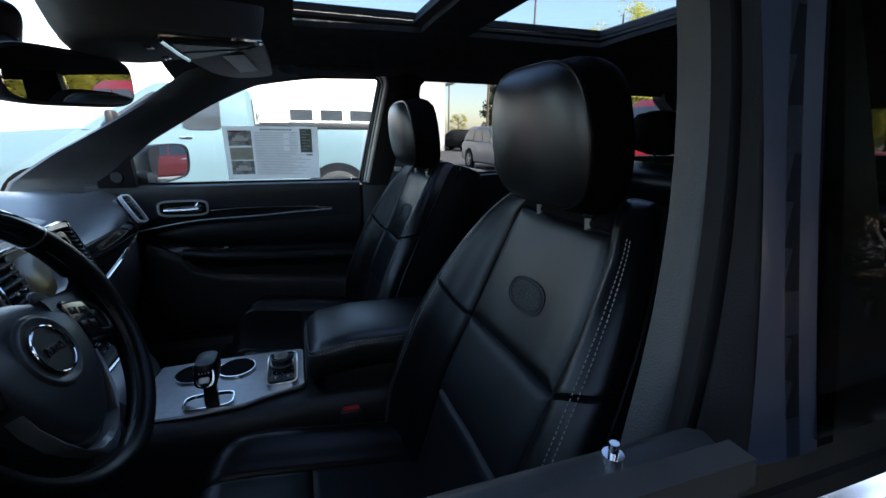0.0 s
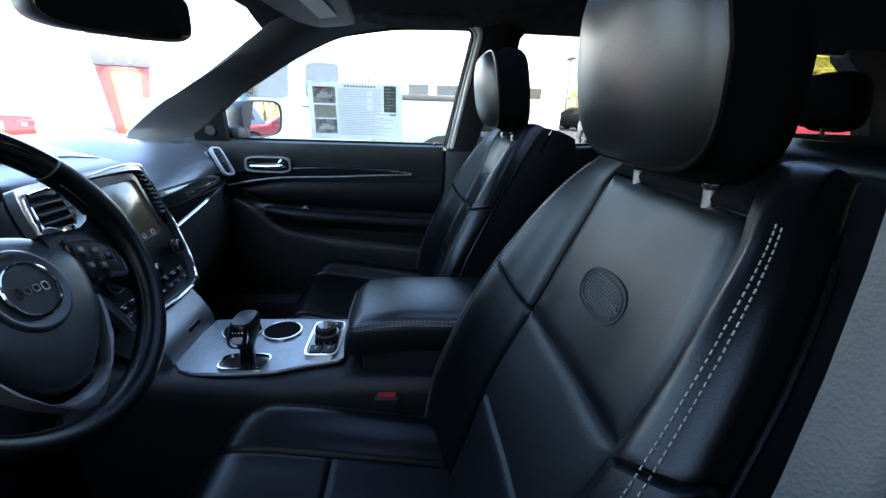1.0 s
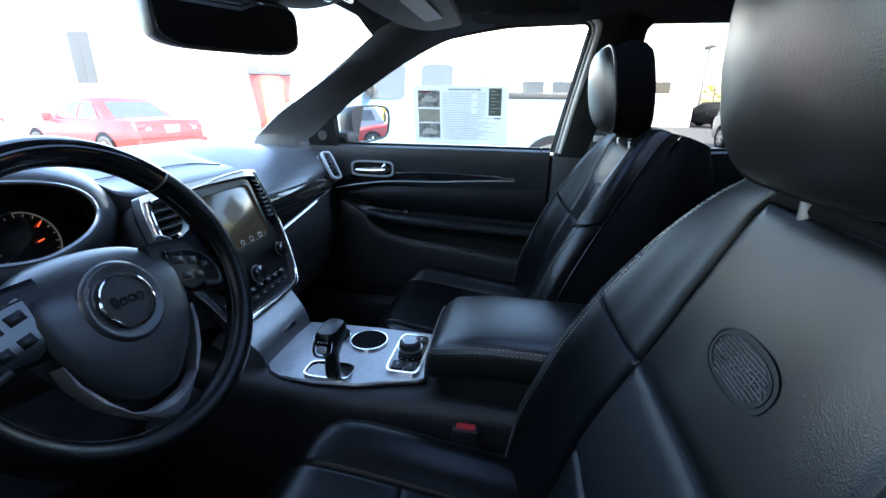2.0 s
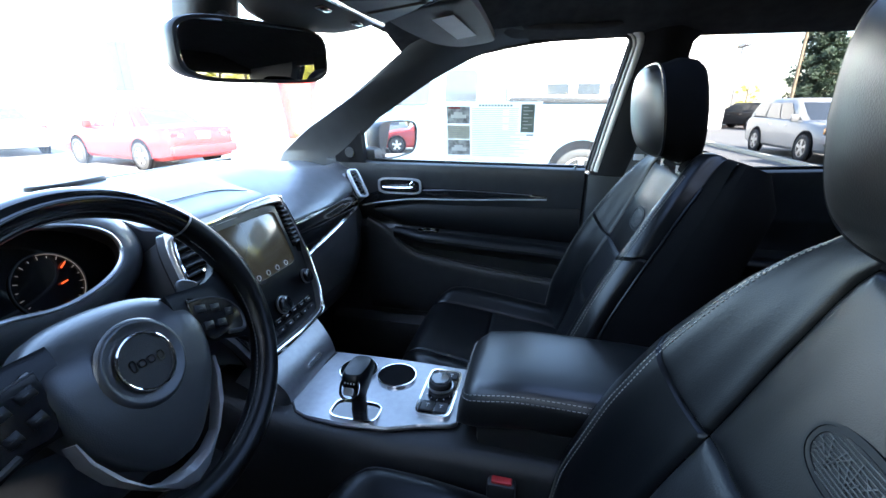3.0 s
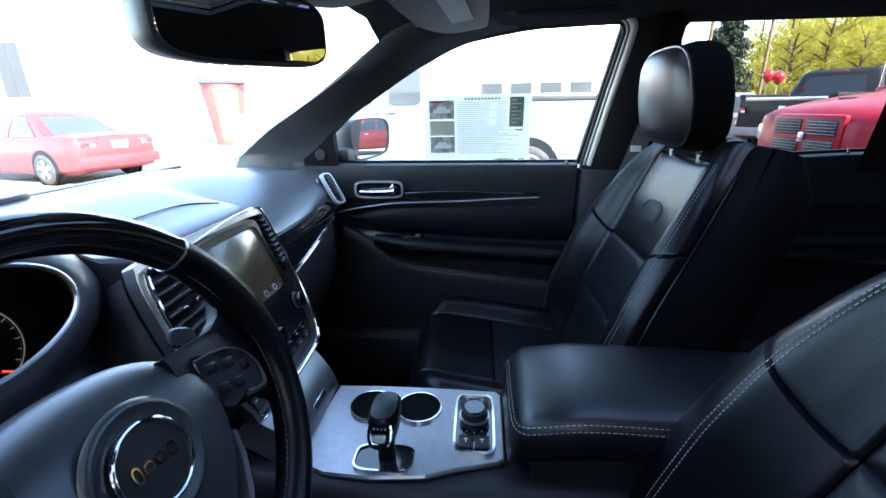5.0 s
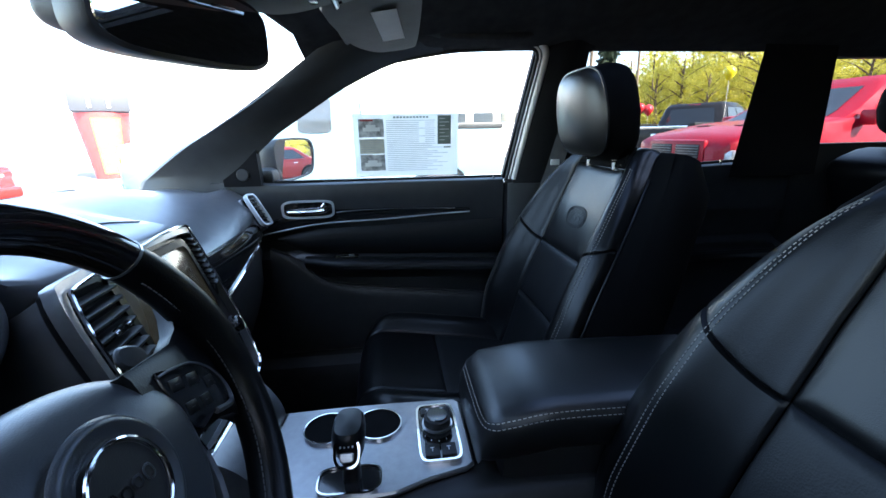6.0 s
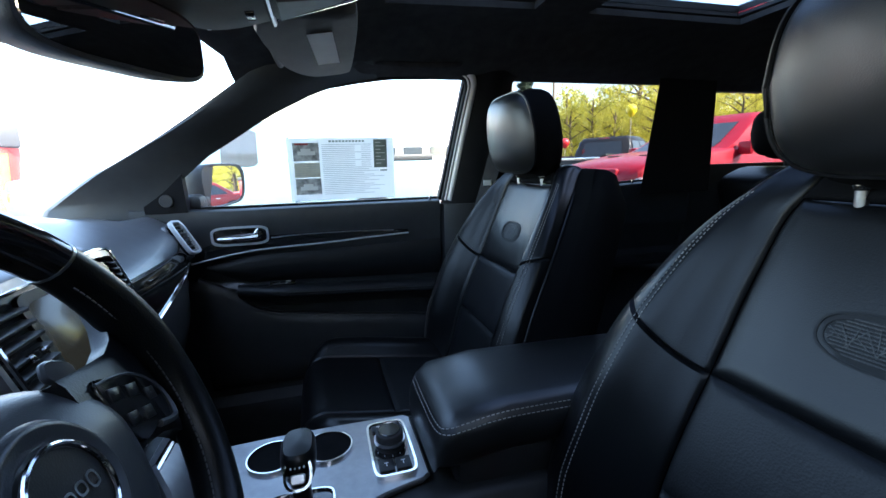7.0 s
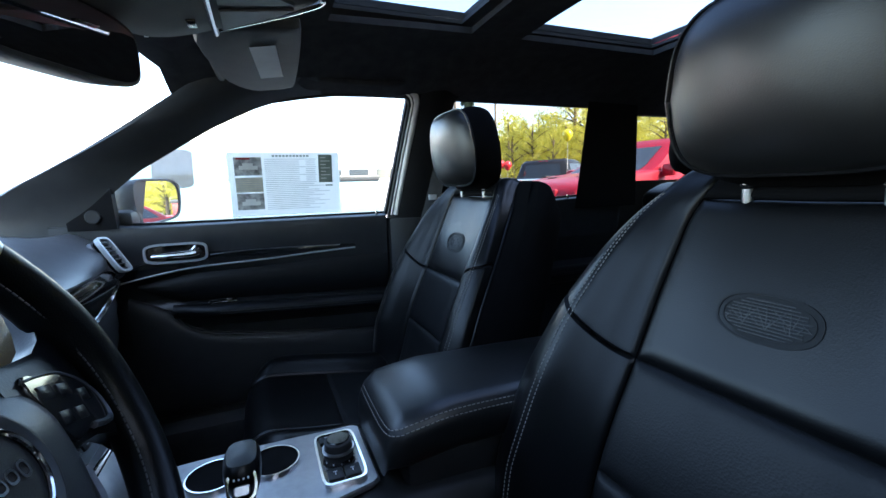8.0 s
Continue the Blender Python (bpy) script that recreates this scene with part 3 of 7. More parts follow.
# edges of the driver's door pillar seen from outside: distance from the car's middle, then place along it, its slope and bow with height
OUTER = [(0.636, 0.035, -0.079, 0.69), (0.665, 0.032, -0.050, 0.62), (0.688, 0.033, -0.069, 0.76), (0.712, 0.039, 0.051, 0.41), (0.716, 0.0256, 0.039, -0.16), (0.708, -0.0037, 0.049, -0.01), (0.714, -0.0087, 0.074, 0.20)]


def outer_edge(k, z):
    """A point on edge k (between two where k is broken) at a height."""
    h = z - 1.44
    i = min(int(k), len(OUTER) - 2)
    g = max(h, -0.18)
    p, q = ((x - 0.16 * h, y + s * h + b * (2 * g * h - g * g)) for x, y, s, b in OUTER[i:i + 2])
    return lerp(p[0], q[0], k - i), lerp(p[1], q[1], k - i)


def outer_strip(z, first, last, depth):
    """The section of one upright strip: two front corners, softly rounded, and its back."""
    (xa, ya), (xb, yb) = outer_edge(first, z), outer_edge(last, z)
    e = 0.12
    return [Vector((-x, y, z)) for x, y in ((xa, ya - depth - 0.02), (xa, ya - 0.002), (lerp(xa, xb, e), lerp(ya, yb, e) + 0.0015), (lerp(xa, xb, 1 - e), lerp(ya, yb, 1 - e) + 0.0015), (xb, yb - 0.002), (xb, yb - depth - 0.02))]


for side in (1, -1):
    pil = thing("pillar_middle", (sx(side, 0.7), -0.05, 0.45), "dark door pillar with rubber seals and a seat belt", "pillar", "door pillars", "structure")

    def mid(z):
        t = (z - 1.285) / 0.36
        x = side_x(z)
        yf, yr = lerp(0.085, 0.005, t), lerp(-0.205, -0.112, t) - 0.05 * step(0.90, 1.02, t)
        if side < 0:
            (xa, ya), (xb, yb) = outer_edge(0, z), outer_edge(1, z)
            return [(xb - 0.04, yb - 0.002), (lerp(xa, xb, 0.6) - 0.04, lerp(ya, yb, 0.6) + 0.002), (xa - 0.038, ya), (xa - 0.046, ya - 0.012), (xa - 0.05, ya - 0.05), (x - 0.08, lerp(yf, yr, 0.7)), (x - 0.05, yr + 0.05), (x - 0.045, yr + 0.012), (x - 0.04, yr + 0.02), (x - 0.04, yb - 0.03)]
        return [(x + 0.03, yf), (x - 0.018, yf - 0.012), (x - 0.036, yf - 0.045), (x - 0.042, lerp(yf, yr, 0.5)), (x - 0.03, yr + 0.05), (x - 0.012, yr + 0.012), (x + 0.03, yr)]
    # same trim on both sides; the passenger's shade is put into its darker colour
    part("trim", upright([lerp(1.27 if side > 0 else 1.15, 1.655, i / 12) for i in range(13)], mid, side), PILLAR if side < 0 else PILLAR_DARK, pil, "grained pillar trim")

    def low(z):
        if side < 0:
            k = 0.012 * step(0.95, 1.27, z)
            return [(0.685, 0.10), (0.65, 0.092), (0.612 + k, 0.07), (0.605 + k, 0.03), (0.605, -0.1), (0.63, -0.2), (0.685, -0.23)]
        return [(0.74, 0.10), (0.685, 0.09), (0.66, 0.05), (0.655, -0.1), (0.67, -0.2), (0.74, -0.23)]
    part("lower_trim", upright([0.45, 0.7, 0.95, 1.1, 1.272 if side > 0 else 1.175], low, side), PLASTIC, pil)
    # pale door seal along the window's rear edge, with its dark lip

    def seal(z, a, w, dx, h):
        t = (z - 1.285) / 0.36
        x = side_x(z)
        y = lerp(0.112, 0.042, t) - a
        return [(x + dx, y), (x + dx - h, y - w * 0.25), (x + dx - h, y - w * 0.75), (x + dx, y - w)]
    zs = [1.282 + 0.362 * i / 10 for i in range(11)]
    def round_corner(dy, dx, r, flat, last=14):
        pts = [(0.080, 1.283), (0.050, 1.44), (0.019, 1.588), (0.015, 1.618), (0.026, 1.639), (0.052, 1.649), (0.10, 1.648), (0.25, 1.637), (0.366, 1.619), (0.457, 1.590), (0.555, 1.543), (0.66, 1.481), (0.735, 1.434), (0.80, 1.379)][:last]
        line = spline([Vector((side_x(z - dy) + dx, y + dy * (1 if z < 1.63 else 0.5), z - dy * (0 if z < 1.6 else 0.8))) for y, z in pts], 8)
        return mirrored(tube(line, r, 10, flat=flat), side)
    if side > 0:
        part("seal_lip", round_corner(0.010, -0.002, 0.0050, 1.0), RUBBER, pil, "black window channel")
        part("seal_bead", round_corner(0.0045, -0.010, 0.0028, 1.0, 7), SEAL, pil)
        part("seal", round_corner(-0.010, -0.011, 0.0095, 1.0, 7), SEAL, pil, "pale silvery door seal")
        part("seal_inner", upright(zs, lambda z: seal(z, 0.030, 0.012, 0.01, 0.02), side), RUBBER, pil)
    # door frames outside the pillar
    if side > 0:
        for nm, mt, x0, x1, ya, yb in (("front_door_frame", PILLAR_DARK, 0.018, 0.046, 0.100, 0.062), ("door_gap", RUBBER, 0.018, 0.038, 0.060, 0.048), ("rear_door_frame", GREY_FRAME, 0.018, 0.050, 0.047, 0.022), ("glass_edge", PILLAR_DARK, 0.018, 0.052, 0.021, 0.004)):
            part(nm, upright(zs, lambda z: [(side_x(z) + x0, ya - 0.075 * (z - 1.28) / 0.36), (side_x(z) + x1 - 0.006, ya - 0.075 * (z - 1.28) / 0.36), (side_x(z) + x1, ya - 0.006 - 0.075 * (z - 1.28) / 0.36), (side_x(z) + x1, yb + 0.004 - 0.075 * (z - 1.28) / 0.36), (side_x(z) + x0, yb - 0.075 * (z - 1.28) / 0.36)], side), mt, pil)
    else:
        zo = [1.24 + 0.42 * i / 14 for i in range(15)]
        for nm, mt, first, last, depth in (("body_flange", PILLAR_DARK, 1, 1.9, 0.010), ("front_door_frame", PILLAR_DARK, 2.12, 3, 0.014), ("frame_edge", GREY_FRAME, 3, 4, 0.014), ("door_gap", WELL, 4, 5, -0.004), ("rear_door_frame", GREY_FRAME, 5.05, 5.5, 0.010), ("glass_edge", WELL, 5.5, 6, 0.008)):
            part(nm, loft([outer_strip(z, first, last, depth) for z in zo]), mt, pil)
    # belt: guide, webbing, its label
    part("belt_guide", box((sx(side, 0.622), -0.075, 1.50), (0.018, 0.03, 0.075), 0.006), PLASTIC, pil)
    web = spline([(sx(side, 0.612), -0.075, 1.49), (sx(side, 0.618), -0.03, 1.33), (sx(side, 0.625), 0.04, 1.1), (sx(side, 0.64), 0.10, 0.8), (sx(side, 0.65), 0.12, 0.55)], 6)
    part("webbing", tube(web, 0.023, 8, flat=0.06), FABRIC, pil, "black seat belt webbing")
    part("belt_tag", box((sx(side, 0.608), -0.025, 1.335), (0.004, 0.026, 0.016), 0.001), MARK, pil)

    # rear pillars and the rail above the windows
    rear = thing("pillar_rear", (side * 0.7, -0.76, 0.45), "black rear roof pillar between the rear side windows", "pillar", "rear pillars", "structure")
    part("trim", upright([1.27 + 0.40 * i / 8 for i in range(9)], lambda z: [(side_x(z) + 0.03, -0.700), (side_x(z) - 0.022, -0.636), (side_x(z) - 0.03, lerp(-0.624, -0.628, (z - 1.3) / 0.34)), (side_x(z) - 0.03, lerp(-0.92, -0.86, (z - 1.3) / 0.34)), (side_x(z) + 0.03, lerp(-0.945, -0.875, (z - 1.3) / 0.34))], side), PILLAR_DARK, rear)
    quarter = thing("window_quarter", (side * 0.7, -1.3, 1.36), "dark tinted rear quarter window", "window", "quarter windows", "structure")
    bm = bmesh.new()
    ring = [(-0.90, 1.36), (-0.86, 1.62), (-1.55, 1.60), (-1.85, 1.37)]
    a, b = ([bm.verts.new(((side_x(z) + 0.015 + dx) * side, y, z)) for y, z in ring] for dx in (0, 0.004))
    bm.faces.new(a), bm.faces.new(b[::-1])
    for j in range(4):
        bm.faces.new((a[j], b[j], b[(j + 1) % 4], a[(j + 1) % 4]))
    bmesh.ops.recalc_face_normals(bm, faces=bm.faces)
    part("pane", bm, TINTED, quarter, smooth=False)
    part("window_frame", mirrored(loft([[Vector((side_x(z) + dx, y, z)) for y, z in ((-0.86, 0.5), (-0.86, 1.366), (-1.86, 1.366), (-2.15, 1.366), (-2.15, 0.5))] for dx in (-0.02, 0.05)]), side), PLASTIC, quarter, smooth=False)
    part("tail_trim", mirrored(loft([[Vector((side_x(z) + dx, y, z)) for y, z in ((-1.21, 1.60), (-1.15, 1.70), (-2.15, 1.70), (-2.15, 1.36), (-1.41, 1.36), (-1.375, 1.43), (-1.31, 1.53))] for dx in (-0.02, 0.05)]), side), PLASTIC, quarter, smooth=False)
    rail = structure("roof_rail_trim", mirrored(loft([[Vector((x, y, z)) for x, z in ((0.648, 1.640 - 0.02 * step(-0.7, -0.9, y) - 0.01 * step(-1, -1.5, y)), (0.618, 1.648), (0.58, 1.67), (0.60, 1.74), (0.70, 1.74), (0.70, 1.640 - 0.02 * step(-0.7, -0.9, y)))] for y in (0.34, 0.2, 0.0, -0.3, -0.6, -0.7, -0.8, -0.9, -1.2, -1.6, -2.1)]), side), FABRIC, "black trim rail above the side windows", "trim")
structure("tailgate_trim", box((0, -2.12, 1.66), (1.3, 0.1, 0.16), 0.02), FABRIC, "black trim above the rear window", "trim")
structure("window_rear", box((0, -2.15, 1.49), (1.26, 0.005, 0.30), 0.001), TINTED, "dark tinted tailgate window", "window")


# ---- seats ----
TILT = radians(21)


def seat_frame(u, v, w):
    """From seat-back measures (across, up the back, out of it) to the seat's own metres; its floor point is below the emblem."""
    return Vector((u, -v * math.sin(TILT) + w * math.cos(TILT), 1.22 + v * math.cos(TILT) + w * math.sin(TILT)))


REAR = [(-0.45, 0.262), (-0.36, 0.276), (-0.29, 0.281), (-0.18, 0.278), (-0.05, 0.262), (0.04, 0.245), (0.09, 0.238), (0.127, 0.230), (0.15, 0.220), (0.17, 0.200)]
HALF = [(-0.45, 0.247), (-0.36, 0.260), (-0.29, 0.264), (-0.18, 0.261), (-0.05, 0.240), (0.04, 0.215), (0.09, 0.194), (0.127, 0.172), (0.15, 0.152), (0.17, 0.132)]
RISE = [(-0.45, 0.03), (-0.3, 0.062), (-0.15, 0.061), (-0.06, 0.052), (0.05, 0.034), (0.10, 0.022), (0.13, 0.011), (0.17, 0.0)]
INS = [(-0.45, 0.125), (-0.25, 0.132), (0.0, 0.131), (0.11, 0.122), (0.17, 0.09)]


def smooth_table(x, rows):
    """Between rows of (x, value), rounded."""
    return (table(x - 0.02, rows) + 2 * table(x, rows) + table(x + 0.02, rows)) / 4


def back_section(v):
    hr, hb, wp, hi = smooth_table(v, REAR), smooth_table(v, HALF), smooth_table(v, RISE), smooth_table(v, INS)
    lum = 0.012 * math.exp(-((v + 0.2) / 0.12) ** 2)
    half = [(0, lum), (hi * 0.55, lum + 0.002), (hi, 0.004 + lum), (hi + 0.30 * (hb - hi), 0.55 * wp + 0.003), (hi + 0.56 * (hb - hi), wp + 0.003), (hb - 0.008, wp - 0.010), (hb, wp - 0.035),
            (hr, -0.05), (hr - 0.008, -0.11), (hr - 0.044, -0.148), (hr * 0.45, -0.158), (0, -0.16)]
    if v > 0.115:
        k = min((v - 0.115) / 0.055, 1)
        s = math.sqrt(math.sqrt(max(1 - k ** 3, 0.0)))
        half = [(u * (0.86 + 0.14 * s), -0.075 + (w + 0.075) * (0.12 + 0.88 * s)) for u, w in half]
    return half


def back_point(s, v):
    """s: -11..11 across, from the rear middle round the front to the rear middle."""
    half = back_section(v)
    a = abs(s)
    i = min(int(a), 10)
    t = a - i
    q = [Vector((*half[abs(min(max(j, -11), 11))], 0)) for j in (i - 1, i, i + 1, min(i + 2, 11))]
    if i == 0:
        q[0] = Vector((-q[2].x, q[2].y, 0))
    if i == 10:
        q[3] = Vector((-q[1].x, q[1].y, 0))
    b, c, d, e = q
    r = 0.5 * (2 * c + (d - b) * t + (2 * b - 5 * c + 4 * d - e) * t * t + (3 * c - b - 3 * d + e) * t ** 3)
    wide = lerp(0.027, 0.018, step(-0.10, 0.12, v)) * step(1.5, 4.2, s) * (1 - step(6.0, 8.0, s))
    return seat_frame(math.copysign(r.x, s) + wide, v + 0.4 * max(v - 0.13, 0), r.y)


def padded(point, s0, s1, v0, v1, ns, nv, groove=0.0048, reach=0.010, edges=(1, 1, 1, 1)):
    """A cushion panel over point(s, v): its borders sink into seams. v0, v1 may be functions of s."""
    f0 = v0 if callable(v0) else (lambda s: v0)
    f1 = v1 if callable(v1) else (lambda s: v1)

    def spread(k, n):
        t = k / n
        return t + 0.09 * math.sin(2 * math.pi * (t - 0.5))
    pts = []
    for j in range(nv + 1):
        row = []
        for i in range(ns + 1):
            s = s0 + (s1 - s0) * spread(i, ns)
            v = f0(s) + (f1(s) - f0(s)) * spread(j, nv)
            row.append(point(s, v))
        pts.append(row)
    bm = bmesh.new()
    out = []
    for j in range(nv + 1):
        row = []
        for i in range(ns + 1):
            p = pts[j][i]
            du = pts[j][min(i + 1, ns)] - pts[j][max(i - 1, 0)]
            dv = pts[min(j + 1, nv)][i] - pts[max(j - 1, 0)][i]
            n = du.cross(dv)
            n = n.normalized() if n.length > 1e-9 else Vector((0, 1, 0))
            d = [(p - q).length / e if e else 9 for q, e in zip((pts[j][0], pts[j][ns], pts[0][i], pts[nv][i]), edges)]
            sink = groove * (1 - math.sqrt(max(0, 1 - (1 - min(min(d) / reach, 1)) ** 2)))
            row.append((p, n, sink))
        out.append(row)
    flip = 0
    c = out[nv // 2][ns // 2]
    flip = 1 if c[1].dot(point.centre - c[0]) > 0 else -1
    vs = [[bm.verts.new(p + n * flip * sink) for p, n, sink in row] for row in out]
    for a, b in zip(vs, vs[1:]):
        for i in range(ns):
            bm.faces.new((a[i], a[i + 1], b[i + 1], b[i]))
    bmesh.ops.recalc_face_normals(bm, faces=bm.faces)
    c = bm.faces[len(bm.faces) // 2] if bm.faces.ensure_lookup_table() is None else None
    if c.normal.dot(point.centre - c.calc_center_median()) > 0:
        bmesh.ops.reverse_faces(bm, faces=bm.faces)
    return bm


back_point.centre = seat_frame(0, -0.1, -0.06)


def cushion_point(s, q):
    """The seat cushion: s -6..6 across, q 0 (rear) to 1 (front, rolled over)."""
    y = 0.06 + 0.42 * min(q / 0.8, 1)
    z = 0.832 + 0.064 * (y - 0.06) / 0.42
    if q > 0.8:
        a = (q - 0.8) / 0.2 * 1.9
        y += 0.055 * math.sin(a)
        z -= 0.055 * (1 - math.cos(a))
    b = 1 - 0.6 * step(0.72, 1.0, q)
    w = 1 - 0.05 * step(0.6, 1.0, q)
    half = [(0, z), (0.08, z + 0.001), (0.142, z + 0.004), (0.185, z + 0.026 * b), (0.222, z + 0.03 * b), (0.246, z - 0.002), (0.248, z - 0.11)]
    a = abs(s)
    i = min(int(a), 5)
    t = a - i
    c, d = Vector((*half[i], 0)), Vector((*half[i + 1], 0))
    p = Vector((*half[i - 1], 0)) if i else Vector((-d.x, d.y, 0))
    e = Vector((*half[min(i + 2, 6)], 0))
    r = 0.5 * (2 * c + (d - p) * t + (2 * p - 5 * c + 4 * d - e) * t * t + (3 * c - p - 3 * d + e) * t ** 3)
    y -= 0.11 * (a / 6) ** 3 * step(0.4, 1.0, q)
    return Vector((math.copysign(r.x, s) * w, y, r.y - 0.022 * (a / 6) ** 3 * step(0.45, 0.95, q)))


cushion_point.centre = Vector((0, 0.27, 0.80))


HR_ROWS = [(0.04, 0.0545), (0.25, 0.0535), (0.45, 0.051), (0.62, 0.0475), (0.76, 0.043), (0.87, 0.0375), (0.945, 0.031), (0.985, 0.025), (1.0, 0.019), (1.0, 0.0), (0.995, -0.020), (0.975, -0.037), (0.93, -0.050), (0.84, -0.060), (0.66, -0.066), (0.3, -0.069), (0.04, -0.069)]


def headrest_ring(k, d, n=56):
    """One section of the headrest: its share of the full outline, and how far forward it lies."""
    out = []
    for x, z in oval(0.126, 0.089, n, 4.0):
        w = 1 - 0.15 * max(z, 0) / 0.089 - 0.05 * max(-z, 0) / 0.089
        bulge = -0.010 * (x / 0.131) ** 2 if d > 0.02 else 0.0
        back = 0.012 * (d < 0.0) * (0.4 - z / 0.089)
        out.append(Vector((x * w * k, -0.012 + d + bulge * k * k + 0.13 * z * k, 1.4555 + z * k + 0.006 * step(0.03, -0.06, d) - back)))
    return out


def headrest_skin(i0, i1):
    return loft([headrest_ring(*r) for r in HR_ROWS[i0:i1 + 1]])


def front_seat(x):
    seat = thing("front_seat", (x, 0, 0.43), "black leather front seat with embossed oval badge and pale stitching", "car seat", "front seats", local=True)
    lift = Vector((0, 0, -0.43))

    def put(name, bm, material, parent=None, label=""):
        bm.transform(Matrix.Translation(lift))
        return part(name, bm, material, parent or seat, label)

    back = put("backrest", padded(back_point, -2, 2, -0.088, 0.130, 34, 30, 0.0085, 0.022), LEATHER, label="smooth leather upper backrest panel")
    put("lower_panel", padded(back_point, -2, 2, -0.24, -0.088, 34, 22, 0.0085, 0.022), LEATHER_PERF, back, "perforated leather panel")
    put("base_panel", padded(back_point, -2, 2, -0.44, -0.24, 34, 20, 0.0085, 0.022, edges=(1, 1, 0, 1)), LEATHER_PERF, back, "perforated leather panel")
    for sgn in (1, -1):
        def seam(s):
            return -0.088 + 0.062 * step(2, 6, abs(s))
        put("upper_bolster", padded(back_point, 2 * sgn, 6.0 * sgn, seam, 0.1685, 30, 32, 0.0060, 0.011, edges=(1, 1, 0.45, 0)), LEATHER, back)
        put("lower_bolster", padded(back_point, 2 * sgn, 6.0 * sgn, -0.44, seam, 30, 30, 0.0060, 0.011, edges=(1, 1, 0, 0.45)), LEATHER, back)
        put("side_panel", padded(back_point, 6.0 * sgn, 6.6 * sgn, -0.44, 0.116, 10, 30, edges=(1, 0, 0, 0)), SIDE, back, "black vinyl side panel")
        edge = [back_point(6.0 * sgn, -0.43 + 0.55 * i / 40) for i in range(41)]
        put("piping", tube(edge, 0.0022, 6), LEATHER, back, "edge piping")
        for off in ((3.88, 4.06) if sgn > 0 else (4.42, 4.58)):
            line = [back_point(off * sgn, -0.40 + 0.53 * i / 60) for i in range(61)]
            line = [p + (p - seat_frame(0, -0.1, -0.3)).normalized() * 0.0008 for p in line]
            put("stitching", stitches(line, 0.0062, 0.0036, 0.00065), THREAD, back, "pale double stitching")
    put("top_band", padded(back_point, -2, 2, 0.130, 0.1685, 30, 10, groove=0.004, reach=0.008, edges=(1, 1, 1, 0)), SIDE, back)
    for sgn in (1, -1):
        put("top_side", padded(back_point, 6.0 * sgn, 6.6 * sgn, 0.116, 0.1685, 10, 10, edges=(0, 0, 0, 0)), SIDE, back)
    shell = [[back_point(s if s <= 11 else s - 22, v) for s in [6.55 + 8.9 * i / 24 for i in range(25)]] for v in [-0.44 + 0.6085 * j / 16 for j in range(17)]]
    put("back_shell", loft(shell, closed=False), SIDE, label="black seat back shell")
    # embossed badge: an oval ring with bars across
    e = axes(seat_frame(0.004, 0.001, 0.0012), (-1, 0, 0), (0, -math.sin(TILT), math.cos(TILT)))
    rings = [plate(oval(0.050, 0.0265, 40, 2.4), 0.0034, hole=oval(0.0475, 0.0238, 40, 2.4), m=e),
             plate(oval(0.044, 0.0205, 40, 2.4), 0.0030, hole=oval(0.042, 0.0188, 40, 2.4), m=e)]
    for j in range(11):
        yy = -0.0175 + j * 0.0035
        w = 0.041 * math.sqrt(max(1 - (yy / 0.021) ** 2, 0.05))
        rings.append(box((0, 0, 0), (2 * w * (0.92 if j % 2 else 1.0), 0.0012, 0.0026), 0.0003))
        rings[-1].transform(e @ Matrix.Translation((0, yy, 0.0004)))
    for j in range(17):
        xx = -0.036 + j * 0.0045
        h = 0.036 * math.sqrt(max(1 - (xx / 0.044) ** 2, 0.05))
        rings.append(box((0, 0, 0), (0.0010, h * (0.35 + 0.4 * ((j * 5) % 3) / 2), 0.0030), 0.0002))
        rings[-1].transform(e @ pose(xx, 0.004 * ((j * 7) % 3 - 1), 0, 0, 0, -35 + 22 * ((j * 4) % 5)))
    plaque = put("badge", plate(oval(0.0478, 0.0242, 40, 2.4), 0.0012, 0.0004, m=e), EMBLEM, back, "dark stamped oval badge")
    for q in rings:
        put("badge_ring" if q in rings[:2] else "badge_bar", q, EMBLEM if q in rings[:2] else VINYL, plaque)
    # cushion
    cush = put("cushion", padded(cushion_point, -2, 2, 0.0, 0.52, 24, 20), LEATHER_PERF, label="perforated leather seat cushion")
    put("front_panel", padded(cushion_point, -2, 2, 0.52, 1.0, 24, 24, edges=(1, 1, 1, 0)), LEATHER, cush)
    for sgn in (1, -1):
        put("bolster", padded(cushion_point, 2 * sgn, 6 * sgn, 0.0, 1.0, 20, 36, edges=(1, 0, 0, 0)), LEATHER, cush)
        line = [cushion_point(4.15 * sgn, 0.05 + 0.8 * i / 40) + Vector((0, 0, 0.001)) for i in range(41)]
        put("stitching", stitches(line, 0.0062, 0.0036, 0.0006), THREAD_DARK, cush)
    put("base", box((0, 0.27, 0.70), (0.47, 0.42, 0.22), 0.03), PLASTIC, label="black plastic seat base")
    for sgn in (1, -1):
        put("rail", box((0.19 * sgn, 0.25, 0.515), (0.03, 0.5, 0.17), 0.005), PLASTIC)
    # headrest on two posts
    hr = put("headrest", headrest_skin(0, 8), VINYL, label="rounded black leather headrest")
    put("headrest_back", headrest_skin(8, 16), SIDE, hr, "black vinyl headrest side and back")
    put("piping", tube(headrest_ring(1.004, 0.0195), 0.0026, 6, closed=True), LEATHER, hr, "raised piping")
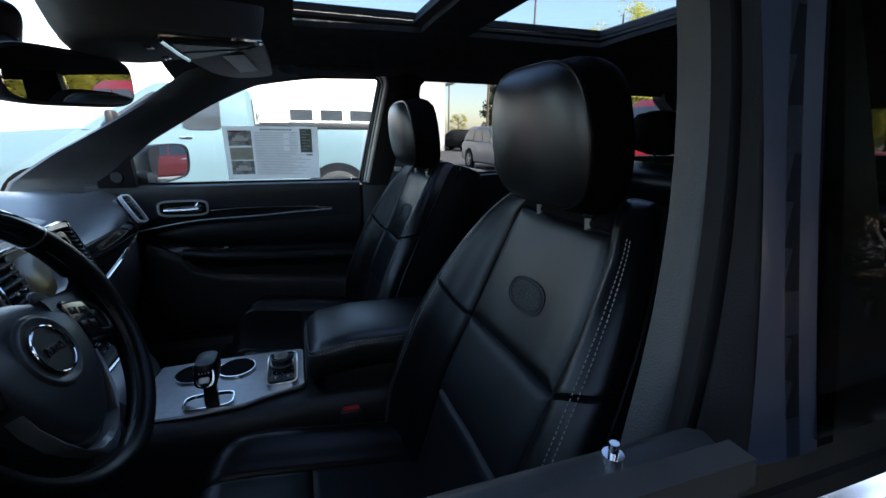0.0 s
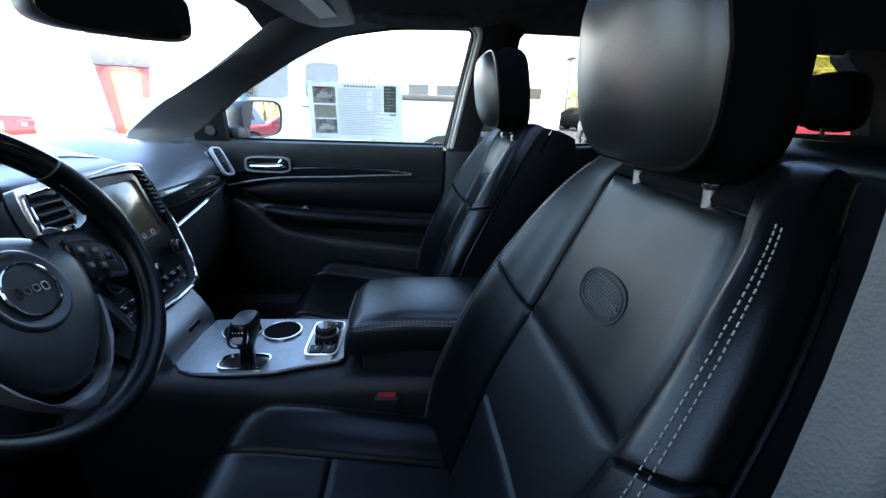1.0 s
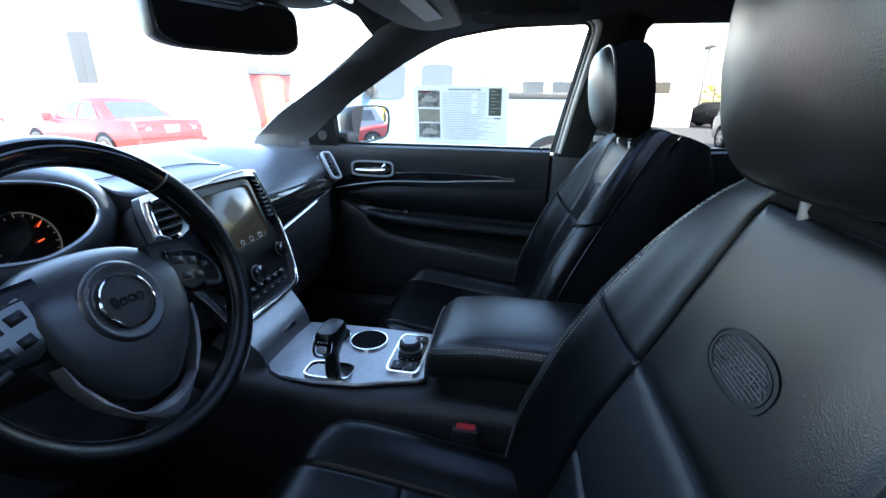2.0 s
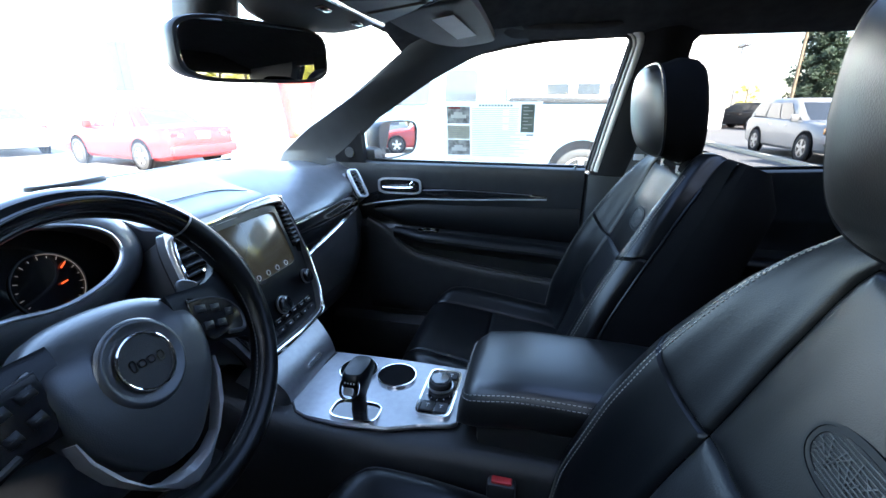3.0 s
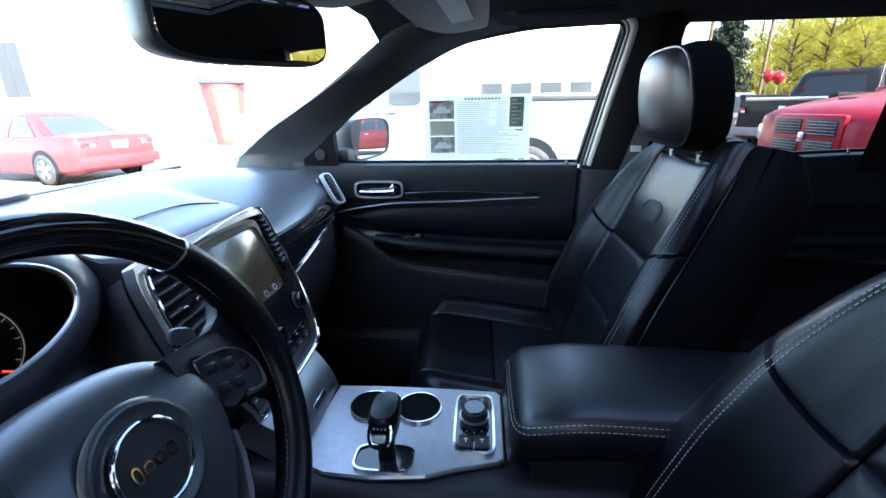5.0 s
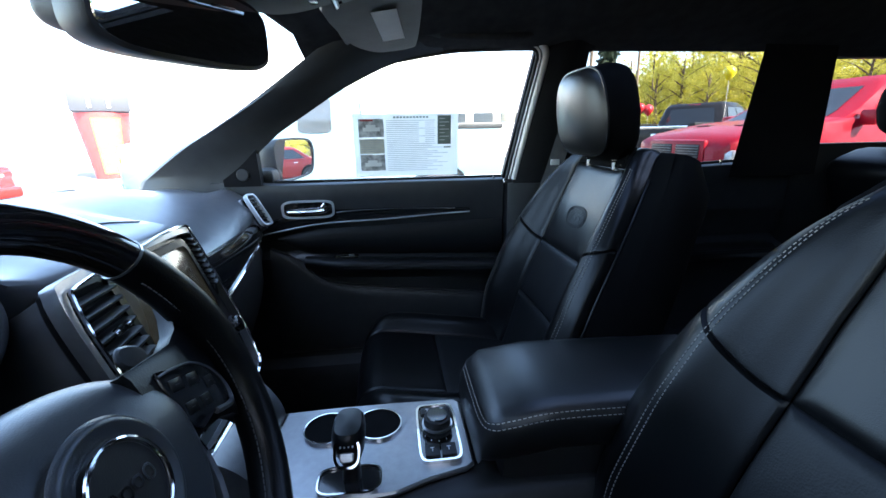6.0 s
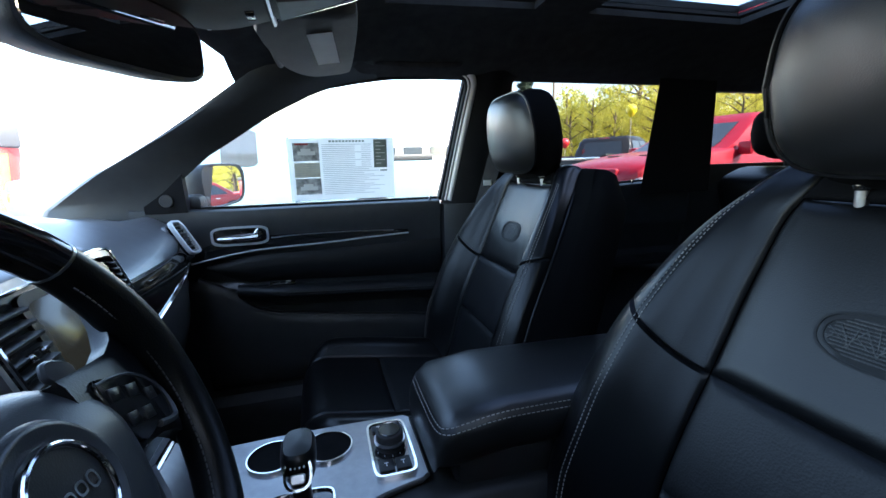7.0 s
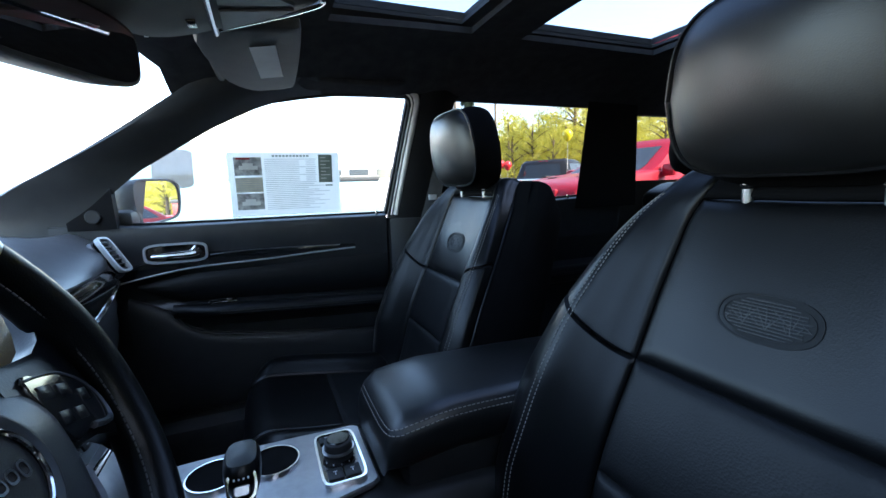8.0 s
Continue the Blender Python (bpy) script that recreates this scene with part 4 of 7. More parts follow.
    for sgn in (1, -1):
        put("post", rod((0.062 * sgn, -0.052, 1.31), (0.062 * sgn, -0.046, 1.40), 0.0058, 14), SATIN, hr, "chrome headrest post")
        put("collar", rod((0.062 * sgn, -0.052, 1.352), (0.062 * sgn, -0.051, 1.360), 0.010, 16, bevel=0.002), GLOSS, hr)
    return seat


driver = front_seat(-0.37)
passenger = copy_thing(driver, pose(0.376, 0.004, 0.43))
ORIGIN[passenger.name] = Vector((0, 0, 0))

buckle = thing("belt_buckle", (-0.129, 0.251, 0.835), "red seat belt buckle button beside the driver's seat", "buckle")
part("housing", box((-0.129, 0.25, 0.890), (0.022, 0.045, 0.05), 0.006), PLASTIC, buckle)
part("button", box((-0.129, 0.25, 0.9145), (0.013, 0.032, 0.008), 0.002), RED_PLASTIC, buckle, "red release button")
part("stalk", box((-0.129, 0.245, 0.815), (0.012, 0.03, 0.12), 0.004), PLASTIC, buckle)


def rear_bench():
    b = thing("rear_bench", (0, -0.95, 0.43), "black leather rear bench seat in deep shade", "car seat")
    part("cushion", box((0, -0.80, 0.78), (1.24, 0.52, 0.22), 0.06, seg=4), LEATHER, b)
    for x in (-0.32, 0.32):
        part("backrest", box((x, -1.04, 1.08), (0.62, 0.16, 0.56), 0.05, Euler((radians(-20), 0, 0)).to_matrix(), 4), LEATHER, b)
        h = headrest_skin(0, 16)
        h.transform(Matrix.Translation((x * 1.60, -1.04, 0.20)) @ Matrix.Diagonal((0.84, 1.0, 0.87, 1.0)))
        hr = part("headrest", h, SIDE, b)
        part("post", rod((x * 1.6, -1.08, 1.29), (x * 1.6, -1.07, 1.40), 0.007, 10), CHROME, hr)
    part("base", box((0, -0.85, 0.58), (1.2, 0.5, 0.3), 0.02), PLASTIC, b)


rear_bench()


# ---- dashboard ----
def band_top(x):
    """The upper edge of the trim band on the passenger's side, as (y, z)."""
    t = min(max((x - 0.185) / 0.415, 0), 1)
    return 0.767 + 0.032 * t ** 2, 1.209 - 0.013 * t


def dash_section(x):
    """The dash across its depth at x, as (y, z)."""
    k = abs(x)
    mid = step(0.40, 0.08, abs(x - 0.01))
    drv = step(0.24, 0.17, abs(x + 0.37))
    fall = 0.042 * step(0.32, 0.74, k)
    lip_y = 0.845 - 0.055 * mid * (1 - drv)
    lip_z = 1.292 - 0.006 * mid + 0.048 * drv - 0.022 * step(0.25, 0.62, x)
    top = 1.322 - fall
    if x > 0.17:
        yb, zb = band_top(x)
        return [(1.26, 1.20), (1.22, top - 0.045), (1.13, top - 0.008), (1.04, top), (0.955, top - 0.012), (0.90, zb + 0.083), (0.857, zb + 0.061), (0.818, zb + 0.034), (yb + 0.011, zb + 0.005),
                (yb + 0.03, zb - 0.02), (0.845, 1.15), (0.83, 1.09), (0.835, 1.0), (0.87, 0.88), (0.93, 0.78), (1.05, 0.74), (1.26, 0.78)]
    return [(1.26, 1.20), (1.22, top - 0.045), (1.13, top - 0.008), (1.04, top), (0.96, lerp(top, max(lip_z + 0.012, top - 0.02), 0.5) + 0.006), (lip_y + 0.055, lip_z + 0.008), (lip_y + 0.016, lip_z),
            (lip_y, lip_z - 0.010), (lip_y + 0.004 + 0.09 * drv, lip_z - 0.03 + 0.006 * drv), (lip_y + 0.03 + 0.11 * drv, 1.20), (0.845 + 0.04 * drv, 1.15), (0.83, 1.09), (0.835, 1.0), (0.87, 0.88), (0.93, 0.78), (1.05, 0.74), (1.26, 0.78)]


def dash():
    d = thing("dashboard", (0, 1.0, 0.74), "black soft-touch dashboard with silver trimmed centre stack", "dashboard")
    rows = []
    for i in range(61):
        x = -0.735 + 1.47 * i / 60
        pts = [Vector((x, y, z)) for y, z in dash_section(x)]
        rows.append(spline(pts, 3))
    body = part("body", loft(rows), DASH, d, "grained soft dash skin")
    # raised pad on top behind the screen, and the centre speaker grille
    part("pad_seam", tube(spline([(-0.13, 0.868, 1.3005), (-0.06, 0.870, 1.3010), (0.05, 0.870, 1.3010), (0.10, 0.862, 1.2985), (0.14, 0.835, 1.292)], 8), 0.0010, 6), PLASTIC, body)
    part("sensor_pad", plate(oval(0.075, 0.032, 28, 2.3), 0.012, m=pose(-0.02, 1.10, 1.322, -3, 0, 6)), PLASTIC, d, "oval sensor cover")
    part("defroster_vent", box((0, 1.185, 1.303), (1.05, 0.03, 0.012), 0.004), PLASTIC, d, "slim defroster vent")
    return d


dashboard = dash()

# curved trim band from the stack to the passenger's vent
band = []
for i in range(17):
    t = i / 16
    x = lerp(0.185, 0.600, t)
    y, z0 = band_top(x)
    z1 = lerp(1.118, 1.166, t ** 0.75)
    band.append([Vector((x, y + 0.03, z0 + 0.004)), Vector((x, y + 0.006, z0)), Vector((x, y - 0.006, lerp(z0, z1, 0.35))), Vector((x, y - 0.010, z1)), Vector((x, y + 0.03, z1 - 0.004))])
tb = part("trim_band", loft(band), GLOSS, dashboard, "gloss black trim band")
part("band_line", tube([(r[3] + Vector((0, -0.002, -0.002))) for r in band], 0.0032, 6), CHROME, tb)
low = [[r[3] + Vector((0, 0.004, 0)), r[3] + Vector((0, 0.012, -0.05)), Vector((r[3].x, 0.80, 1.06)), Vector((r[3].x, 0.83, 0.93)), Vector((r[3].x, 0.90, 0.86)), Vector((r[3].x, 0.95, 1.1))] for r in band]
part("glovebox", loft(low), DASH, dashboard, "soft black glovebox front")


def slanted_vent(name, middle, long, across, width, h, slats, parent):
    """A tall narrow vent about its middle, with a silver ring and slats."""
    m = axes(middle, across, long)
    ring = part(name, plate(oval(width, h, 36, 5), 0.010, hole=oval(width * 0.74, h * 0.90, 36, 5), m=m), SILVER_TRIM, parent, "silver vent surround")
    part("housing", plate(oval(width * 1.02, h * 1.01, 36, 5), 0.06, 0.004, m=m @ Matrix.Translation((0, 0, -0.046))), DASH, ring)
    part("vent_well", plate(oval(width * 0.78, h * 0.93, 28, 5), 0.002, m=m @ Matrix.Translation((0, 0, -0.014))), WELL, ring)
    for i in range(slats):
        y = h * 0.86 * (2 * (i + 0.5) / slats - 1)
        b = box((0, 0, 0), (width * 1.46, 0.0034, 0.012), 0.0012, Euler((radians(20), 0, 0)).to_matrix())
        b.transform(m @ Matrix.Translation((0, y, -0.005)))
        # lighter than the stack's slats: the light on them is put into their colour
        part("slat", b, DULL, ring)
    return ring


slanted_vent("side_vent", (0.6265, 0.799, 1.2275), (0.010, 0.054, 0.080), (0.94, -0.34, -0.08), 0.0235, 0.050, 7, dashboard)

# ---- centre stack: bezel, screen, vents, climate knobs ----
stack = thing("centre_stack", (0.01, 0.78, 0.95), "silver framed centre stack with a dark touch screen and climate knobs", "console")
# the stack leans back; y below runs up its face from the middle
S_MID = Vector((0.012, 0.735, 1.150))
SM = axes(S_MID, (1, 0, 0), (0, 0.347, 0.938))


def stack_bow(x):
    """How far the stack's face stands out at x: its left end towards the driver, its right end swept back."""
    return 1.4 * min(x + 0.06, 0) ** 2 - 2.6 * max(x - 0.10, 0) ** 2


def on_stack(bm, x, y, z=0.0):
    bm.transform(Matrix.Translation((x, y, z)))
    for v in bm.verts:
        v.co.z += stack_bow(v.co.x)
    bm.transform(SM)
    return bm


LEFT = [(-0.150, 0.136), (-0.171, 0.127), (-0.180, 0.10), (-0.183, 0.06), (-0.183, 0.025), (-0.176, -0.005), (-0.160, -0.035), (-0.136, -0.07), (-0.118, -0.11), (-0.104, -0.134)]
RIGHT = [(0.118, -0.134), (0.145, -0.112), (0.174, -0.066), (0.192, -0.02), (0.196, 0.022), (0.186, 0.075), (0.170, 0.120), (0.152, 0.136)]
outer = [(v.x, v.y) for v in spline([Vector((x, y, 0)) for x, y in LEFT + [(0.0, -0.137)] + RIGHT + [(0.0, 0.140)]], 3, True)]
c0 = (0.006, 0.0)
hole = [(c0[0] + (x - c0[0]) * (0.935 if x < 0 else 0.955), (y - 0.011) if y > 0.1 else y * 0.955) for x, y in outer]
# the bezel bows back towards its right rim
bz = part("bezel", on_stack(plate(outer, 0.016, hole=hole), 0, 0, 0.000), BRUSHED, stack, "satin silver bezel")
part("bezel_line", tube([SM @ Vector((lerp(p[0], q[0], k), lerp(p[1], q[1], k), 0.009 + stack_bow(q[0]))) for p, q, k in ((p, q, step(-0.06, 0.10, q[0])) for p, q in zip(hole, outer))], 0.0022, 6, closed=True), CHROME, bz)
part("face", on_stack(plate([(c0[0] + (x - c0[0]) * 0.97, y * 0.97) for x, y in outer], 0.014, 0.003), 0, 0, -0.012), FACE_BLACK, stack, "satin black face")
SX, SY = 0.026, 0.052
scr = part("screen_frame", on_stack(plate(oval(0.1035, 0.0695, 40, 12), 0.009, hole=oval(0.0925, 0.0585, 40, 12)), SX, SY, -0.001), FACE_BLACK, stack)
part("screen", on_stack(box((0, 0, 0), (0.186, 0.118, 0.003), 0.001), SX, SY, -0.0005), SCREEN, scr, "dim greyish touch screen glass")
for i in range(5):
    part("screen_icon", on_stack(plate(oval(0.0055, 0.0055, 16), 0.0008, hole=oval(0.0044, 0.0044, 16)), SX - 0.06 + i * 0.03, SY - 0.0505, 0.0015), MARK, scr)
for x0, hw, n in ((-0.117, 0.046, 8), (0.158, 0.017, 9)):
    vy, vh = (0.058, 0.064) if x0 < 0 else (0.072, 0.052)
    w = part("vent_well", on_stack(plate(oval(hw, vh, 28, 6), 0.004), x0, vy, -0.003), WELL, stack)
    for i in range(n):
        b = box((0, 0, 0), (hw * 1.9, 0.0042, 0.014), 0.0014, Euler((radians(25), 0, 0)).to_matrix())
        part("slat", on_stack(b, x0, vy + 1.78 * vh * ((i + 0.5) / n - 0.5), 0.003), PLASTIC, w)
    if x0 < 0:
        part("vent_tab", on_stack(plate(oval(0.020, 0.0055, 20, 3), 0.007), x0 + 0.006, vy + 0.004, 0.010), GLOSS, w, "gloss black vent tab")
        for tx in (-0.010, 0.020):
            part("tab_glint", on_stack(plate(oval(0.005, 0.0028, 14, 3), 0.003), x0 + tx, vy + 0.004, 0.0135), CHROME, w)
for kx2, ky2, kr in ((-0.082, -0.048, 0.0165), (0.022, -0.068, 0.0175), (0.128, -0.047, 0.0155)):
    k = part("climate_knob", on_stack(rod((0, 0, -0.004), (0, 0, 0.016), kr, 28, kr * 0.88, bevel=0.002), kx2, ky2), GLOSS, stack, "round black knob")
    part("knob_ring", on_stack(plate(oval(kr * 1.06, kr * 1.06, 28), 0.004, hole=oval(kr * 0.92, kr * 0.92, 28)), kx2, ky2, 0.004), SATIN, k)
for i in range(8):
    bx = -0.088 + i * 0.0275
    part("button", on_stack(box((0, 0, 0), (0.023, 0.011, 0.006), 0.0015), bx, -0.092, -0.002), GLOSS, stack)
    part("button", on_stack(box((0, 0, 0), (0.023, 0.010, 0.006), 0.0015), bx, -0.109, -0.002), PLASTIC, stack)
    part("button_mark", on_stack(box((0, 0, 0), (0.008, 0.0015, 0.0006), 0), bx, -0.092, 0.0015), MARK, stack)
    part("button_mark", on_stack(box((0, 0, 0), (0.006, 0.0012, 0.0006), 0), bx, -0.109, 0.0015), MARK, stack)
part("foot_line", tube(spline([SM @ Vector(q) for q in ((-0.112, -0.122, 0.008), (-0.095, -0.134, 0.008), (0.01, -0.137, 0.009), (0.11, -0.133, 0.008), (0.135, -0.115, 0.008))], 6), 0.0035, 6), CHROME, stack)
part("back_shell", on_stack(loft([[Vector((c0[0] + (x - c0[0]) * k, y * k, z)) for x, y in outer] for k, z in ((0.95, -0.014), (0.90, -0.05), (0.85, -0.12))]), 0, 0), DASH, stack)

# ---- centre console ----
con = thing("centre_console", (0, 0.45, 0.43), "centre console with silver plate, gear lever and two cup holders", "console")
rows = []
for y, hw, z in ((0.80, 0.13, 0.98), (0.66, 0.125, 0.945), (0.55, 0.128, 0.938), (0.42, 0.128, 0.936), (0.33, 0.122, 0.936), (0.2, 0.115, 0.93), (0.0, 0.11, 0.92), (-0.16, 0.11, 0.90), (-0.2, 0.105, 0.88)):
    rows.append([Vector((0.004 + sx * w, y, zz)) for sx, w, zz in ((-1, hw - 0.01, 0.44), (-1, hw, 0.80), (-1, hw + 0.004, z - 0.055), (-1, hw, z - 0.025), (-1, hw - 0.012, z - 0.006), (-1, hw - 0.025, z),
                                                                   (1, hw - 0.025, z), (1, hw - 0.012, z - 0.006), (1, hw, z - 0.025), (1, hw + 0.004, z - 0.055), (1, hw, 0.80), (1, hw - 0.01, 0.44))])
part("body", loft(rows), PLASTIC, con, "black console body")
# silver plate on top, with holes for cups and lever
PZ = 0.947
base_plate = [(-0.100, 0.60), (-0.104, 0.53), (-0.097, 0.45), (-0.078, 0.40), (-0.064, 0.345), (-0.056, 0.335), (0.094, 0.335), (0.103, 0.343), (0.108, 0.45), (0.108, 0.56), (0.104, 0.636), (0.0, 0.648), (-0.066, 0.645), (-0.09, 0.625)]
part("top_plate", plate(base_plate, 0.010, 0.003, m=Matrix.Translation((0, 0, PZ - 0.004))), BRUSHED, con, "brushed silver top plate", smooth=False)
apron = []
for i in range(11):
    t = i / 10
    y = 0.640 + 0.056 * t ** 1.5 + 0.002 * t
    z = 0.948 + 0.080 * t ** 0.85
    hw = lerp(0.094, 0.112, t ** 1.5)
    apron.append([Vector((0.014 + sx0 * (hw + ex), y + dy, z + dz)) for sx0, ex, dy, dz in ((-1, 0.004, 0.03, -0.03), (-1, 0.002, 0.012, -0.006), (-1, -0.006, 0, 0), (1, -0.006, 0, 0), (1, 0.002, 0.012, -0.006), (1, 0.004, 0.03, -0.03))])
ap = part("apron", loft(apron), BRUSHED, con, "silver apron rising to the stack")
part("apron_slot", plate(oval(0.026, 0.005, 20, 4), 0.004, m=axes((0.03, 0.6485, 0.972), (1, 0, 0), (0, 0.5, 1))), CHROME, ap)
for cx, cy in ((0.047, 0.560), (0.047, 0.478)):
    cup = part("cup_holder", join(plate(oval(0.0392, 0.0392, 36), 0.006, hole=oval(0.0370, 0.0370, 36), m=Matrix.Translation((cx, cy, PZ + 0.003)))), CHROME, con, "chrome ringed cup holder")
    # no hole is cut: a flat disc paints the dark of the cup's depth
    part("cup_shade_disc", plate(oval(0.0375, 0.0375, 36), 0.0015, m=Matrix.Translation((cx, cy, PZ + 0.0022))), WELL, cup)
gate = part("lever_gate", plate(oval(0.026, 0.045, 32, 4, (0, 0)), 0.007, hole=oval(0.0235, 0.0425, 32, 4), m=Matrix.Translation((-0.070, 0.515, PZ + 0.003))), CHROME, con, "chrome lever gate")
part("gate_well", plate(oval(0.023, 0.042, 28, 4), 0.0015, m=Matrix.Translation((-0.070, 0.515, PZ + 0.0022))), GLOSS, gate)
lever = part("gear_lever", loft([[Vector((-0.062 + sx + dx * 1.0, 0.512 + sy, z)) for sx, sy in oval(rx, ry, 20, 3)] for z, rx, ry, dx in
                                ((0.945, 0.013, 0.013, 0), (0.975, 0.012, 0.012, 0.002), (0.990, 0.016, 0.017, 0.0), (1.003, 0.026, 0.021, 0.0), (1.016, 0.036, 0.0225, 0.004), (1.028, 0.037, 0.022, 0.006), (1.036, 0.030, 0.018, 0.006), (1.038, 0.012, 0.008, 0.006))]), LEATHER, con, "black gear lever knob")
gl = axes((-0.094, 0.512, 1.016), (0, -1, 0), (0.55, 0, 0.83))
part("lever_badge", plate(oval(0.0175, 0.020, 28, 2.6), 0.004, hole=oval(0.0145, 0.017, 28, 2.6), m=gl), CHROME, lever)
part("lever_button", plate(oval(0.0095, 0.0065, 20, 4), 0.004, m=gl @ Matrix.Translation((0, -0.006, 0.002))), SATIN, lever)
for i in range(4):
    part("lever_mark", plate(oval(0.0013, 0.0018, 8), 0.001, m=gl @ Matrix.Translation((-0.008 + i * 0.0053, 0.007, 0.0035))), MARK, lever)
# terrain knob panel
kx, ky = 0.015, 0.382
kp = part("knob_panel", plate(oval(0.069, 0.033, 40, 7), 0.006, hole=oval(0.0655, 0.0295, 40, 7), m=Matrix.Translation((kx, ky, PZ + 0.004))), CHROME, con, "chrome framed knob panel")
part("panel_face", plate(oval(0.067, 0.031, 36, 7), 0.003, m=Matrix.Translation((kx, ky, PZ + 0.003))), GLOSS, kp)
kn = part("terrain_knob", rod((kx + 0.004, ky, PZ + 0.003), (kx + 0.004, ky, PZ + 0.030), 0.0235, 36, 0.021, bevel=0.002), PLASTIC, kp, "round black selector knob")
part("knob_ring", plate(oval(0.0245, 0.0245, 36), 0.004, hole=oval(0.0215, 0.0215, 36), m=Matrix.Translation((kx + 0.004, ky, PZ + 0.016))), SATIN, kn)
part("knob_cap", plate(oval(0.0175, 0.0175, 30), 0.003, m=Matrix.Translation((kx + 0.004, ky, PZ + 0.0312))), GLOSS, kn)
for sx, w in ((-0.046, 0.026), (0.050, 0.018)):
    for sy in (-0.0125, 0.0125):
        bt = part("button", box((kx + sx, ky + sy, PZ + 0.0055), (w, 0.0225, 0.005), 0.0015), PLASTIC, kp)
        part("button_mark", box((kx + sx, ky + sy, PZ + 0.0083), (0.007, 0.0012, 0.0006), 0), MARK, bt)
        part("button_mark", box((kx + sx + 0.004, ky + sy, PZ + 0.0083), (0.0012, 0.006, 0.0006), 0), MARK, bt)
for a in range(5):
    t = radians(-60 + 30 * a + 180)
    part("dial_mark", box((kx + 0.004 + 0.029 * math.cos(t), ky + 0.024 * math.sin(t), PZ + 0.005), (0.003, 0.0012, 0.0006), 0), MARK, kp)
# armrest lid
arm = thing("armrest", (0, 0.12, 0.90), "padded black leather armrest lid with pale stitching", "armrest")
rows = []
AX = 0.012
for y, z, w in ((0.333, 0.985, 0.088), (0.330, 1.005, 0.098), (0.318, 1.030, 0.106), (0.298, 1.046, 0.109), (0.22, 1.056, 0.11), (0.05, 1.052, 0.11), (-0.08, 1.048, 0.108), (-0.12, 1.03, 0.10)):
    f = 1.0 if y < 0.31 else lerp(1.0, 0.4, (y - 0.31) / 0.023)
    lo = z - 0.080 * f
    rows.append([Vector((AX + sx, y, zz)) for sx, zz in ((-w + 0.02, lo), (-w + 0.004, lo + 0.012 * f), (-w, z - 0.055 * f), (-w + 0.002, z - 0.026 * f), (-w + 0.012, z - 0.008 * f), (-w + 0.032, z), (0, z + 0.004), (w - 0.032, z), (w - 0.012, z - 0.008 * f), (w - 0.002, z - 0.026 * f), (w, z - 0.055 * f), (w - 0.004, lo + 0.012 * f), (w - 0.02, lo))])
lid = part("lid", loft([spline(r, 2) for r in rows]), VINYL, arm, "soft rounded lid")
for dz in (0.0, 0.007):
    ring = spline([(AX - 0.101 - dz * 0.7, -0.08, 1.036 - dz), (AX - 0.104 - dz * 0.7, 0.05, 1.041 - dz), (AX - 0.104 - dz * 0.7, 0.22, 1.045 - dz), (AX - 0.103 - dz * 0.7, 0.290, 1.037 - dz), (AX - 0.096 - dz * 0.6, 0.314, 1.030 - dz), (AX - 0.075, 0.324 + dz * 0.5, 1.0265 - dz), (AX, 0.3255 + dz * 0.5, 1.0265 - dz), (AX + 0.08, 0.324 + dz * 0.5, 1.0265 - dz)], 10)
    part("stitching", stitches(ring, 0.0075, 0.0046, 0.0007), THREAD, lid)
part("box", box((AX, 0.09, 0.94), (0.185, 0.42, 0.09), 0.015), PLASTIC, arm, "black console bin")
part("hinge_panel", box((AX, -0.13, 0.95), (0.2, 0.05, 0.16), 0.02), PLASTIC, arm)

# ---- steering wheel and instruments ----
WC = Vector((-0.358, 0.614, 1.2135))
WT = radians(25)
WM = axes(WC, (1, 0, 0), (0, math.sin(WT), math.cos(WT)))
wheel = thing("steering_wheel", tuple(WC), "black leather steering wheel with silver spokes and a round badge", "steering wheel")


RIM = 0.1632
# the rim lies a little deeper than the hub; the wheel is turned a little off straight
RM = axes((-0.352, 0.609, 1.2235), (1, -0.0276, 0), (0, math.sin(radians(23)), math.cos(radians(23))))
WH = WM @ pose(0, 0, 0, 0, 0, -3.5)


def rim_arc(a0, a1, r, n):
    rows = []
    for i in range(n + 1):
        a = radians(lerp(a0, a1, i / n))
        thick = r * (1 + 0.10 * math.exp(-((math.sin(a) - 0.25) / 0.25) ** 2))
        rows.append([RM @ Vector(((RIM + thick * 0.95 * math.cos(t)) * math.cos(a), (RIM + thick * 0.95 * math.cos(t)) * math.sin(a), thick * 1.12 * math.sin(t))) for t in (2 * math.pi * j / 16 for j in range(16))])
    return loft(rows)


rim = part("rim", rim_arc(-225, 43, 0.0165, 66), LEATHER, wheel, "leather wrapped rim")
part("rim_top", rim_arc(43.5, 134.5, 0.0163, 26), GLOSS, wheel, "smooth black upper rim")
for a in (43.2, 134.8):
    part("rim_ring", rim_arc(a - 0.4, a + 0.4, 0.0169, 2), SATIN, rim)
for a0, a1 in ((-75, 38), (142, 255)):
    part("stitching", stitches([RM @ Vector(((RIM - 0.0158) * math.cos(radians(a)), (RIM - 0.0158) * math.sin(radians(a)), 0.004)) for a in [a0 + (a1 - a0) * i / 60 for i in range(61)]], 0.0055, 0.004, 0.0007), THREAD_DARK, rim)
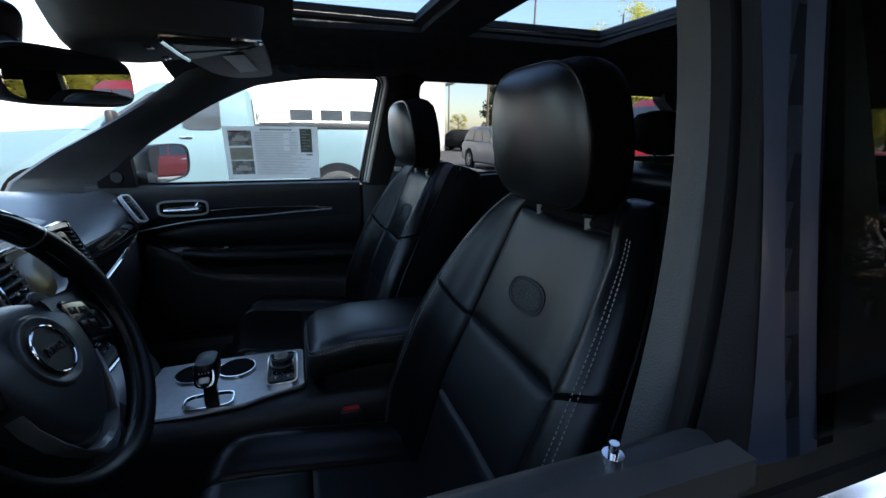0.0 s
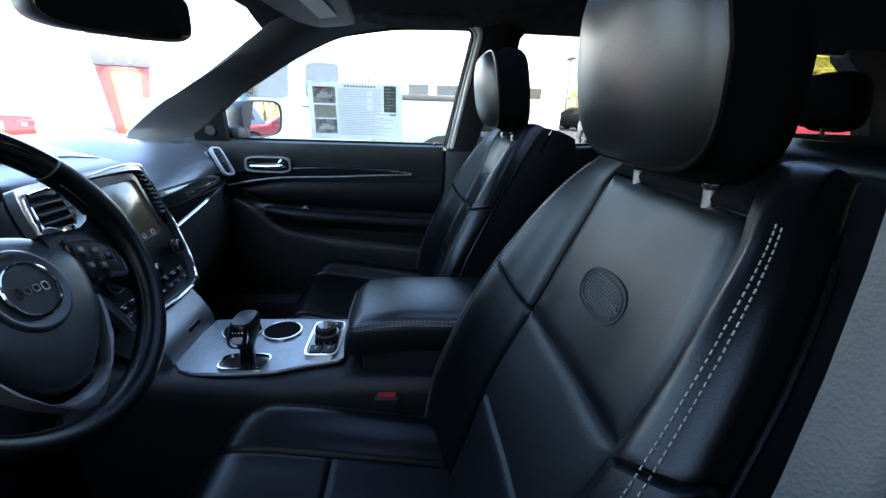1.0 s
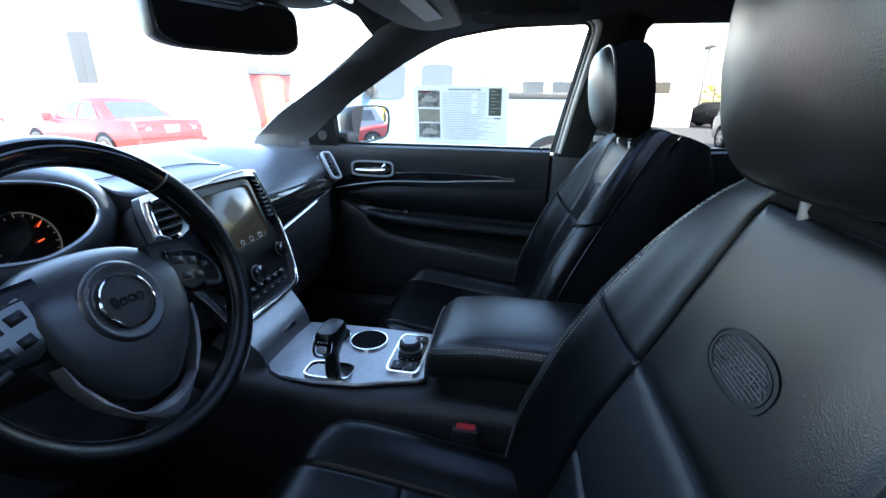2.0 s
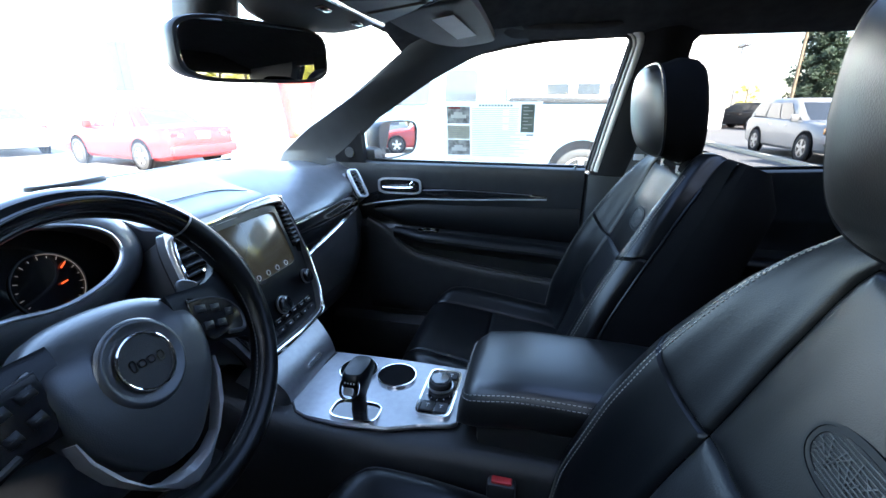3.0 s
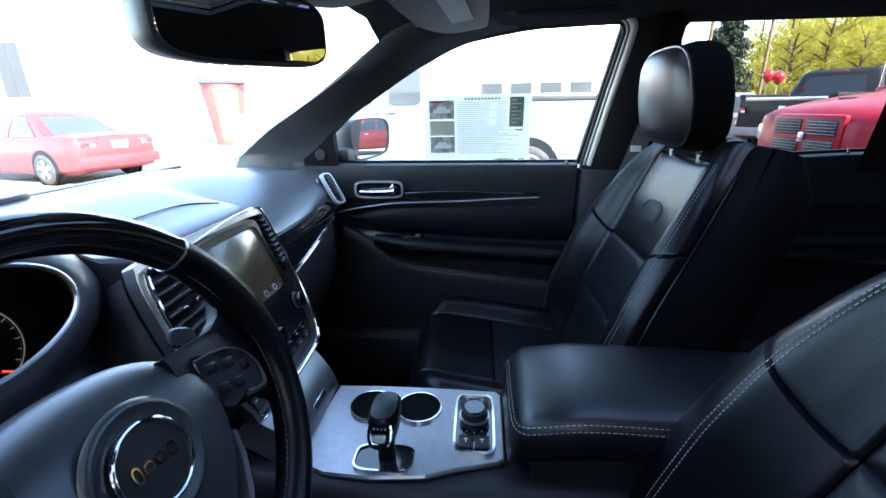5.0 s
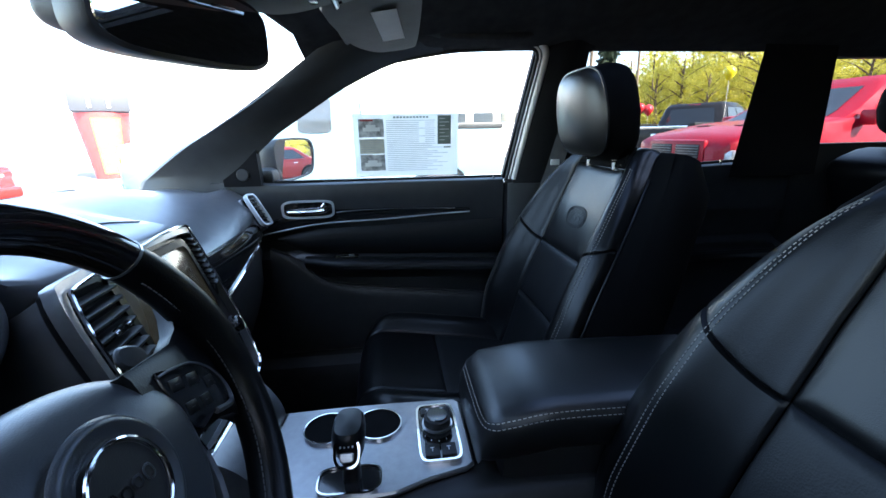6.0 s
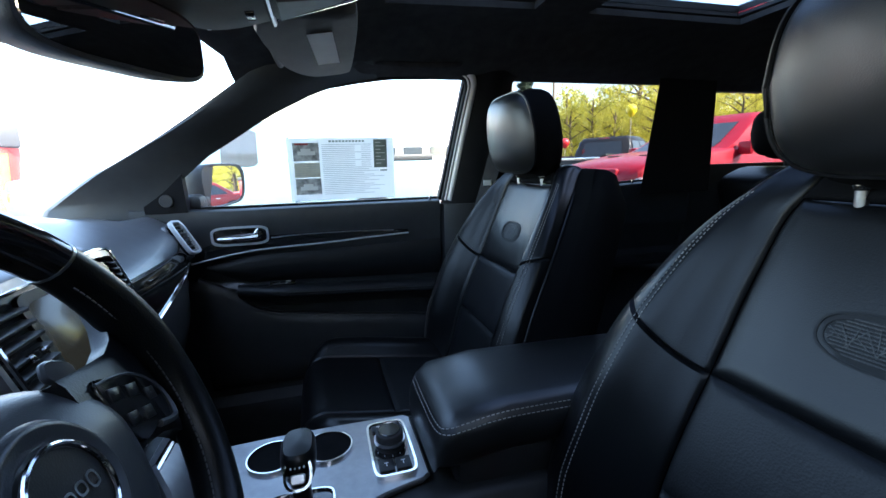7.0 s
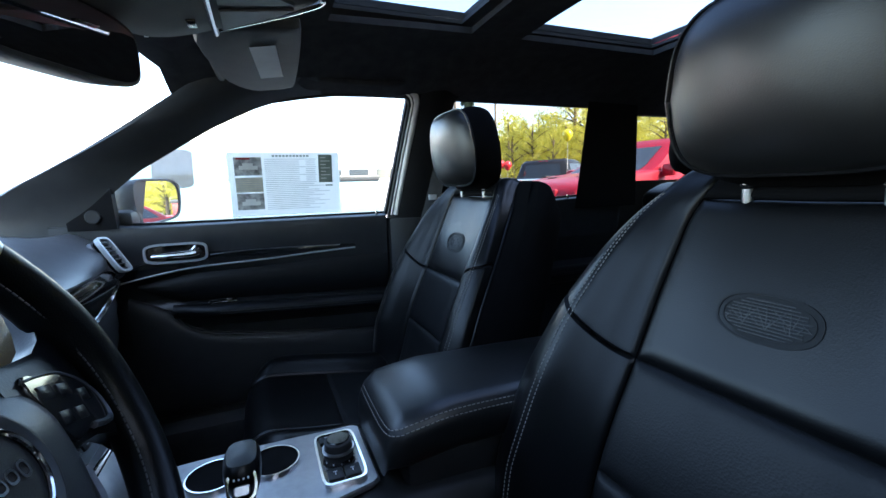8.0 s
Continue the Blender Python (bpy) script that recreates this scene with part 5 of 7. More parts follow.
# hub pad: a domed shield, wide at the top, drawn to a rounded point below, with a soft shoulder round its edge
HALF_HUB = [(0, 0.070), (0.042, 0.0655), (0.068, 0.053), (0.082, 0.032), (0.086, 0.008), (0.082, -0.018), (0.072, -0.046), (0.054, -0.075), (0.032, -0.098), (0.013, -0.108), (0, -0.109)]
ho = spline([Vector((x, y, 0)) for x, y in HALF_HUB + [(-x, y) for x, y in HALF_HUB[-2:0:-1]]], 4, True)
rows = [[WH @ Vector((p.x * k, p.y * k - 0.003 * (1 - k), z - 0.006 * step(-0.03, -0.10, p.y * k) - 0.030 * (max(p.y * k - 0.004, 0) / 0.066) ** 2)) for p in ho] for k, z in ((0.96, -0.030), (1.0, -0.004), (1.0, 0.004), (0.985, 0.0095), (0.95, 0.0135), (0.88, 0.0165), (0.80, 0.0178), (0.62, 0.0188), (0.4, 0.0195), (0.15, 0.020))]
hub = part("hub", loft(rows), HUB_SKIN, wheel, "grained airbag cover")


def on_hub(bm, x=0, y=0, z=0, turn=0):
    bm.transform(WH @ pose(x, y, z, 0, 0, turn))
    return bm


bd = part("badge_ring", on_hub(tube([Vector((x, y, 0)) for x, y in oval(0.0288, 0.0288, 48)], 0.0017, 8, closed=True), 0, 0, 0.0236), CHROME, hub, "round chrome badge ring")
part("badge_face", on_hub(plate(oval(0.0284, 0.0284, 40), 0.004), 0, 0, 0.0206), PLASTIC, bd)
for i, (x, w, h) in enumerate(((-0.0145, 0.0034, 0.0125), (-0.0055, 0.0042, 0.0085), (0.0045, 0.0042, 0.0085), (0.0145, 0.0042, 0.0105))):
    part("badge_mark", on_hub(plate(oval(w, h * 0.5, 18, 2.6), 0.0015, hole=oval(w - 0.0013, h * 0.5 - 0.0015, 18, 2.6)), x, -0.001 if i == 3 else 0.001 * (i == 0), 0.0232), CHROME, bd)
part("badge_dish", on_hub(loft([[Vector((x, y, z)) for x, y in oval(r, r, 48)] for r, z in ((0.0455, 0.0186), (0.0435, 0.0212), (0.0415, 0.0226), (0.0395, 0.0226), (0.036, 0.0208), (0.031, 0.0203))], caps=False)), HUB_SKIN, hub, "shallow dish round the badge")
POD = [(0.078, 0.036), (0.096, 0.0335), (0.118, 0.0275), (0.135, 0.015), (0.1435, -0.002), (0.141, -0.019), (0.133, -0.0245), (0.112, -0.0185), (0.082, -0.014)]
for sx in (1, -1):
    sp = [[WH @ Vector((sx * x, y + dy, z)) for dy, z in ((h, -0.006 - d), (h, 0.005 - d), (h * 0.85, 0.0115 - d), (-h * 0.85, 0.0115 - d), (-h, 0.005 - d), (-h, -0.006 - d))] for x, y, h, d in ((0.06, 0.0150, 0.036, 0.0), (0.095, 0.0135, 0.035, 0.001), (0.120, 0.0105, 0.037, 0.002), (0.138, 0.010, 0.044, 0.003), (0.150, 0.012, 0.056, 0.004), (0.160, 0.015, 0.072, 0.006))]
    s = part("spoke", loft([spline(r, 2) for r in sp]), LEATHER, wheel, "leather wrapped spoke")
    tilt = WH @ Matrix.Translation((sx * 0.085, 0.0, 0.0125)) @ Matrix.Rotation(sx * radians(2), 4, "Y") @ Matrix.Translation((-sx * 0.085, 0, 0))
    edge = spline([Vector((sx * px, py, 0)) for px, py in POD], 4, True)
    flat = [(p.x, p.y) for p in (edge if sx > 0 else edge[::-1])]
    part("switch_pod", plate(flat, 0.005, 0.001, m=tilt @ Matrix.Translation((0, 0, -0.001))), GLOSS, s, "gloss black switch pod")
    rim_line = spline([Vector((sx * x, y, 0.0015)) for x, y in POD[:-1]], 5)
    part("spoke_trim", tube([tilt @ q for q in rim_line], lambda t: 0.0012 + 0.0018 * step(0.45, 0.85, t), 6), DULL, s, "thin dull grey outline")
    for bx, by, bw in ((0.090, 0.022, 0.015), (0.110, 0.016, 0.014), (0.127, 0.004, 0.012), (0.091, 0.000, 0.013), (0.110, -0.005, 0.012)):
        key, mark = box((0, 0, 0), (bw, 0.010, 0.0012), 0.0005), box((0, 0, 0), (0.005, 0.0009, 0.0004), 0)
        key.transform(tilt @ pose(sx * bx, by, 0.0018, 0, 0, -14 * sx)), mark.transform(tilt @ pose(sx * bx, by, 0.0026, 0, 0, -14 * sx))
        b = part("button", key, FACE_BLACK, s)
        part("button_mark", mark, DULL, b)
    leg = [[WH @ Vector((sx * (x + ox * w), y + oy * w, z - d)) for ox, oy, z in ((-ny, nx, -0.014), (-ny, nx, -0.001), (-0.4 * ny, 0.4 * nx, 0.003), (0.6 * ny, -0.6 * nx, 0.001), (ny, -nx, -0.004), (ny, -nx, -0.014))]
           for x, y, w, d, nx, ny in ((0.0780, -0.034, 0.0024, -0.010, 0.2, -0.98), (0.0740, -0.056, 0.0044, -0.009, 0.3, -0.95), (0.0610, -0.085, 0.0070, -0.008, 0.5, -0.87), (0.0425, -0.110, 0.0095, -0.006, 0.7, -0.71), (0.0200, -0.127, 0.0110, -0.004, 0.92, -0.39), (0.0, -0.131, 0.0115, -0.004, 1.0, 0.0))]
    part("lower_spoke", loft(leg), SPOKE, wheel, "dull silver lower spoke")
    part("shift_paddle", on_hub(plate(oval(0.016, 0.0105, 24, 2.6), 0.006), sx * 0.126, 0.052, -0.030, -25 * sx), DULL, wheel, "grey shift paddle")
base = [[WH @ Vector((x, y, z)) for x, z in ((-w, -0.010), (-w, 0.0), (-w * 0.6, 0.004), (w * 0.6, 0.004), (w, 0.0), (w, -0.010))] for y, w in ((-0.126, 0.034), (-0.135, 0.040), (-0.144, 0.048), (-0.155, 0.060))]
part("lower_grip", loft(base), LEATHER, wheel, "leather wrapped foot of the wheel")
part("column", rod(WM @ Vector((0, 0, -0.04)), WM @ Vector((0, -0.01, -0.30)), 0.055, 24, 0.06), PLASTIC, wheel, "black steering column shroud")

# instrument hood and dials
gauge = thing("instrument_cluster", (-0.366, 0.86, 1.14), "hooded instrument cluster with chrome ringed dials and red needles", "gauge cluster")
GM = axes((-0.366, 0.835, 1.232), (1, 0, 0), (0, 0.30, 1.0))


def on_gauge(bm, x=0, y=0, z=0):
    bm.transform(GM @ Matrix.Translation((x, y, z)))
    return bm


part("face", on_gauge(plate(oval(0.206, 0.085, 48, 2.6), 0.006), 0, 0.012, -0.013), GLOSS, gauge, "dark gauge face")


def gauge_ring(d, z, sink=0.0):
    """The opening's outline, grown by d and moved towards the driver by z; its lower edge rises in the middle."""
    out = []
    for x, y in oval(0.167 + d, 0.0545 + d * 0.62, 72, 2.3):
        notch = 0.016 * math.exp(-(x / 0.05) ** 2) if y < 0 else 0.0
        out.append(GM @ Vector((x, lerp(y + 0.0325 + notch, (y + 0.0325) * 1.06 - 0.020, sink), 0.052 + z)))
    return out


part("chrome_rim", tube(gauge_ring(0.0, 0.004), 0.0030, 8, closed=True), SATIN, gauge, "thin bright rim")
part("funnel", loft([gauge_ring(0.034, -0.064, 1.0), gauge_ring(0.018, -0.03, 0.5), gauge_ring(-0.001, 0.0)], caps=False), FACE_BLACK, gauge, "dark sunken surround")
part("hood", loft([gauge_ring(d, z) for d, z in ((0.0, 0.0), (0.005, 0.003), (0.013, 0.003), (0.024, -0.001), (0.038, -0.010), (0.056, -0.026), (0.080, -0.055), (0.10, -0.085))], caps=False), DASH, gauge, "smooth soft surround")
for dx, r in ((0.107, 0.044), (-0.107, 0.044)):
    dial = part("dial", on_gauge(plate(oval(r, r, 48), 0.003, hole=oval(r - 0.0015, r - 0.0015, 48)), dx, 0.009, -0.0085), PLASTIC, gauge)
    for i in range(17):
        a = radians(225 - 16.9 * i)
        l = 0.010 if i % 2 == 0 else 0.006
        b = box((0, 0, 0), (l * 0.5, 0.0006, 0.0006), 0)
        b.transform(GM @ Matrix.Translation((dx, 0.009, -0.008)) @ pose(0, 0, 0, 0, 0, math.degrees(a)) @ Matrix.Translation((r * 0.86, 0, 0)))
        part("tick", b, DIAL_MARK, dial)
    part("scale_arc", tube([GM @ Vector((dx + r * 0.95 * math.cos(radians(a)), 0.009 + r * 0.95 * math.sin(radians(a)), -0.008)) for a in range(-70, 95, 8)], 0.0005, 5), DIAL_MARK, dial)
    for px, py, a in ((0.024, 0.029, 38), (0.016, 0.007, 12), (0.013, -0.023, -35)):
        b = box((0, 0, 0), (0.0095, 0.0018, 0.001), 0)
        b.transform(GM @ Matrix.Translation((dx + px, py, -0.007)) @ pose(0, 0, 0, 0, 0, a))
        part("needle", b, NEEDLE, dial, "glowing red needle")


# ---- mirrors, visor, overhead console, window sticker ----
mirror = thing("rear_view_mirror", (-0.01, 0.66, 1.47), "black framed rear-view mirror hanging from the windscreen", "mirror")
MM = axes((-0.040, 0.640, 1.538), (0.93, -0.34, 0.03), (0.0, -0.02, 1.0))
rows = [[MM @ Vector((x * k, y * k - 0.0, z)) for x, y in oval(0.126, 0.042, 48, 4.2)] for k, z in ((0.5, -0.066), (0.78, -0.058), (0.95, -0.036), (1.0, -0.012), (1.01, 0.0), (0.99, 0.004), (0.955, 0.0045))]
shell = part("housing", loft(rows), PLASTIC, mirror, "black plastic mirror shell")
part("mirror_glass", plate(oval(0.1205, 0.0375, 48, 4.2), 0.002, m=MM @ Matrix.Translation((0, 0, 0.0048))), MIRROR, mirror, "mirror glass")
part("mount", rod((-0.018, 0.690, 1.555), (0.015, 0.745, 1.60), 0.014, 14), PLASTIC, mirror)
part("sensor_pod", box((0.022, 0.775, 1.600), (0.085, 0.085, 0.13), 0.026, Euler((radians(15), 0, radians(-20))).to_matrix(), 4), PLASTIC, mirror, "black sensor pod")

side_mirror = thing("side_mirror", (0.93, 0.80, 1.29), "black outside mirror showing the lot behind", "mirror")
OM = axes((0.866, 0.747, 1.348), (0.148, -0.071, 0), (0.0, -0.006, 1.0))
OUT = [(0.094, 0.028), (0.084, 0.053), (0.05, 0.064), (-0.05, 0.063), (-0.084, 0.054), (-0.095, 0.028), (-0.090, -0.03), (-0.078, -0.054), (-0.045, -0.062), (0.04, -0.054), (0.076, -0.042), (0.090, -0.016)]
oo = spline([Vector((x, y, 0)) for x, y in OUT], 4, True)
part("housing", loft([[OM @ Vector((p.x * k, p.y * k, z)) for p in oo] for k, z in ((0.5, -0.085), (0.82, -0.072), (1.01, -0.03), (1.05, 0.008), (1.03, 0.016), (0.96, 0.016), (0.92, 0.002))]), PLASTIC, side_mirror, "black mirror shell")
part("mirror_glass", plate([(p.x * 0.95, p.y * 0.95) for p in oo], 0.002, m=OM @ pose(0, 0, 0.0045, -1.3, -4.5, 0)), MIRROR, side_mirror, "mirror glass", smooth=False)
part("arm", box((0.80, 0.80, 1.305), (0.16, 0.06, 0.05), 0.018), PLASTIC, side_mirror)

visor = thing("sun_visor", (0.38, 0.45, 1.62), "grey sun visor folded up, with a white warning label", "sun visor")
# folded against the roof: a flat padded plate, leaning with the roof
VI = axes((0.372, 0.450, 1.631), (1, -0.03, -0.085), (0.03, 1, -0.12))
pts = spline([Vector((x, y, 0)) for x, y in ((-0.165, 0.083), (0.04, 0.070), (0.12, 0.045), (0.165, 0.01), (0.172, -0.02), (0.165, -0.07), (0.12, -0.085), (-0.15, -0.085), (-0.17, -0.06))], 4, True)
part("panel", loft([[VI @ Vector((p.x * k, p.y * k, z)) for p in pts] for k, z in ((0.95, 0.010), (1.0, 0.006), (1.0, -0.004), (0.975, -0.009), (0.9, -0.0105))]), VISOR, visor, "grey vinyl panel")
lab = box((0, 0, 0), (0.166, 0.046, 0.0006), 0)
lab.transform(axes((0.341, 0.426, 1.6205), (0.168, -0.02, -0.0143), (0.03, 1, -0.12)))
part("warning_label", lab, WHITE_PAPER, visor, "white warning label", smooth=False)
part("pivot", rod((0.21, 0.535, 1.640), (0.50, 0.52, 1.625), 0.008, 10), PLASTIC, visor)
part("clip", box((0.215, 0.53, 1.636), (0.03, 0.03, 0.018), 0.006), PLASTIC, visor)

over = thing("overhead_console", (0.0, 0.5, 1.63), "overhead console with map lights and a chrome rim", "console")
OC = axes((0.0, 0.0, 1.664), (1, 0, 0), (0, 1, -0.12))
half = [(0, 0.365), (0.035, 0.395), (0.070, 0.448), (0.104, 0.505), (0.126, 0.548), (0.133, 0.582), (0.122, 0.612), (0.075, 0.640), (0, 0.655)]
oo = spline([Vector((x, y, 0)) for x, y in half + [(-x, y) for x, y in half[-2:0:-1]]], 4, True)


def shrunk(k, z):
    return [OC @ Vector((p.x * k, 0.53 + (p.y - 0.53) * k, z)) for p in oo]


part("body", loft([shrunk(1.10, 0.05), shrunk(1.05, 0.022), shrunk(1.0, 0.004), shrunk(0.96, -0.004), shrunk(0.86, -0.010), shrunk(0.5, -0.012)]), VISOR, over, "grey moulded body")
# chrome frame round the map lights: a bar across and two arms that meet behind
arms = [Vector((x, y, 0)) for x, y in half[:4]]
frame_line = spline([Vector((-p.x, p.y, 0)) for p in arms[::-1]] + arms[1:], 6)
part("chrome_frame", tube([OC @ Vector((p.x * 0.99, p.y + 0.002, -0.004)) for p in frame_line], 0.0055, 8, flat=0.7), CHROME, over, "chrome frame of the map lights")
part("chrome_bar", tube([OC @ Vector((x, 0.507 - 0.10 * x * x, -0.011)) for x in (-0.10, -0.05, 0, 0.05, 0.10)], 0.0045, 8), CHROME, over, "chrome bar")
part("chrome_edge", tube([OC @ Vector((p.x * 0.985, p.y, -0.001)) for p in spline([Vector((x, y, 0)) for x, y in half[3:6]], 6)], 0.0016, 6), CHROME, over)
for sx in (-1, 1):
    lens = plate([(sx * x, y) for x, y in ((0.008, 0.405), (0.030, 0.425), (0.058, 0.462), (0.080, 0.496), (0.008, 0.496))][::sx], 0.005, 0.0015, m=OC @ Matrix.Translation((0, 0, -0.012)))
    part("map_light", lens, DULL, over, "unlit map light lens")
    sw = box((0, 0, 0), (0.030, 0.012, 0.006), 0.002)
    sw.transform(OC @ Matrix.Translation((sx * 0.055, 0.532, -0.012)))
    part("switch", sw, GLOSS, over)
part("badge_bar", box((0.118, 0.592, 1.590), (0.028, 0.006, 0.003), 0.001), SATIN, over)

# grab handle above the passenger's window
grab = thing("grab_handle", (0.585, 0.18, 1.66), "black grab handle above the passenger's window", "grab handle")
part("bar", tube(spline([(0.592, 0.30, 1.668), (0.575, 0.28, 1.655), (0.572, 0.18, 1.650), (0.575, 0.08, 1.655), (0.592, 0.06, 1.668)], 6), 0.0085, 10), FABRIC, grab)
for yy in (0.30, 0.06):
    part("mount", box((0.597, yy, 1.672), (0.02, 0.03, 0.016), 0.005), PLASTIC, grab)

# price sheet on the passenger's window
sheet = thing("window_sticker", (0.69, 0.395, 1.30), "printed price sheet on the inside of the passenger's window", "price sticker")


def on_sheet(y0, y1, z0, z1, name, material, lift=0.0, label=""):
    """A flat piece of the sheet between y and z, hugging the glass."""
    bm = bmesh.new()
    for dx in (0.0, 0.0004):
        vs = [bm.verts.new((side_x(z) + 0.0165 - lift - dx, y, z)) for y, z in ((y0, z0), (y1, z0), (y1, z1), (y0, z1))]
        bm.faces.new(vs if dx == 0 else vs[::-1])
    return part(name, bm, material, sheet, label, smooth=False)


def sheet_part(u0, u1, v0, v1, name, material, lift):
    """A printed field of the sheet, by its shares of width and of height from the top."""
    on_sheet(0.536 - 0.298 * u0, 0.536 - 0.298 * u1, 1.476 - 0.176 * v1, 1.476 - 0.176 * v0, name, material, lift)


on_sheet(0.536, 0.238, 1.300, 1.476, "paper", SHEET, 0.0, "white paper")
for v0, v1 in ((0.08, 0.36), (0.64, 0.90)):
    sheet_part(0.05, 0.285, v0, v1, "photo", INK_PHOTO, 0.001)
    sheet_part(0.09, 0.25, v0 + 0.13, v0 + 0.19, "pale_shape", WHITE_PAPER, 0.0016)
    sheet_part(0.12, 0.21, v0 + 0.09, v0 + 0.13, "pale_shape", WHITE_PAPER, 0.0016)
sheet_part(0.07, 0.19, 0.085, 0.115, "title_bar", INK_RED, 0.0018)
sheet_part(0.05, 0.285, 0.39, 0.62, "beige_field", INK_BEIGE, 0.001)
for i in range(6):
    sheet_part(0.06, 0.27, 0.41 + 0.034 * i, 0.418 + 0.034 * i, "text_bar", INK, 0.0018)
sheet_part(0.80, 0.93, 0.04, 0.49, "rating_box", INK_DARK, 0.001)
for i in range(7):
    sheet_part(0.82, 0.82 + 0.05 + 0.04 * ((i * 3) % 2), 0.08 + 0.056 * i, 0.092 + 0.056 * i, "text_bar", WHITE_PAPER, 0.0018)
sheet_part(0.86, 0.93, 0.525, 0.55, "text_bar", INK_DARK, 0.001)
for i in range(11):
    sheet_part(0.38 + 0.031 * i, 0.402 + 0.031 * i, 0.045, 0.075, "title_bar", INK_DARK, 0.001)
for i in range(27):
    v = 0.105 + 0.0305 * i
    sheet_part(0.31, (0.62 if i % 4 else 0.78) if v < 0.5 else 0.70 + 0.05 * ((i * 7) % 5), v, v + 0.010, "text_bar", INK, 0.001)
    if i % 4 and v < 0.5:
        sheet_part(0.68, 0.77, v, v + 0.010, "text_bar", INK, 0.001)


# ---- outside: the lot, vehicles, building, trees ----
ASPHALT = mat("worn_asphalt", (0.11, 0.11, 0.11), 0.9, spread=0.35, scale=25, stain=0.8, stain_scale=0.35, bump=0.6, bump_scale=60)
WHITE_WALL = mat("white_painted_wall", (0.78, 0.77, 0.74), 0.7, spread=0.06, scale=3, stain=0.3, stain_scale=0.4)
DARK_GLASS = mat("dark_window_glass", (0.03, 0.035, 0.04), 0.06, spread=0.2, coat=0.4)
MATTE_PANEL = mat("dark_grey_panel", (0.022, 0.024, 0.025), 0.7, spread=0.2, scale=4)
GREY_TRIM = mat("grey_metal_trim", (0.25, 0.25, 0.26), 0.45, 0.6)
BARK = mat("bark", (0.12, 0.085, 0.055), 0.9, spread=0.4, scale=20, bump=1.0, bump_scale=30)
POLE_WOOD = mat("weathered_pole", (0.20, 0.15, 0.10), 0.9, spread=0.3, scale=10)
TYRE = mat("tyre_rubber", (0.025, 0.025, 0.025), 0.85, spread=0.2)
ALLOY = mat("alloy_rim", (0.55, 0.55, 0.54), 0.3, 0.8, spread=0.1)
LAMP_CLEAR = mat("headlight_lens", (0.6, 0.62, 0.65), 0.1, 0.3, coat=0.6)
LAMP_RED = mat("tail_light_lens", (0.45, 0.02, 0.02), 0.15, coat=0.6)
LAMP_AMBER = mat("amber_lens", (0.7, 0.25, 0.03), 0.2, coat=0.5)


def foliage(name, color, through):
    m = mat(name, color, 0.6, spread=0.45, scale=2.5, stain=0.6, stain_scale=0.5)
    nt = m.node_tree
    b, out = nt.nodes["Principled BSDF"], nt.nodes["Material Output"]
    tr, mixer = nt.nodes.new("ShaderNodeBsdfTranslucent"), nt.nodes.new("ShaderNodeMixShader")
    tr.inputs[0].default_value = (*[min(c * 1.6, 1) for c in color], 1)
    mixer.inputs[0].default_value = through
    nt.links.new(b.outputs[0], mixer.inputs[1]), nt.links.new(tr.outputs[0], mixer.inputs[2])
    nt.links.new(mixer.outputs[0], out.inputs[0])
    return m


LEAF_SPRING = foliage("spring_leaves", (0.46, 0.43, 0.08), 0.5)
LEAF_DEEP = foliage("deep_green_leaves", (0.05, 0.075, 0.02), 0.25)
LEAF_FIR = foliage("fir_needles", (0.025, 0.045, 0.022), 0.1)
LEAF_ORANGE = foliage("orange_blossom", (0.45, 0.20, 0.02), 0.3)

g = bmesh.new()
bmesh.ops.create_grid(g, x_segments=40, y_segments=40, size=400)
bmesh.ops.translate(g, vec=(0, 0, GROUND), verts=g.verts)
structure("ground", g, ASPHALT, "worn grey asphalt of the dealer's lot", "ground")


def paint(name, color, metal=0.3):
    return mat(name, color, 0.34, metal, spread=0.06, coat=0.2, stain=0.3, spec=0.25)


def rounded(hw, z0, z1, r=0.08, crown=0.03):
    """Half-width and heights as a closed section of (x, z)."""
    return [(-hw + r, z0), (-hw, z0 + r), (-hw - 0.012, (z0 + z1) / 2), (-hw, z1 - r * 0.8), (-hw + r * 0.5, z1 - r * 0.2), (-hw + r * 1.5, z1), (0, z1 + crown), (hw - r * 1.5, z1), (hw - r * 0.5, z1 - r * 0.2), (hw, z1 - r * 0.8), (hw + 0.012, (z0 + z1) / 2), (hw, z0 + r), (hw - r, z0)]


def wheel_at(car, x, y, r, w, side):
    c = Vector((x, y, r))
    t = part("wheel", tube([c + Vector((0, (r - w * 0.35) * math.cos(a), (r - w * 0.35) * math.sin(a))) for a in [2 * math.pi * i / 28 for i in range(28)]], w * 0.46, 10, closed=True), TYRE, car, "black tyre")
    m = axes(c + Vector((side * w * 0.30, 0, 0)), (0, 1, 0), (0, 0, 1))
    part("rim", plate(oval(r * 0.66, r * 0.66, 32), 0.03, 0.008, m=m), PLASTIC, t)
    spokes = [plate([(-0.03, 0), (0.03, 0), (0.045, r * 0.62), (-0.045, r * 0.62)], 0.03, 0.006, m=m @ pose(0, 0, 0.012 * side, 0, 0, 72 * k)) for k in range(5)]
    spokes.append(plate(oval(r * 0.68, r * 0.68, 32), 0.04, hole=oval(r * 0.60, r * 0.60, 32), m=m))
    part("spokes", join(*spokes), ALLOY, t, "alloy spokes")


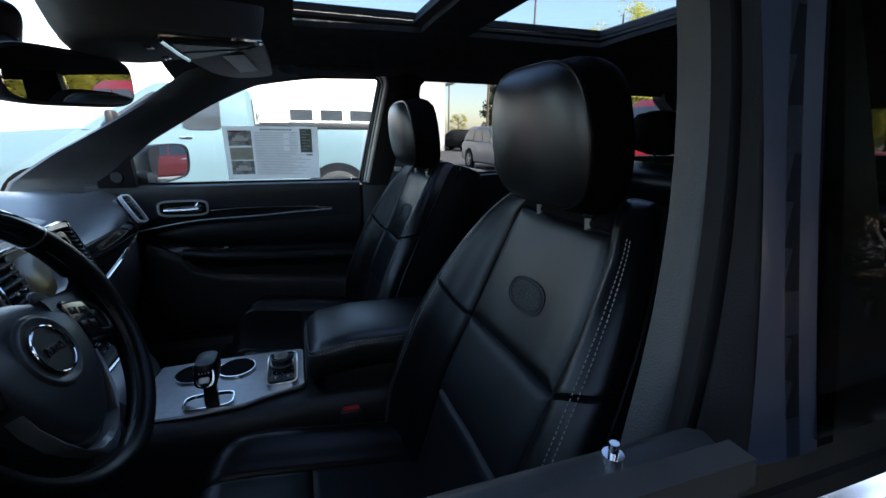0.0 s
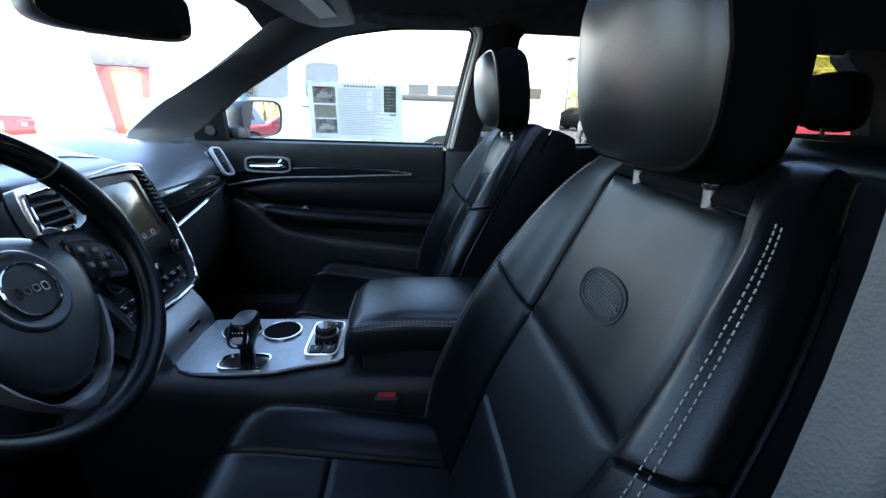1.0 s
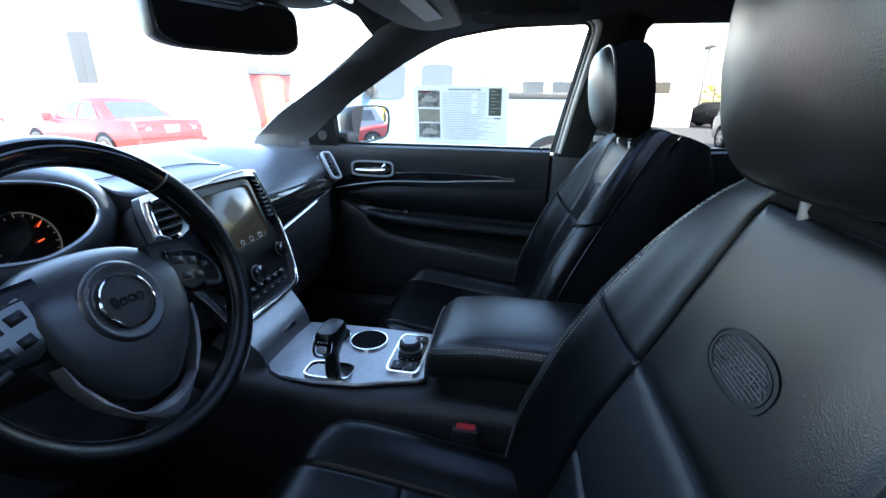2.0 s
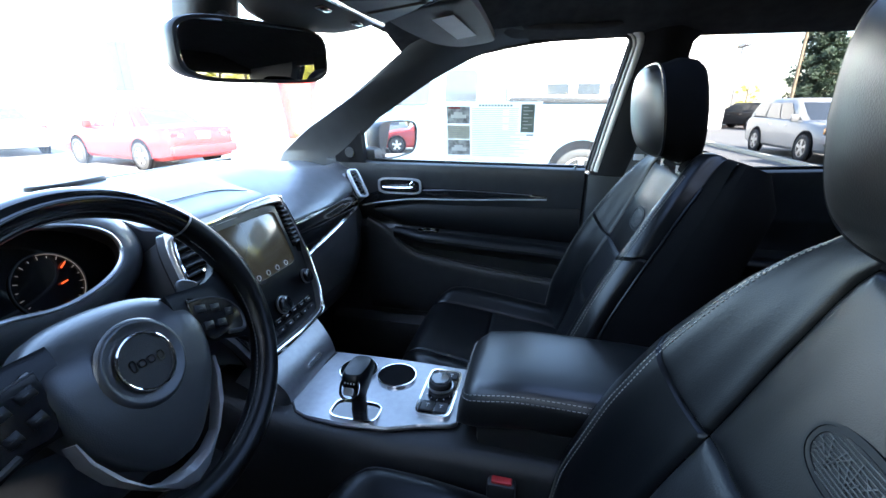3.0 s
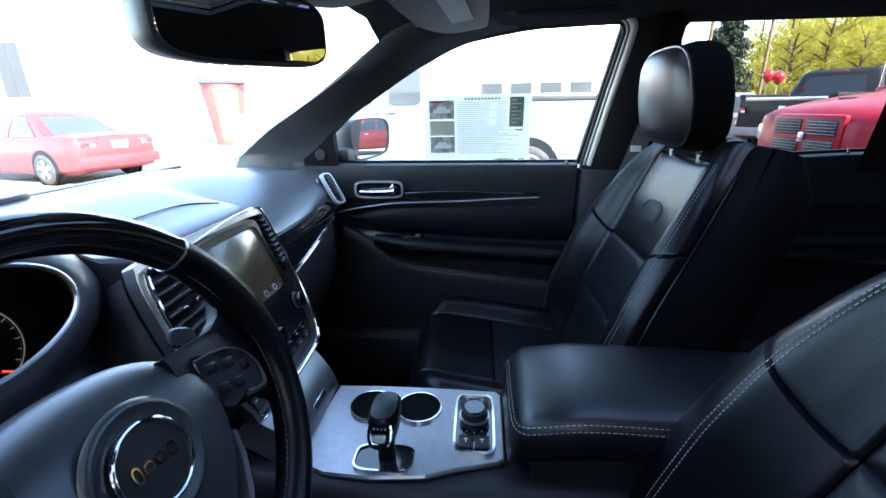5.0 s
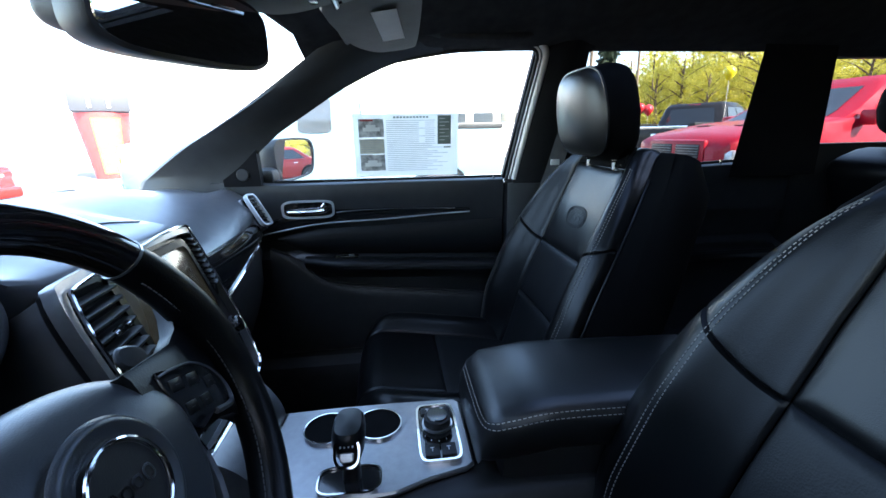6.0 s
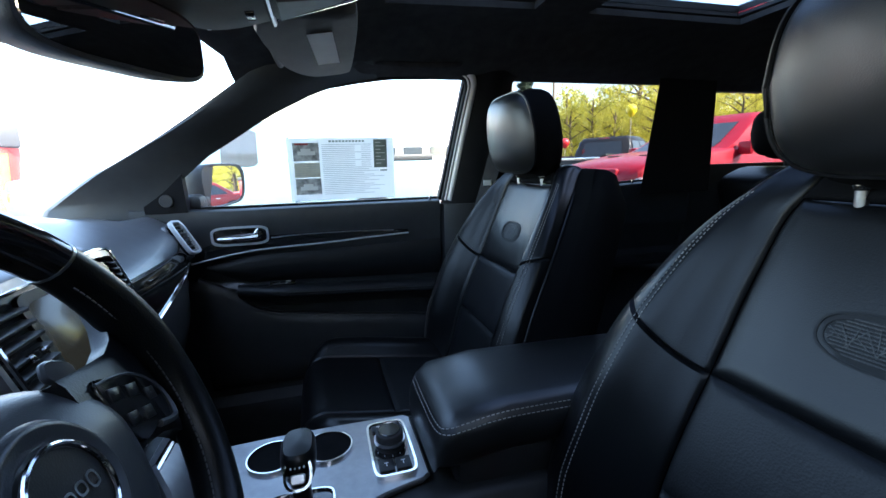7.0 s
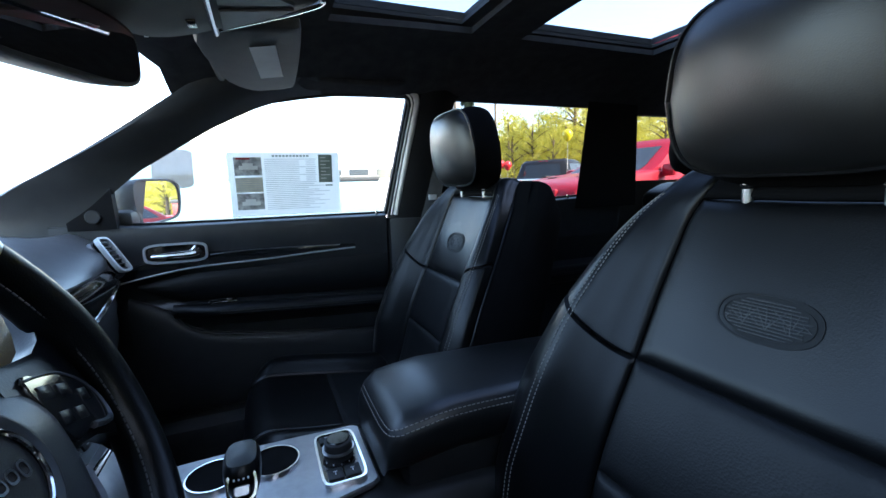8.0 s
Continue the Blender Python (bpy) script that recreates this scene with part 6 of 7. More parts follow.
def cabin(car, rows, material, windows, glass=DARK_GLASS):
    """The glasshouse: rows of (z, y front, y rear, half width); windows as (side|front|rear, t0, t1, h0, h1)."""
    def ring(z, yf, yr, hw):
        return [Vector(p + (z,)) for p in ((-hw, yr + 0.06), (-hw * 1.01, (yf + yr) / 2), (-hw, yf - 0.10), (-hw * 0.9, yf - 0.02), (0, yf + 0.05), (hw * 0.9, yf - 0.02), (hw, yf - 0.10), (hw * 1.01, (yf + yr) / 2), (hw, yr + 0.06), (hw * 0.9, yr), (0, yr - 0.03), (-hw * 0.9, yr))]
    b = loft([ring(*r) for r in rows])
    body = part("cabin", b, material, car)

    def at(h):
        z0, z1 = rows[0][0], rows[-2][0]
        z = lerp(z0, z1, h)
        for p, q in zip(rows, rows[1:]):
            if z <= q[0]:
                k = (z - p[0]) / (q[0] - p[0])
                return [lerp(m, n, k) for m, n in zip(p, q)]
        return rows[-1]
    for where, t0, t1, h0, h1 in windows:
        for sgn in ((1, -1) if where in ("side", "upright") else (1,)):
            bm = bmesh.new()
            def pt(t, h, off):
                z, yf, yr, hw = at(h)
                if where == "upright":
                    u = 2 * (t - t0) / (t1 - t0) - 1
                    v = (h - (h0 + h1) / 2) * (1 - 0.16 * abs(u) ** 7)
                    z, yf, yr, hw = at((h0 + h1) / 2 + v)
                    return Vector((sgn * (hw * 1.012 + off), lerp(min(t0, yf - 0.2), t1, (u + 1) / 2), z))
                if where == "side":
                    return Vector((sgn * (hw * 1.012 + off), lerp(yf - 0.1, yr + 0.06, t), z))
                y = yf + 0.045 + off if where == "front" else yr - 0.03 - off
                bend = -0.06 if where == "front" else 0.03
                return Vector((lerp(-hw * 0.9, hw * 0.9, t), y + bend * (2 * t - 1) ** 2, z))
            n = 8
            for off in (0.012, -0.01):
                for j in range(4):
                    for i in range(n):
                        q = [pt(lerp(t0, t1, (i + a) / n), lerp(h0, h1, (j + c) / 4), off) for a, c in ((0, 0), (1, 0), (1, 1), (0, 1))]
                        bm.faces.new([bm.verts.new(v) for v in q])
            bmesh.ops.remove_doubles(bm, verts=bm.verts, dist=0.0005)
            bmesh.ops.recalc_face_normals(bm, faces=bm.faces)
            part("window", bm, glass, body, "dark window glass")
    return body


def vehicle(name, at, turn, color, label, body, cab, windows, axles, r, hw, extras=(), group="", cat="car"):
    """A parked vehicle: body rows of (y, half width, z0, z1), a glasshouse, wheels and lights. y points to its front."""
    car = thing(name, at, label, cat, group, local=True)
    car.rotation_euler = (0, 0, radians(turn))
    skin = [[Vector((x, y, z)) for x, z in rounded(w, z0, z1)] for y, w, z0, z1 in body]
    part("body", loft(skin), color, car, "painted body")
    if cab:
        cabin(car, cab, color, windows)
    for y in axles:
        for s in (1, -1):
            # flat disc in painted shade instead of a hollow arch
            arch = plate(oval(r * 1.22, r * 1.22, 32), 0.05, 0.01, m=axes((s * (hw - 0.012), y, r * 1.06), (0, 1, 0), (0, 0, 1)))
            part("wheel_arch_shade", arch, WELL, car)
            wheel_at(car, s * (hw - 0.06), y, r, 0.22, s)
    for e in extras:
        e(car)
    return car


def slab(name, at, size, material, bevel=0.02, label=""):
    return lambda car: part(name, box(at, size, bevel), material, car, label)


def handles(ys, x, z):
    def f(car):
        for y in ys:
            for s in (1, -1):
                part("door_handle", box((s * x, y, z), (0.03, 0.16, 0.035), 0.012), CHROME, car)
    return f


PALE = paint("pale_blue_paint", (0.13, 0.20, 0.235), 0.2)
RED = paint("red_paint", (0.32, 0.022, 0.02), 0.05)
RED_DARK = paint("crimson_paint", (0.33, 0.007, 0.022), 0.1)
SILVER = paint("silver_paint", (0.27, 0.27, 0.265), 0.3)
BLACK = paint("black_paint", (0.02, 0.02, 0.022), 0.2)
WHITE = paint("white_paint", (0.78, 0.78, 0.77), 0.0)
NAVY = paint("navy_paint", (0.03, 0.05, 0.09), 0.3)

# the pale pickup beside the car
TX = 6.95


def pickup_bed(hw, y0, y1, z0, z1, material, rail=PLASTIC):
    def f(car):
        for s in (1, -1):
            part("bed_side", box((s * (hw - 0.05), (y0 + y1) / 2, (z0 + z1) / 2), (0.10, y1 - y0, z1 - z0), 0.03), material, car)
            part("bed_rail", box((s * (hw - 0.05), (y0 + y1) / 2, z1 + 0.030), (0.13, y1 - y0, 0.085), 0.012), rail, car, "black bed rail cap")
        part("tailgate", box((0, y0 + 0.04, (z0 + z1) / 2), (2 * hw - 0.12, 0.07, z1 - z0), 0.02), material, car)
        part("bed_floor", box((0, (y0 + y1) / 2, z0 + 0.04), (2 * hw - 0.15, y1 - y0, 0.05), 0.01), PLASTIC, car)
    return f


def side_mirrors(y, x, z, material=PLASTIC):
    def f(car):
        for s in (1, -1):
            part("door_mirror", box((s * (x + 0.12), y, z), (0.20, 0.10, 0.19), 0.035), material, car)
    return f


def pickup_lamps(y, hw, z):
    def f(car):
        for s in (1, -1):
            part("headlight", box((s * (hw - 0.22), y, z), (0.36, 0.10, 0.20), 0.03), LAMP_CLEAR, car)
            part("turn_light", box((s * (hw - 0.05), y - 0.08, z), (0.12, 0.14, 0.18), 0.03), LAMP_AMBER, car)
    return f


vehicle("pickup_truck", (TX, 1.25, GROUND + 0.04), 0, PALE, "pale blue extended-cab pickup truck parked alongside", 
        [(3.02, 0.80, 0.55, 1.12), (2.95, 0.88, 0.42, 1.27), (2.6, 0.94, 0.38, 1.33), (1.6, 0.96, 0.36, 1.40), (1.45, 0.96, 0.36, 1.44), (-0.42, 0.96, 0.36, 1.44), (-0.44, 0.96, 0.40, 0.80), (-2.5, 0.95, 0.42, 0.80), (-2.55, 0.93, 0.45, 0.78)],
        [(1.37, 1.72, -0.40, 0.95), (1.55, 1.45, -0.40, 0.92), (1.91, 0.95, -0.38, 0.82), (2.0, 0.82, -0.28, 0.70)],
        [("upright", 1.40, 0.72, 0.02, 0.92), ("upright", 0.47, 0.0, 0.02, 0.94), ("front", 0.06, 0.94, 0.1, 0.9), ("rear", 0.1, 0.9, 0.15, 0.85)],
        (2.15, -1.56), 0.40, 0.96,
        [pickup_bed(0.96, -2.52, -0.49, 0.72, 1.42, PALE), handles((0.45,), 0.97, 1.28), side_mirrors(1.25, 0.92, 1.52), pickup_lamps(2.98, 0.88, 1.06),
         slab("bumper", (0, 3.06, 0.62), (1.8, 0.18, 0.24), CHROME, 0.05), slab("rear_bumper", (0, -2.62, 0.62), (1.8, 0.16, 0.2), CHROME, 0.05), slab("grille", (0, 3.03, 0.98), (1.0, 0.06, 0.26), PLASTIC, 0.02)], cat="pickup")

SEDAN = [(2.25, 0.66, 0.30, 0.62), (2.12, 0.80, 0.22, 0.74), (1.3, 0.86, 0.2, 0.88), (0.8, 0.87, 0.2, 0.93), (-1.2, 0.87, 0.2, 0.95), (-1.9, 0.84, 0.22, 0.97), (-2.2, 0.80, 0.28, 0.93), (-2.3, 0.7, 0.4, 0.75)]
SCAB = [(0.90, 0.95, -1.45, 0.80), (1.05, 0.70, -1.25, 0.76), (1.36, 0.15, -0.80, 0.62), (1.42, 0.0, -0.65, 0.5)]
SWIN = [("side", 0.10, 0.50, 0.1, 0.9), ("side", 0.53, 0.9, 0.1, 0.88), ("front", 0.05, 0.95, 0.08, 0.92), ("rear", 0.06, 0.94, 0.12, 0.9)]


def tails(y, x, z, w=0.34):
    def f(car):
        for s in (1, -1):
            part("tail_light", box((s * x, y, z), (w, 0.10, 0.14), 0.03), LAMP_RED, car)
            part("reverse_light", box((s * (x - 0.05), y - 0.045, z - 0.03), (0.1, 0.03, 0.06), 0.01), LAMP_CLEAR, car)
    return f


def sedan(name, at, turn, color, label):
    return vehicle(name, at, turn, color, label, SEDAN, SCAB, SWIN, (1.36, -1.27), 0.31, 0.87,
                   [tails(-2.24, 0.58, 0.80), slab("number_plate", (0, -2.285, 0.76), (0.32, 0.03, 0.15), WHITE_PAPER, 0.005), slab("bumper", (0, -2.30, 0.46), (1.6, 0.16, 0.22), color, 0.06),
                    slab("front_bumper", (0, 2.24, 0.42), (1.55, 0.16, 0.24), color, 0.06), handles((0.1, -0.75), 0.87, 0.80), side_mirrors(0.62, 0.80, 0.98, color)])


sedan("sedan", (8.55, 10.05, GROUND), -14, RED, "bright red sedan parked across the lot")
sedan("sedan", (9.4, 16.6, GROUND), -20, WHITE, "white sedan parked beyond the red one")

SUV = [(2.35, 0.72, 0.35, 0.80), (2.2, 0.86, 0.28, 0.95), (1.3, 0.91, 0.25, 1.05), (0.9, 0.92, 0.25, 1.08), (-2.0, 0.92, 0.25, 1.10), (-2.3, 0.88, 0.3, 1.06), (-2.38, 0.8, 0.4, 0.9)]
UCAB = [(1.04, 1.15, -2.28, 0.86), (1.2, 0.85, -2.22, 0.84), (1.58, 0.25, -2.0, 0.72), (1.66, 0.1, -1.85, 0.62)]
UWIN = [("side", 0.08, 0.34, 0.08, 0.9), ("side", 0.36, 0.63, 0.08, 0.9), ("side", 0.66, 0.92, 0.1, 0.88), ("front", 0.05, 0.95, 0.08, 0.92), ("rear", 0.06, 0.94, 0.15, 0.9)]


def suv(name, at, turn, color, label):
    return vehicle(name, at, turn, color, label, SUV, UCAB, UWIN, (1.42, -1.42), 0.36, 0.92,
                   [tails(-2.3, 0.74, 0.98, 0.2), slab("number_plate", (0, -2.39, 0.80), (0.32, 0.03, 0.15), LAMP_AMBER, 0.005), slab("bumper", (0, -2.40, 0.52), (1.7, 0.16, 0.22), color, 0.06),
                    slab("front_bumper", (0, 2.32, 0.48), (1.65, 0.16, 0.26), color, 0.06), handles((0.3, -0.6), 0.92, 0.92), side_mirrors(0.80, 0.84, 1.12, color), pickup_lamps(2.24, 0.86, 0.82)])


suv("suv", (14.5, -7.45, GROUND), 90, SILVER, "silver sport utility wagon parked in the lot")
suv("suv", (34, -12.8, GROUND), -60, BLACK, "black sport utility vehicle far across the lot")

# the crimson pickup facing the car
RAM = dict(turn=4, at=(5.477, -6.491, GROUND + 0.06))


def grille(car):
    fr = part("grille", box((0, 2.86, 0.91), (1.10, 0.10, 0.54), 0.06), RED_DARK, car, "red crosshair grille")
    for sx in (-0.26, 0.26):
        for sz in (-0.115, 0.115):
            part("grille_well", box((sx, 2.912, 0.91 + sz), (0.44, 0.012, 0.185), 0.02), PLASTIC, fr)
            for k in range(5):
                part("grille_bar", box((sx, 2.92, 0.91 + sz - 0.07 + 0.035 * k), (0.42, 0.012, 0.010), 0.003), GREY_TRIM, fr)
    part("hood_badge", box((0, 2.925, 0.91), (0.09, 0.02, 0.12), 0.03), CHROME, fr, "chrome badge shape")
    for s in (1, -1):
        part("headlight", box((s * 0.74, 2.76, 0.93), (0.40, 0.16, 0.25), 0.05), LAMP_CLEAR, car)
        part("turn_light", box((s * 0.86, 2.78, 0.56), (0.24, 0.12, 0.08), 0.02), LAMP_AMBER, car)
    part("scoop", box((0.35, 2.1, 1.35), (0.26, 0.16, 0.03), 0.012), PLASTIC, car)
    part("scoop", box((-0.35, 2.1, 1.35), (0.26, 0.16, 0.03), 0.012), PLASTIC, car)


vehicle("pickup_truck", RAM["at"], RAM["turn"], RED_DARK, "crimson pickup truck with a chrome barred grille",
        [(2.88, 0.72, 0.45, 1.08), (2.82, 0.88, 0.42, 1.17), (2.6, 0.95, 0.40, 1.25), (2.2, 0.98, 0.38, 1.325), (1.7, 1.0, 0.36, 1.40), (1.2, 1.0, 0.36, 1.44), (-0.9, 1.0, 0.36, 1.44), (-0.92, 1.0, 0.4, 0.8), (-2.8, 1.0, 0.42, 0.8)],
        [(1.40, 1.42, -0.88, 0.96), (1.53, 1.15, -0.85, 0.93), (1.87, 0.6, -0.72, 0.80), (1.97, 0.45, -0.6, 0.7)],
        [("side", 0.14, 0.50, 0.08, 0.9), ("side", 0.54, 0.92, 0.08, 0.9), ("front", 0.05, 0.95, 0.08, 0.92), ("rear", 0.1, 0.9, 0.1, 0.9)],
        (1.95, -1.65), 0.40, 1.0,
        [grille, pickup_bed(1.0, -2.8, -0.95, 0.75, 1.32, RED_DARK), handles((0.35, -0.5), 1.0, 1.12), side_mirrors(1.05, 0.96, 1.42, RED_DARK), slab("bumper", (0, 2.92, 0.47), (1.9, 0.18, 0.28), CHROME, 0.06)], cat="pickup")

DARK_PICKUP = dict(
    body=[(2.86, 0.80, 0.45, 1.10), (2.75, 0.92, 0.40, 1.2), (2.2, 0.98, 0.38, 1.28), (1.2, 1.0, 0.36, 1.38), (-0.9, 1.0, 0.36, 1.38), (-0.92, 1.0, 0.4, 0.8), (-2.8, 1.0, 0.42, 0.8)],
    cab=[(1.36, 1.42, -0.88, 0.96), (1.5, 1.15, -0.85, 0.93), (1.92, 0.6, -0.72, 0.82), (2.02, 0.45, -0.6, 0.72)],
    windows=[("side", 0.14, 0.50, 0.08, 0.9), ("side", 0.54, 0.92, 0.08, 0.9), ("front", 0.05, 0.95, 0.08, 0.92), ("rear", 0.1, 0.9, 0.1, 0.9)],
    axles=(1.95, -1.65), r=0.42, hw=1.0, cat="pickup")
BED = [pickup_bed(1.0, -2.8, -0.95, 0.75, 1.38, BLACK), slab("brake_light", (0, -0.66, 1.96), (0.34, 0.06, 0.05), LAMP_RED, 0.01), side_mirrors(1.05, 0.96, 1.5), tails(-2.80, 0.90, 1.08, 0.14),
       slab("rear_bumper", (0, -2.90, 0.58), (1.9, 0.16, 0.20), GREY_TRIM, 0.04)]
vehicle("pickup_truck", (16.4, -12.9, GROUND + 0.1), -78, BLACK, "black pickup truck with its high brake light, seen from behind", extras=BED, **DARK_PICKUP)
vehicle("pickup_truck", (12.0, -9.05, GROUND + 0.1), -150, BLACK, "black pickup truck with a glossy tailgate and a yellow plate",
        extras=BED + [slab("number_plate", (0.28, -2.99, 0.60), (0.32, 0.02, 0.16), LAMP_AMBER, 0.004), slab("tailgate_badge", (0, -2.81, 1.10), (0.14, 0.02, 0.17), CHROME, 0.008), slab("tailgate_trim", (0, -2.805, 1.34), (1.7, 0.02, 0.08), CHROME, 0.006)], **DARK_PICKUP)

# more of the lot behind: two dark pickups, a row of small far cars
suv("suv", (21.0, -18.5, GROUND), 150, NAVY, "dark blue utility vehicle behind the crimson pickup")
suv("suv", (19.5, -14.0, GROUND), 120, SILVER, "grey utility vehicle in the rear row")
for k in range(7):
    sedan("sedan", (24 + 3.6 * k, -23 + 2.2 * k, GROUND), 35, (RED, WHITE, SILVER, BLACK)[k % 4], ("red", "white", "silver", "black")[k % 4] + " sedan in a far row of the lot")
suv("suv", (40, -10.5, GROUND), 35, RED, "red utility vehicle in a far row of the lot")
suv("suv", (44, -11.5, GROUND), 35, WHITE, "white utility vehicle in a far row of the lot")

sedan("sedan", (5.4, -16.0, GROUND), 100, RED, "red sedan parked behind the car")
suv("suv", (2.4, -17.5, GROUND), 95, SILVER, "silver utility vehicle parked behind the car")

# dealership building
bld = thing("dealership_building", (38, 22, GROUND), "long white dealership building with a row of windows", "building")
part("wall", box((40, 22, 3.3), (16, 66, 6.5), 0.05), WHITE_WALL, bld, "white wall", smooth=False)
part("roof", box((40, 22, 6.65), (16.1, 66.1, 0.3), 0.05), WHITE_WALL, bld, smooth=False)
for k in range(14):
    y = -8.6 + 2.05 * k
    if y > 1.3:
        continue
    w = part("window", box((31.98, y, 2.55), (0.10, 1.5, 0.75), 0.01), DARK_GLASS, bld, smooth=False)
    part("frame", box((31.95, y, 2.14), (0.14, 1.7, 0.08), 0.01), WHITE_WALL, w)
for y, z0, z1 in ((36.05, 2.6, 6.5),):
    w = part("window", box((31.98, y, (z0 + z1) / 2), (0.10, 2.1, z1 - z0), 0.01), MATTE_PANEL, bld, "tall dark grey panel", smooth=False)
    part("frame", box((31.94, y, (z0 + z1) / 2), (0.10, 0.05, z1 - z0), 0.01), MATTE_PANEL, w)

# red and yellow display column with a dark box on top
sign = thing("display_column", (17.4, 10.9, GROUND), "red and yellow display column topped by a dark box", "display")
part("drum", loft([[Vector((17.4 + r * math.cos(a), 10.9 + r * math.sin(a), z)) for a in [2 * math.pi * i / 28 for i in range(28)]] for z, r in ((GROUND, 0.55), (0.3, 0.58), (2.35, 0.86), (2.4, 0.86))]), mat("red_banner", (0.55, 0.03, 0.02), 0.6), sign, "tapered red drum")
part("panel", loft([[Vector((17.4 + (r + 0.02) * math.cos(a), 10.9 + (r + 0.02) * math.sin(a), z)) for a in [radians(186 + 5 * i) for i in range(13)]] + [Vector((17.4 + (r - 0.03) * math.cos(a), 10.9 + (r - 0.03) * math.sin(a), z)) for a in [radians(186 + 5 * i) for i in range(13)][::-1]] for z, r in ((0.25, 0.58), (1.3, 0.72), (2.2, 0.84))]), mat("yellow_banner", (0.75, 0.45, 0.05), 0.6), sign, "yellow panel")
part("box", box((17.4, 10.9, 2.98), (1.7, 1.75, 1.1), 0.05, Euler((0, 0, radians(30))).to_matrix()), mat("dark_box_vinyl", (0.04, 0.04, 0.045), 0.5), sign, "dark box")
for k in (-0.25, 0.3):
    part("pale_bar", box((17.4 - 0.89 * math.cos(radians(30)) - k * math.sin(radians(30)), 10.9 - 0.89 * math.sin(radians(30)) + k * math.cos(radians(30)), 3.0), (0.03, 0.10, 0.9), 0.005, Euler((0, 0, radians(30))).to_matrix()), WHITE_WALL, sign)


# ---- trees ----
def leaf_cloud(centres, per, size, rnd, spread):
    """Many small bent leaves about centres, as one mesh."""
    verts, faces = [], []
    for c, r in centres:
        for _ in range(per):
            d = Vector((rnd.gauss(0, 1), rnd.gauss(0, 1), rnd.gauss(0, 0.8)))
            p = c + d.normalized() * r * rnd.random() ** 0.45
            a = Vector((rnd.uniform(-1, 1), rnd.uniform(-1, 1), rnd.uniform(-1, 1))).normalized()
            b = a.orthogonal().normalized()
            s = size * rnd.uniform(0.6, 1.4)
            k = len(verts)
            verts += [p - a * s, p + b * s * 0.45 + a * 0.1 * s, p + a * s, p - b * s * 0.45 + a.cross(b) * s * 0.25]
            faces.append((k, k + 1, k + 2, k + 3))
    me = bpy.data.meshes.new("leaves")
    me.from_pydata(verts, [], faces)
    bm = bmesh.new()
    bm.from_mesh(me)
    bpy.data.meshes.remove(me)
    return bm


def broad_tree(at, height, spread, leaf, seed, label, per=60):
    rnd = random.Random(seed)
    t = thing("tree", at, label, "tree", "trees round the lot", local=True)
    per = int(per * 1.9)
    trunk = spline([(0, 0, -0.1), (0.05 * spread, 0.02, height * 0.3), (-0.03 * spread, 0.04, height * 0.6), (0, 0, height * 0.88)], 5)
    limbs = [tube(trunk, lambda k: 0.028 * height * (1 - 0.85 * k) * (1 + 0.6 * max(0, 0.12 - k) / 0.12), 8)]
    centres = []
    for i in range(16):
        h = height * (0.14 + 0.7 * (i + rnd.random()) / 16)
        a = i * 2.4 + rnd.random()
        l = spread * (0.95 - 0.55 * abs(h / height - 0.5)) * rnd.uniform(0.6, 1.05)
        tip = Vector((l * math.cos(a), l * math.sin(a), h + 0.35 * l))
        root = Vector((0, 0, h * 0.92))
        limbs.append(tube(spline([root, root.lerp(tip, 0.5) + Vector((0, 0, 0.08 * l)), tip], 3), lambda k: 0.009 * height * (1 - 0.8 * k), 5))
        for k in range(4):
            centres.append((root.lerp(tip, rnd.uniform(0.5, 1.1)) + Vector((rnd.gauss(0, 0.35), rnd.gauss(0, 0.35), rnd.gauss(0, 0.4))), rnd.uniform(0.35, 0.8) * spread * 0.32))
    part("trunk", join(*limbs), BARK, t)
    part("crown", leaf_cloud(centres, per, 0.016 * spread + 0.035, rnd, spread), leaf, t, smooth=False)
    return t


def fir(at, height, spread, seed, label):
    rnd = random.Random(seed)
    t = thing("tree", at, label, "tree", "trees round the lot", local=True)
    limbs = [tube([(0, 0, 0), (0, 0, height * 0.5), (0, 0, height)], lambda k: 0.018 * height * (1 - 0.95 * k), 8)]
    centres = []
    for i in range(70):
        h = height * (0.1 + 0.9 * i / 70)
        l = spread * (1.02 - h / height) * rnd.uniform(0.7, 1.1)
        a = i * 2.399
        tip = Vector((l * math.cos(a), l * math.sin(a), h - 0.22 * l))
        limbs.append(tube([(0, 0, h), Vector((0, 0, h)).lerp(tip, 0.5) + Vector((0, 0, 0.06 * l)), tip], 0.03, 4))
        for k in range(5):
            f = 0.25 + 0.18 * k
            centres.append((Vector((0, 0, h)).lerp(tip, f), 0.16 * l + 0.15))
    part("trunk", join(*limbs), BARK, t)
    part("crown", leaf_cloud(centres, 60, 0.10, rnd, spread), LEAF_FIR, t, smooth=False)
    return t


first = broad_tree((30, -27, GROUND), 12, 4.2, LEAF_SPRING, 1, "broad tree in pale yellow-green spring leaf")
second = broad_tree((36, -30, GROUND), 14, 4.0, LEAF_SPRING, 2, "tall tree in fresh green leaf")
third = broad_tree((24, -30, GROUND), 11, 3.6, LEAF_SPRING, 3, "slender tree in pale yellow-green spring leaf")
rnd = random.Random(11)
for k in range(22):
    a = radians(-32 - 2.6 * k)
    d = rnd.uniform(36, 46)
    src = (first, second, third)[k % 3]
    copy_thing(src, pose(d * math.cos(a), d * math.sin(a), GROUND, 0, 0, rnd.uniform(0, 360)) @ Matrix.Scale(rnd.uniform(0.48, 0.60), 4))
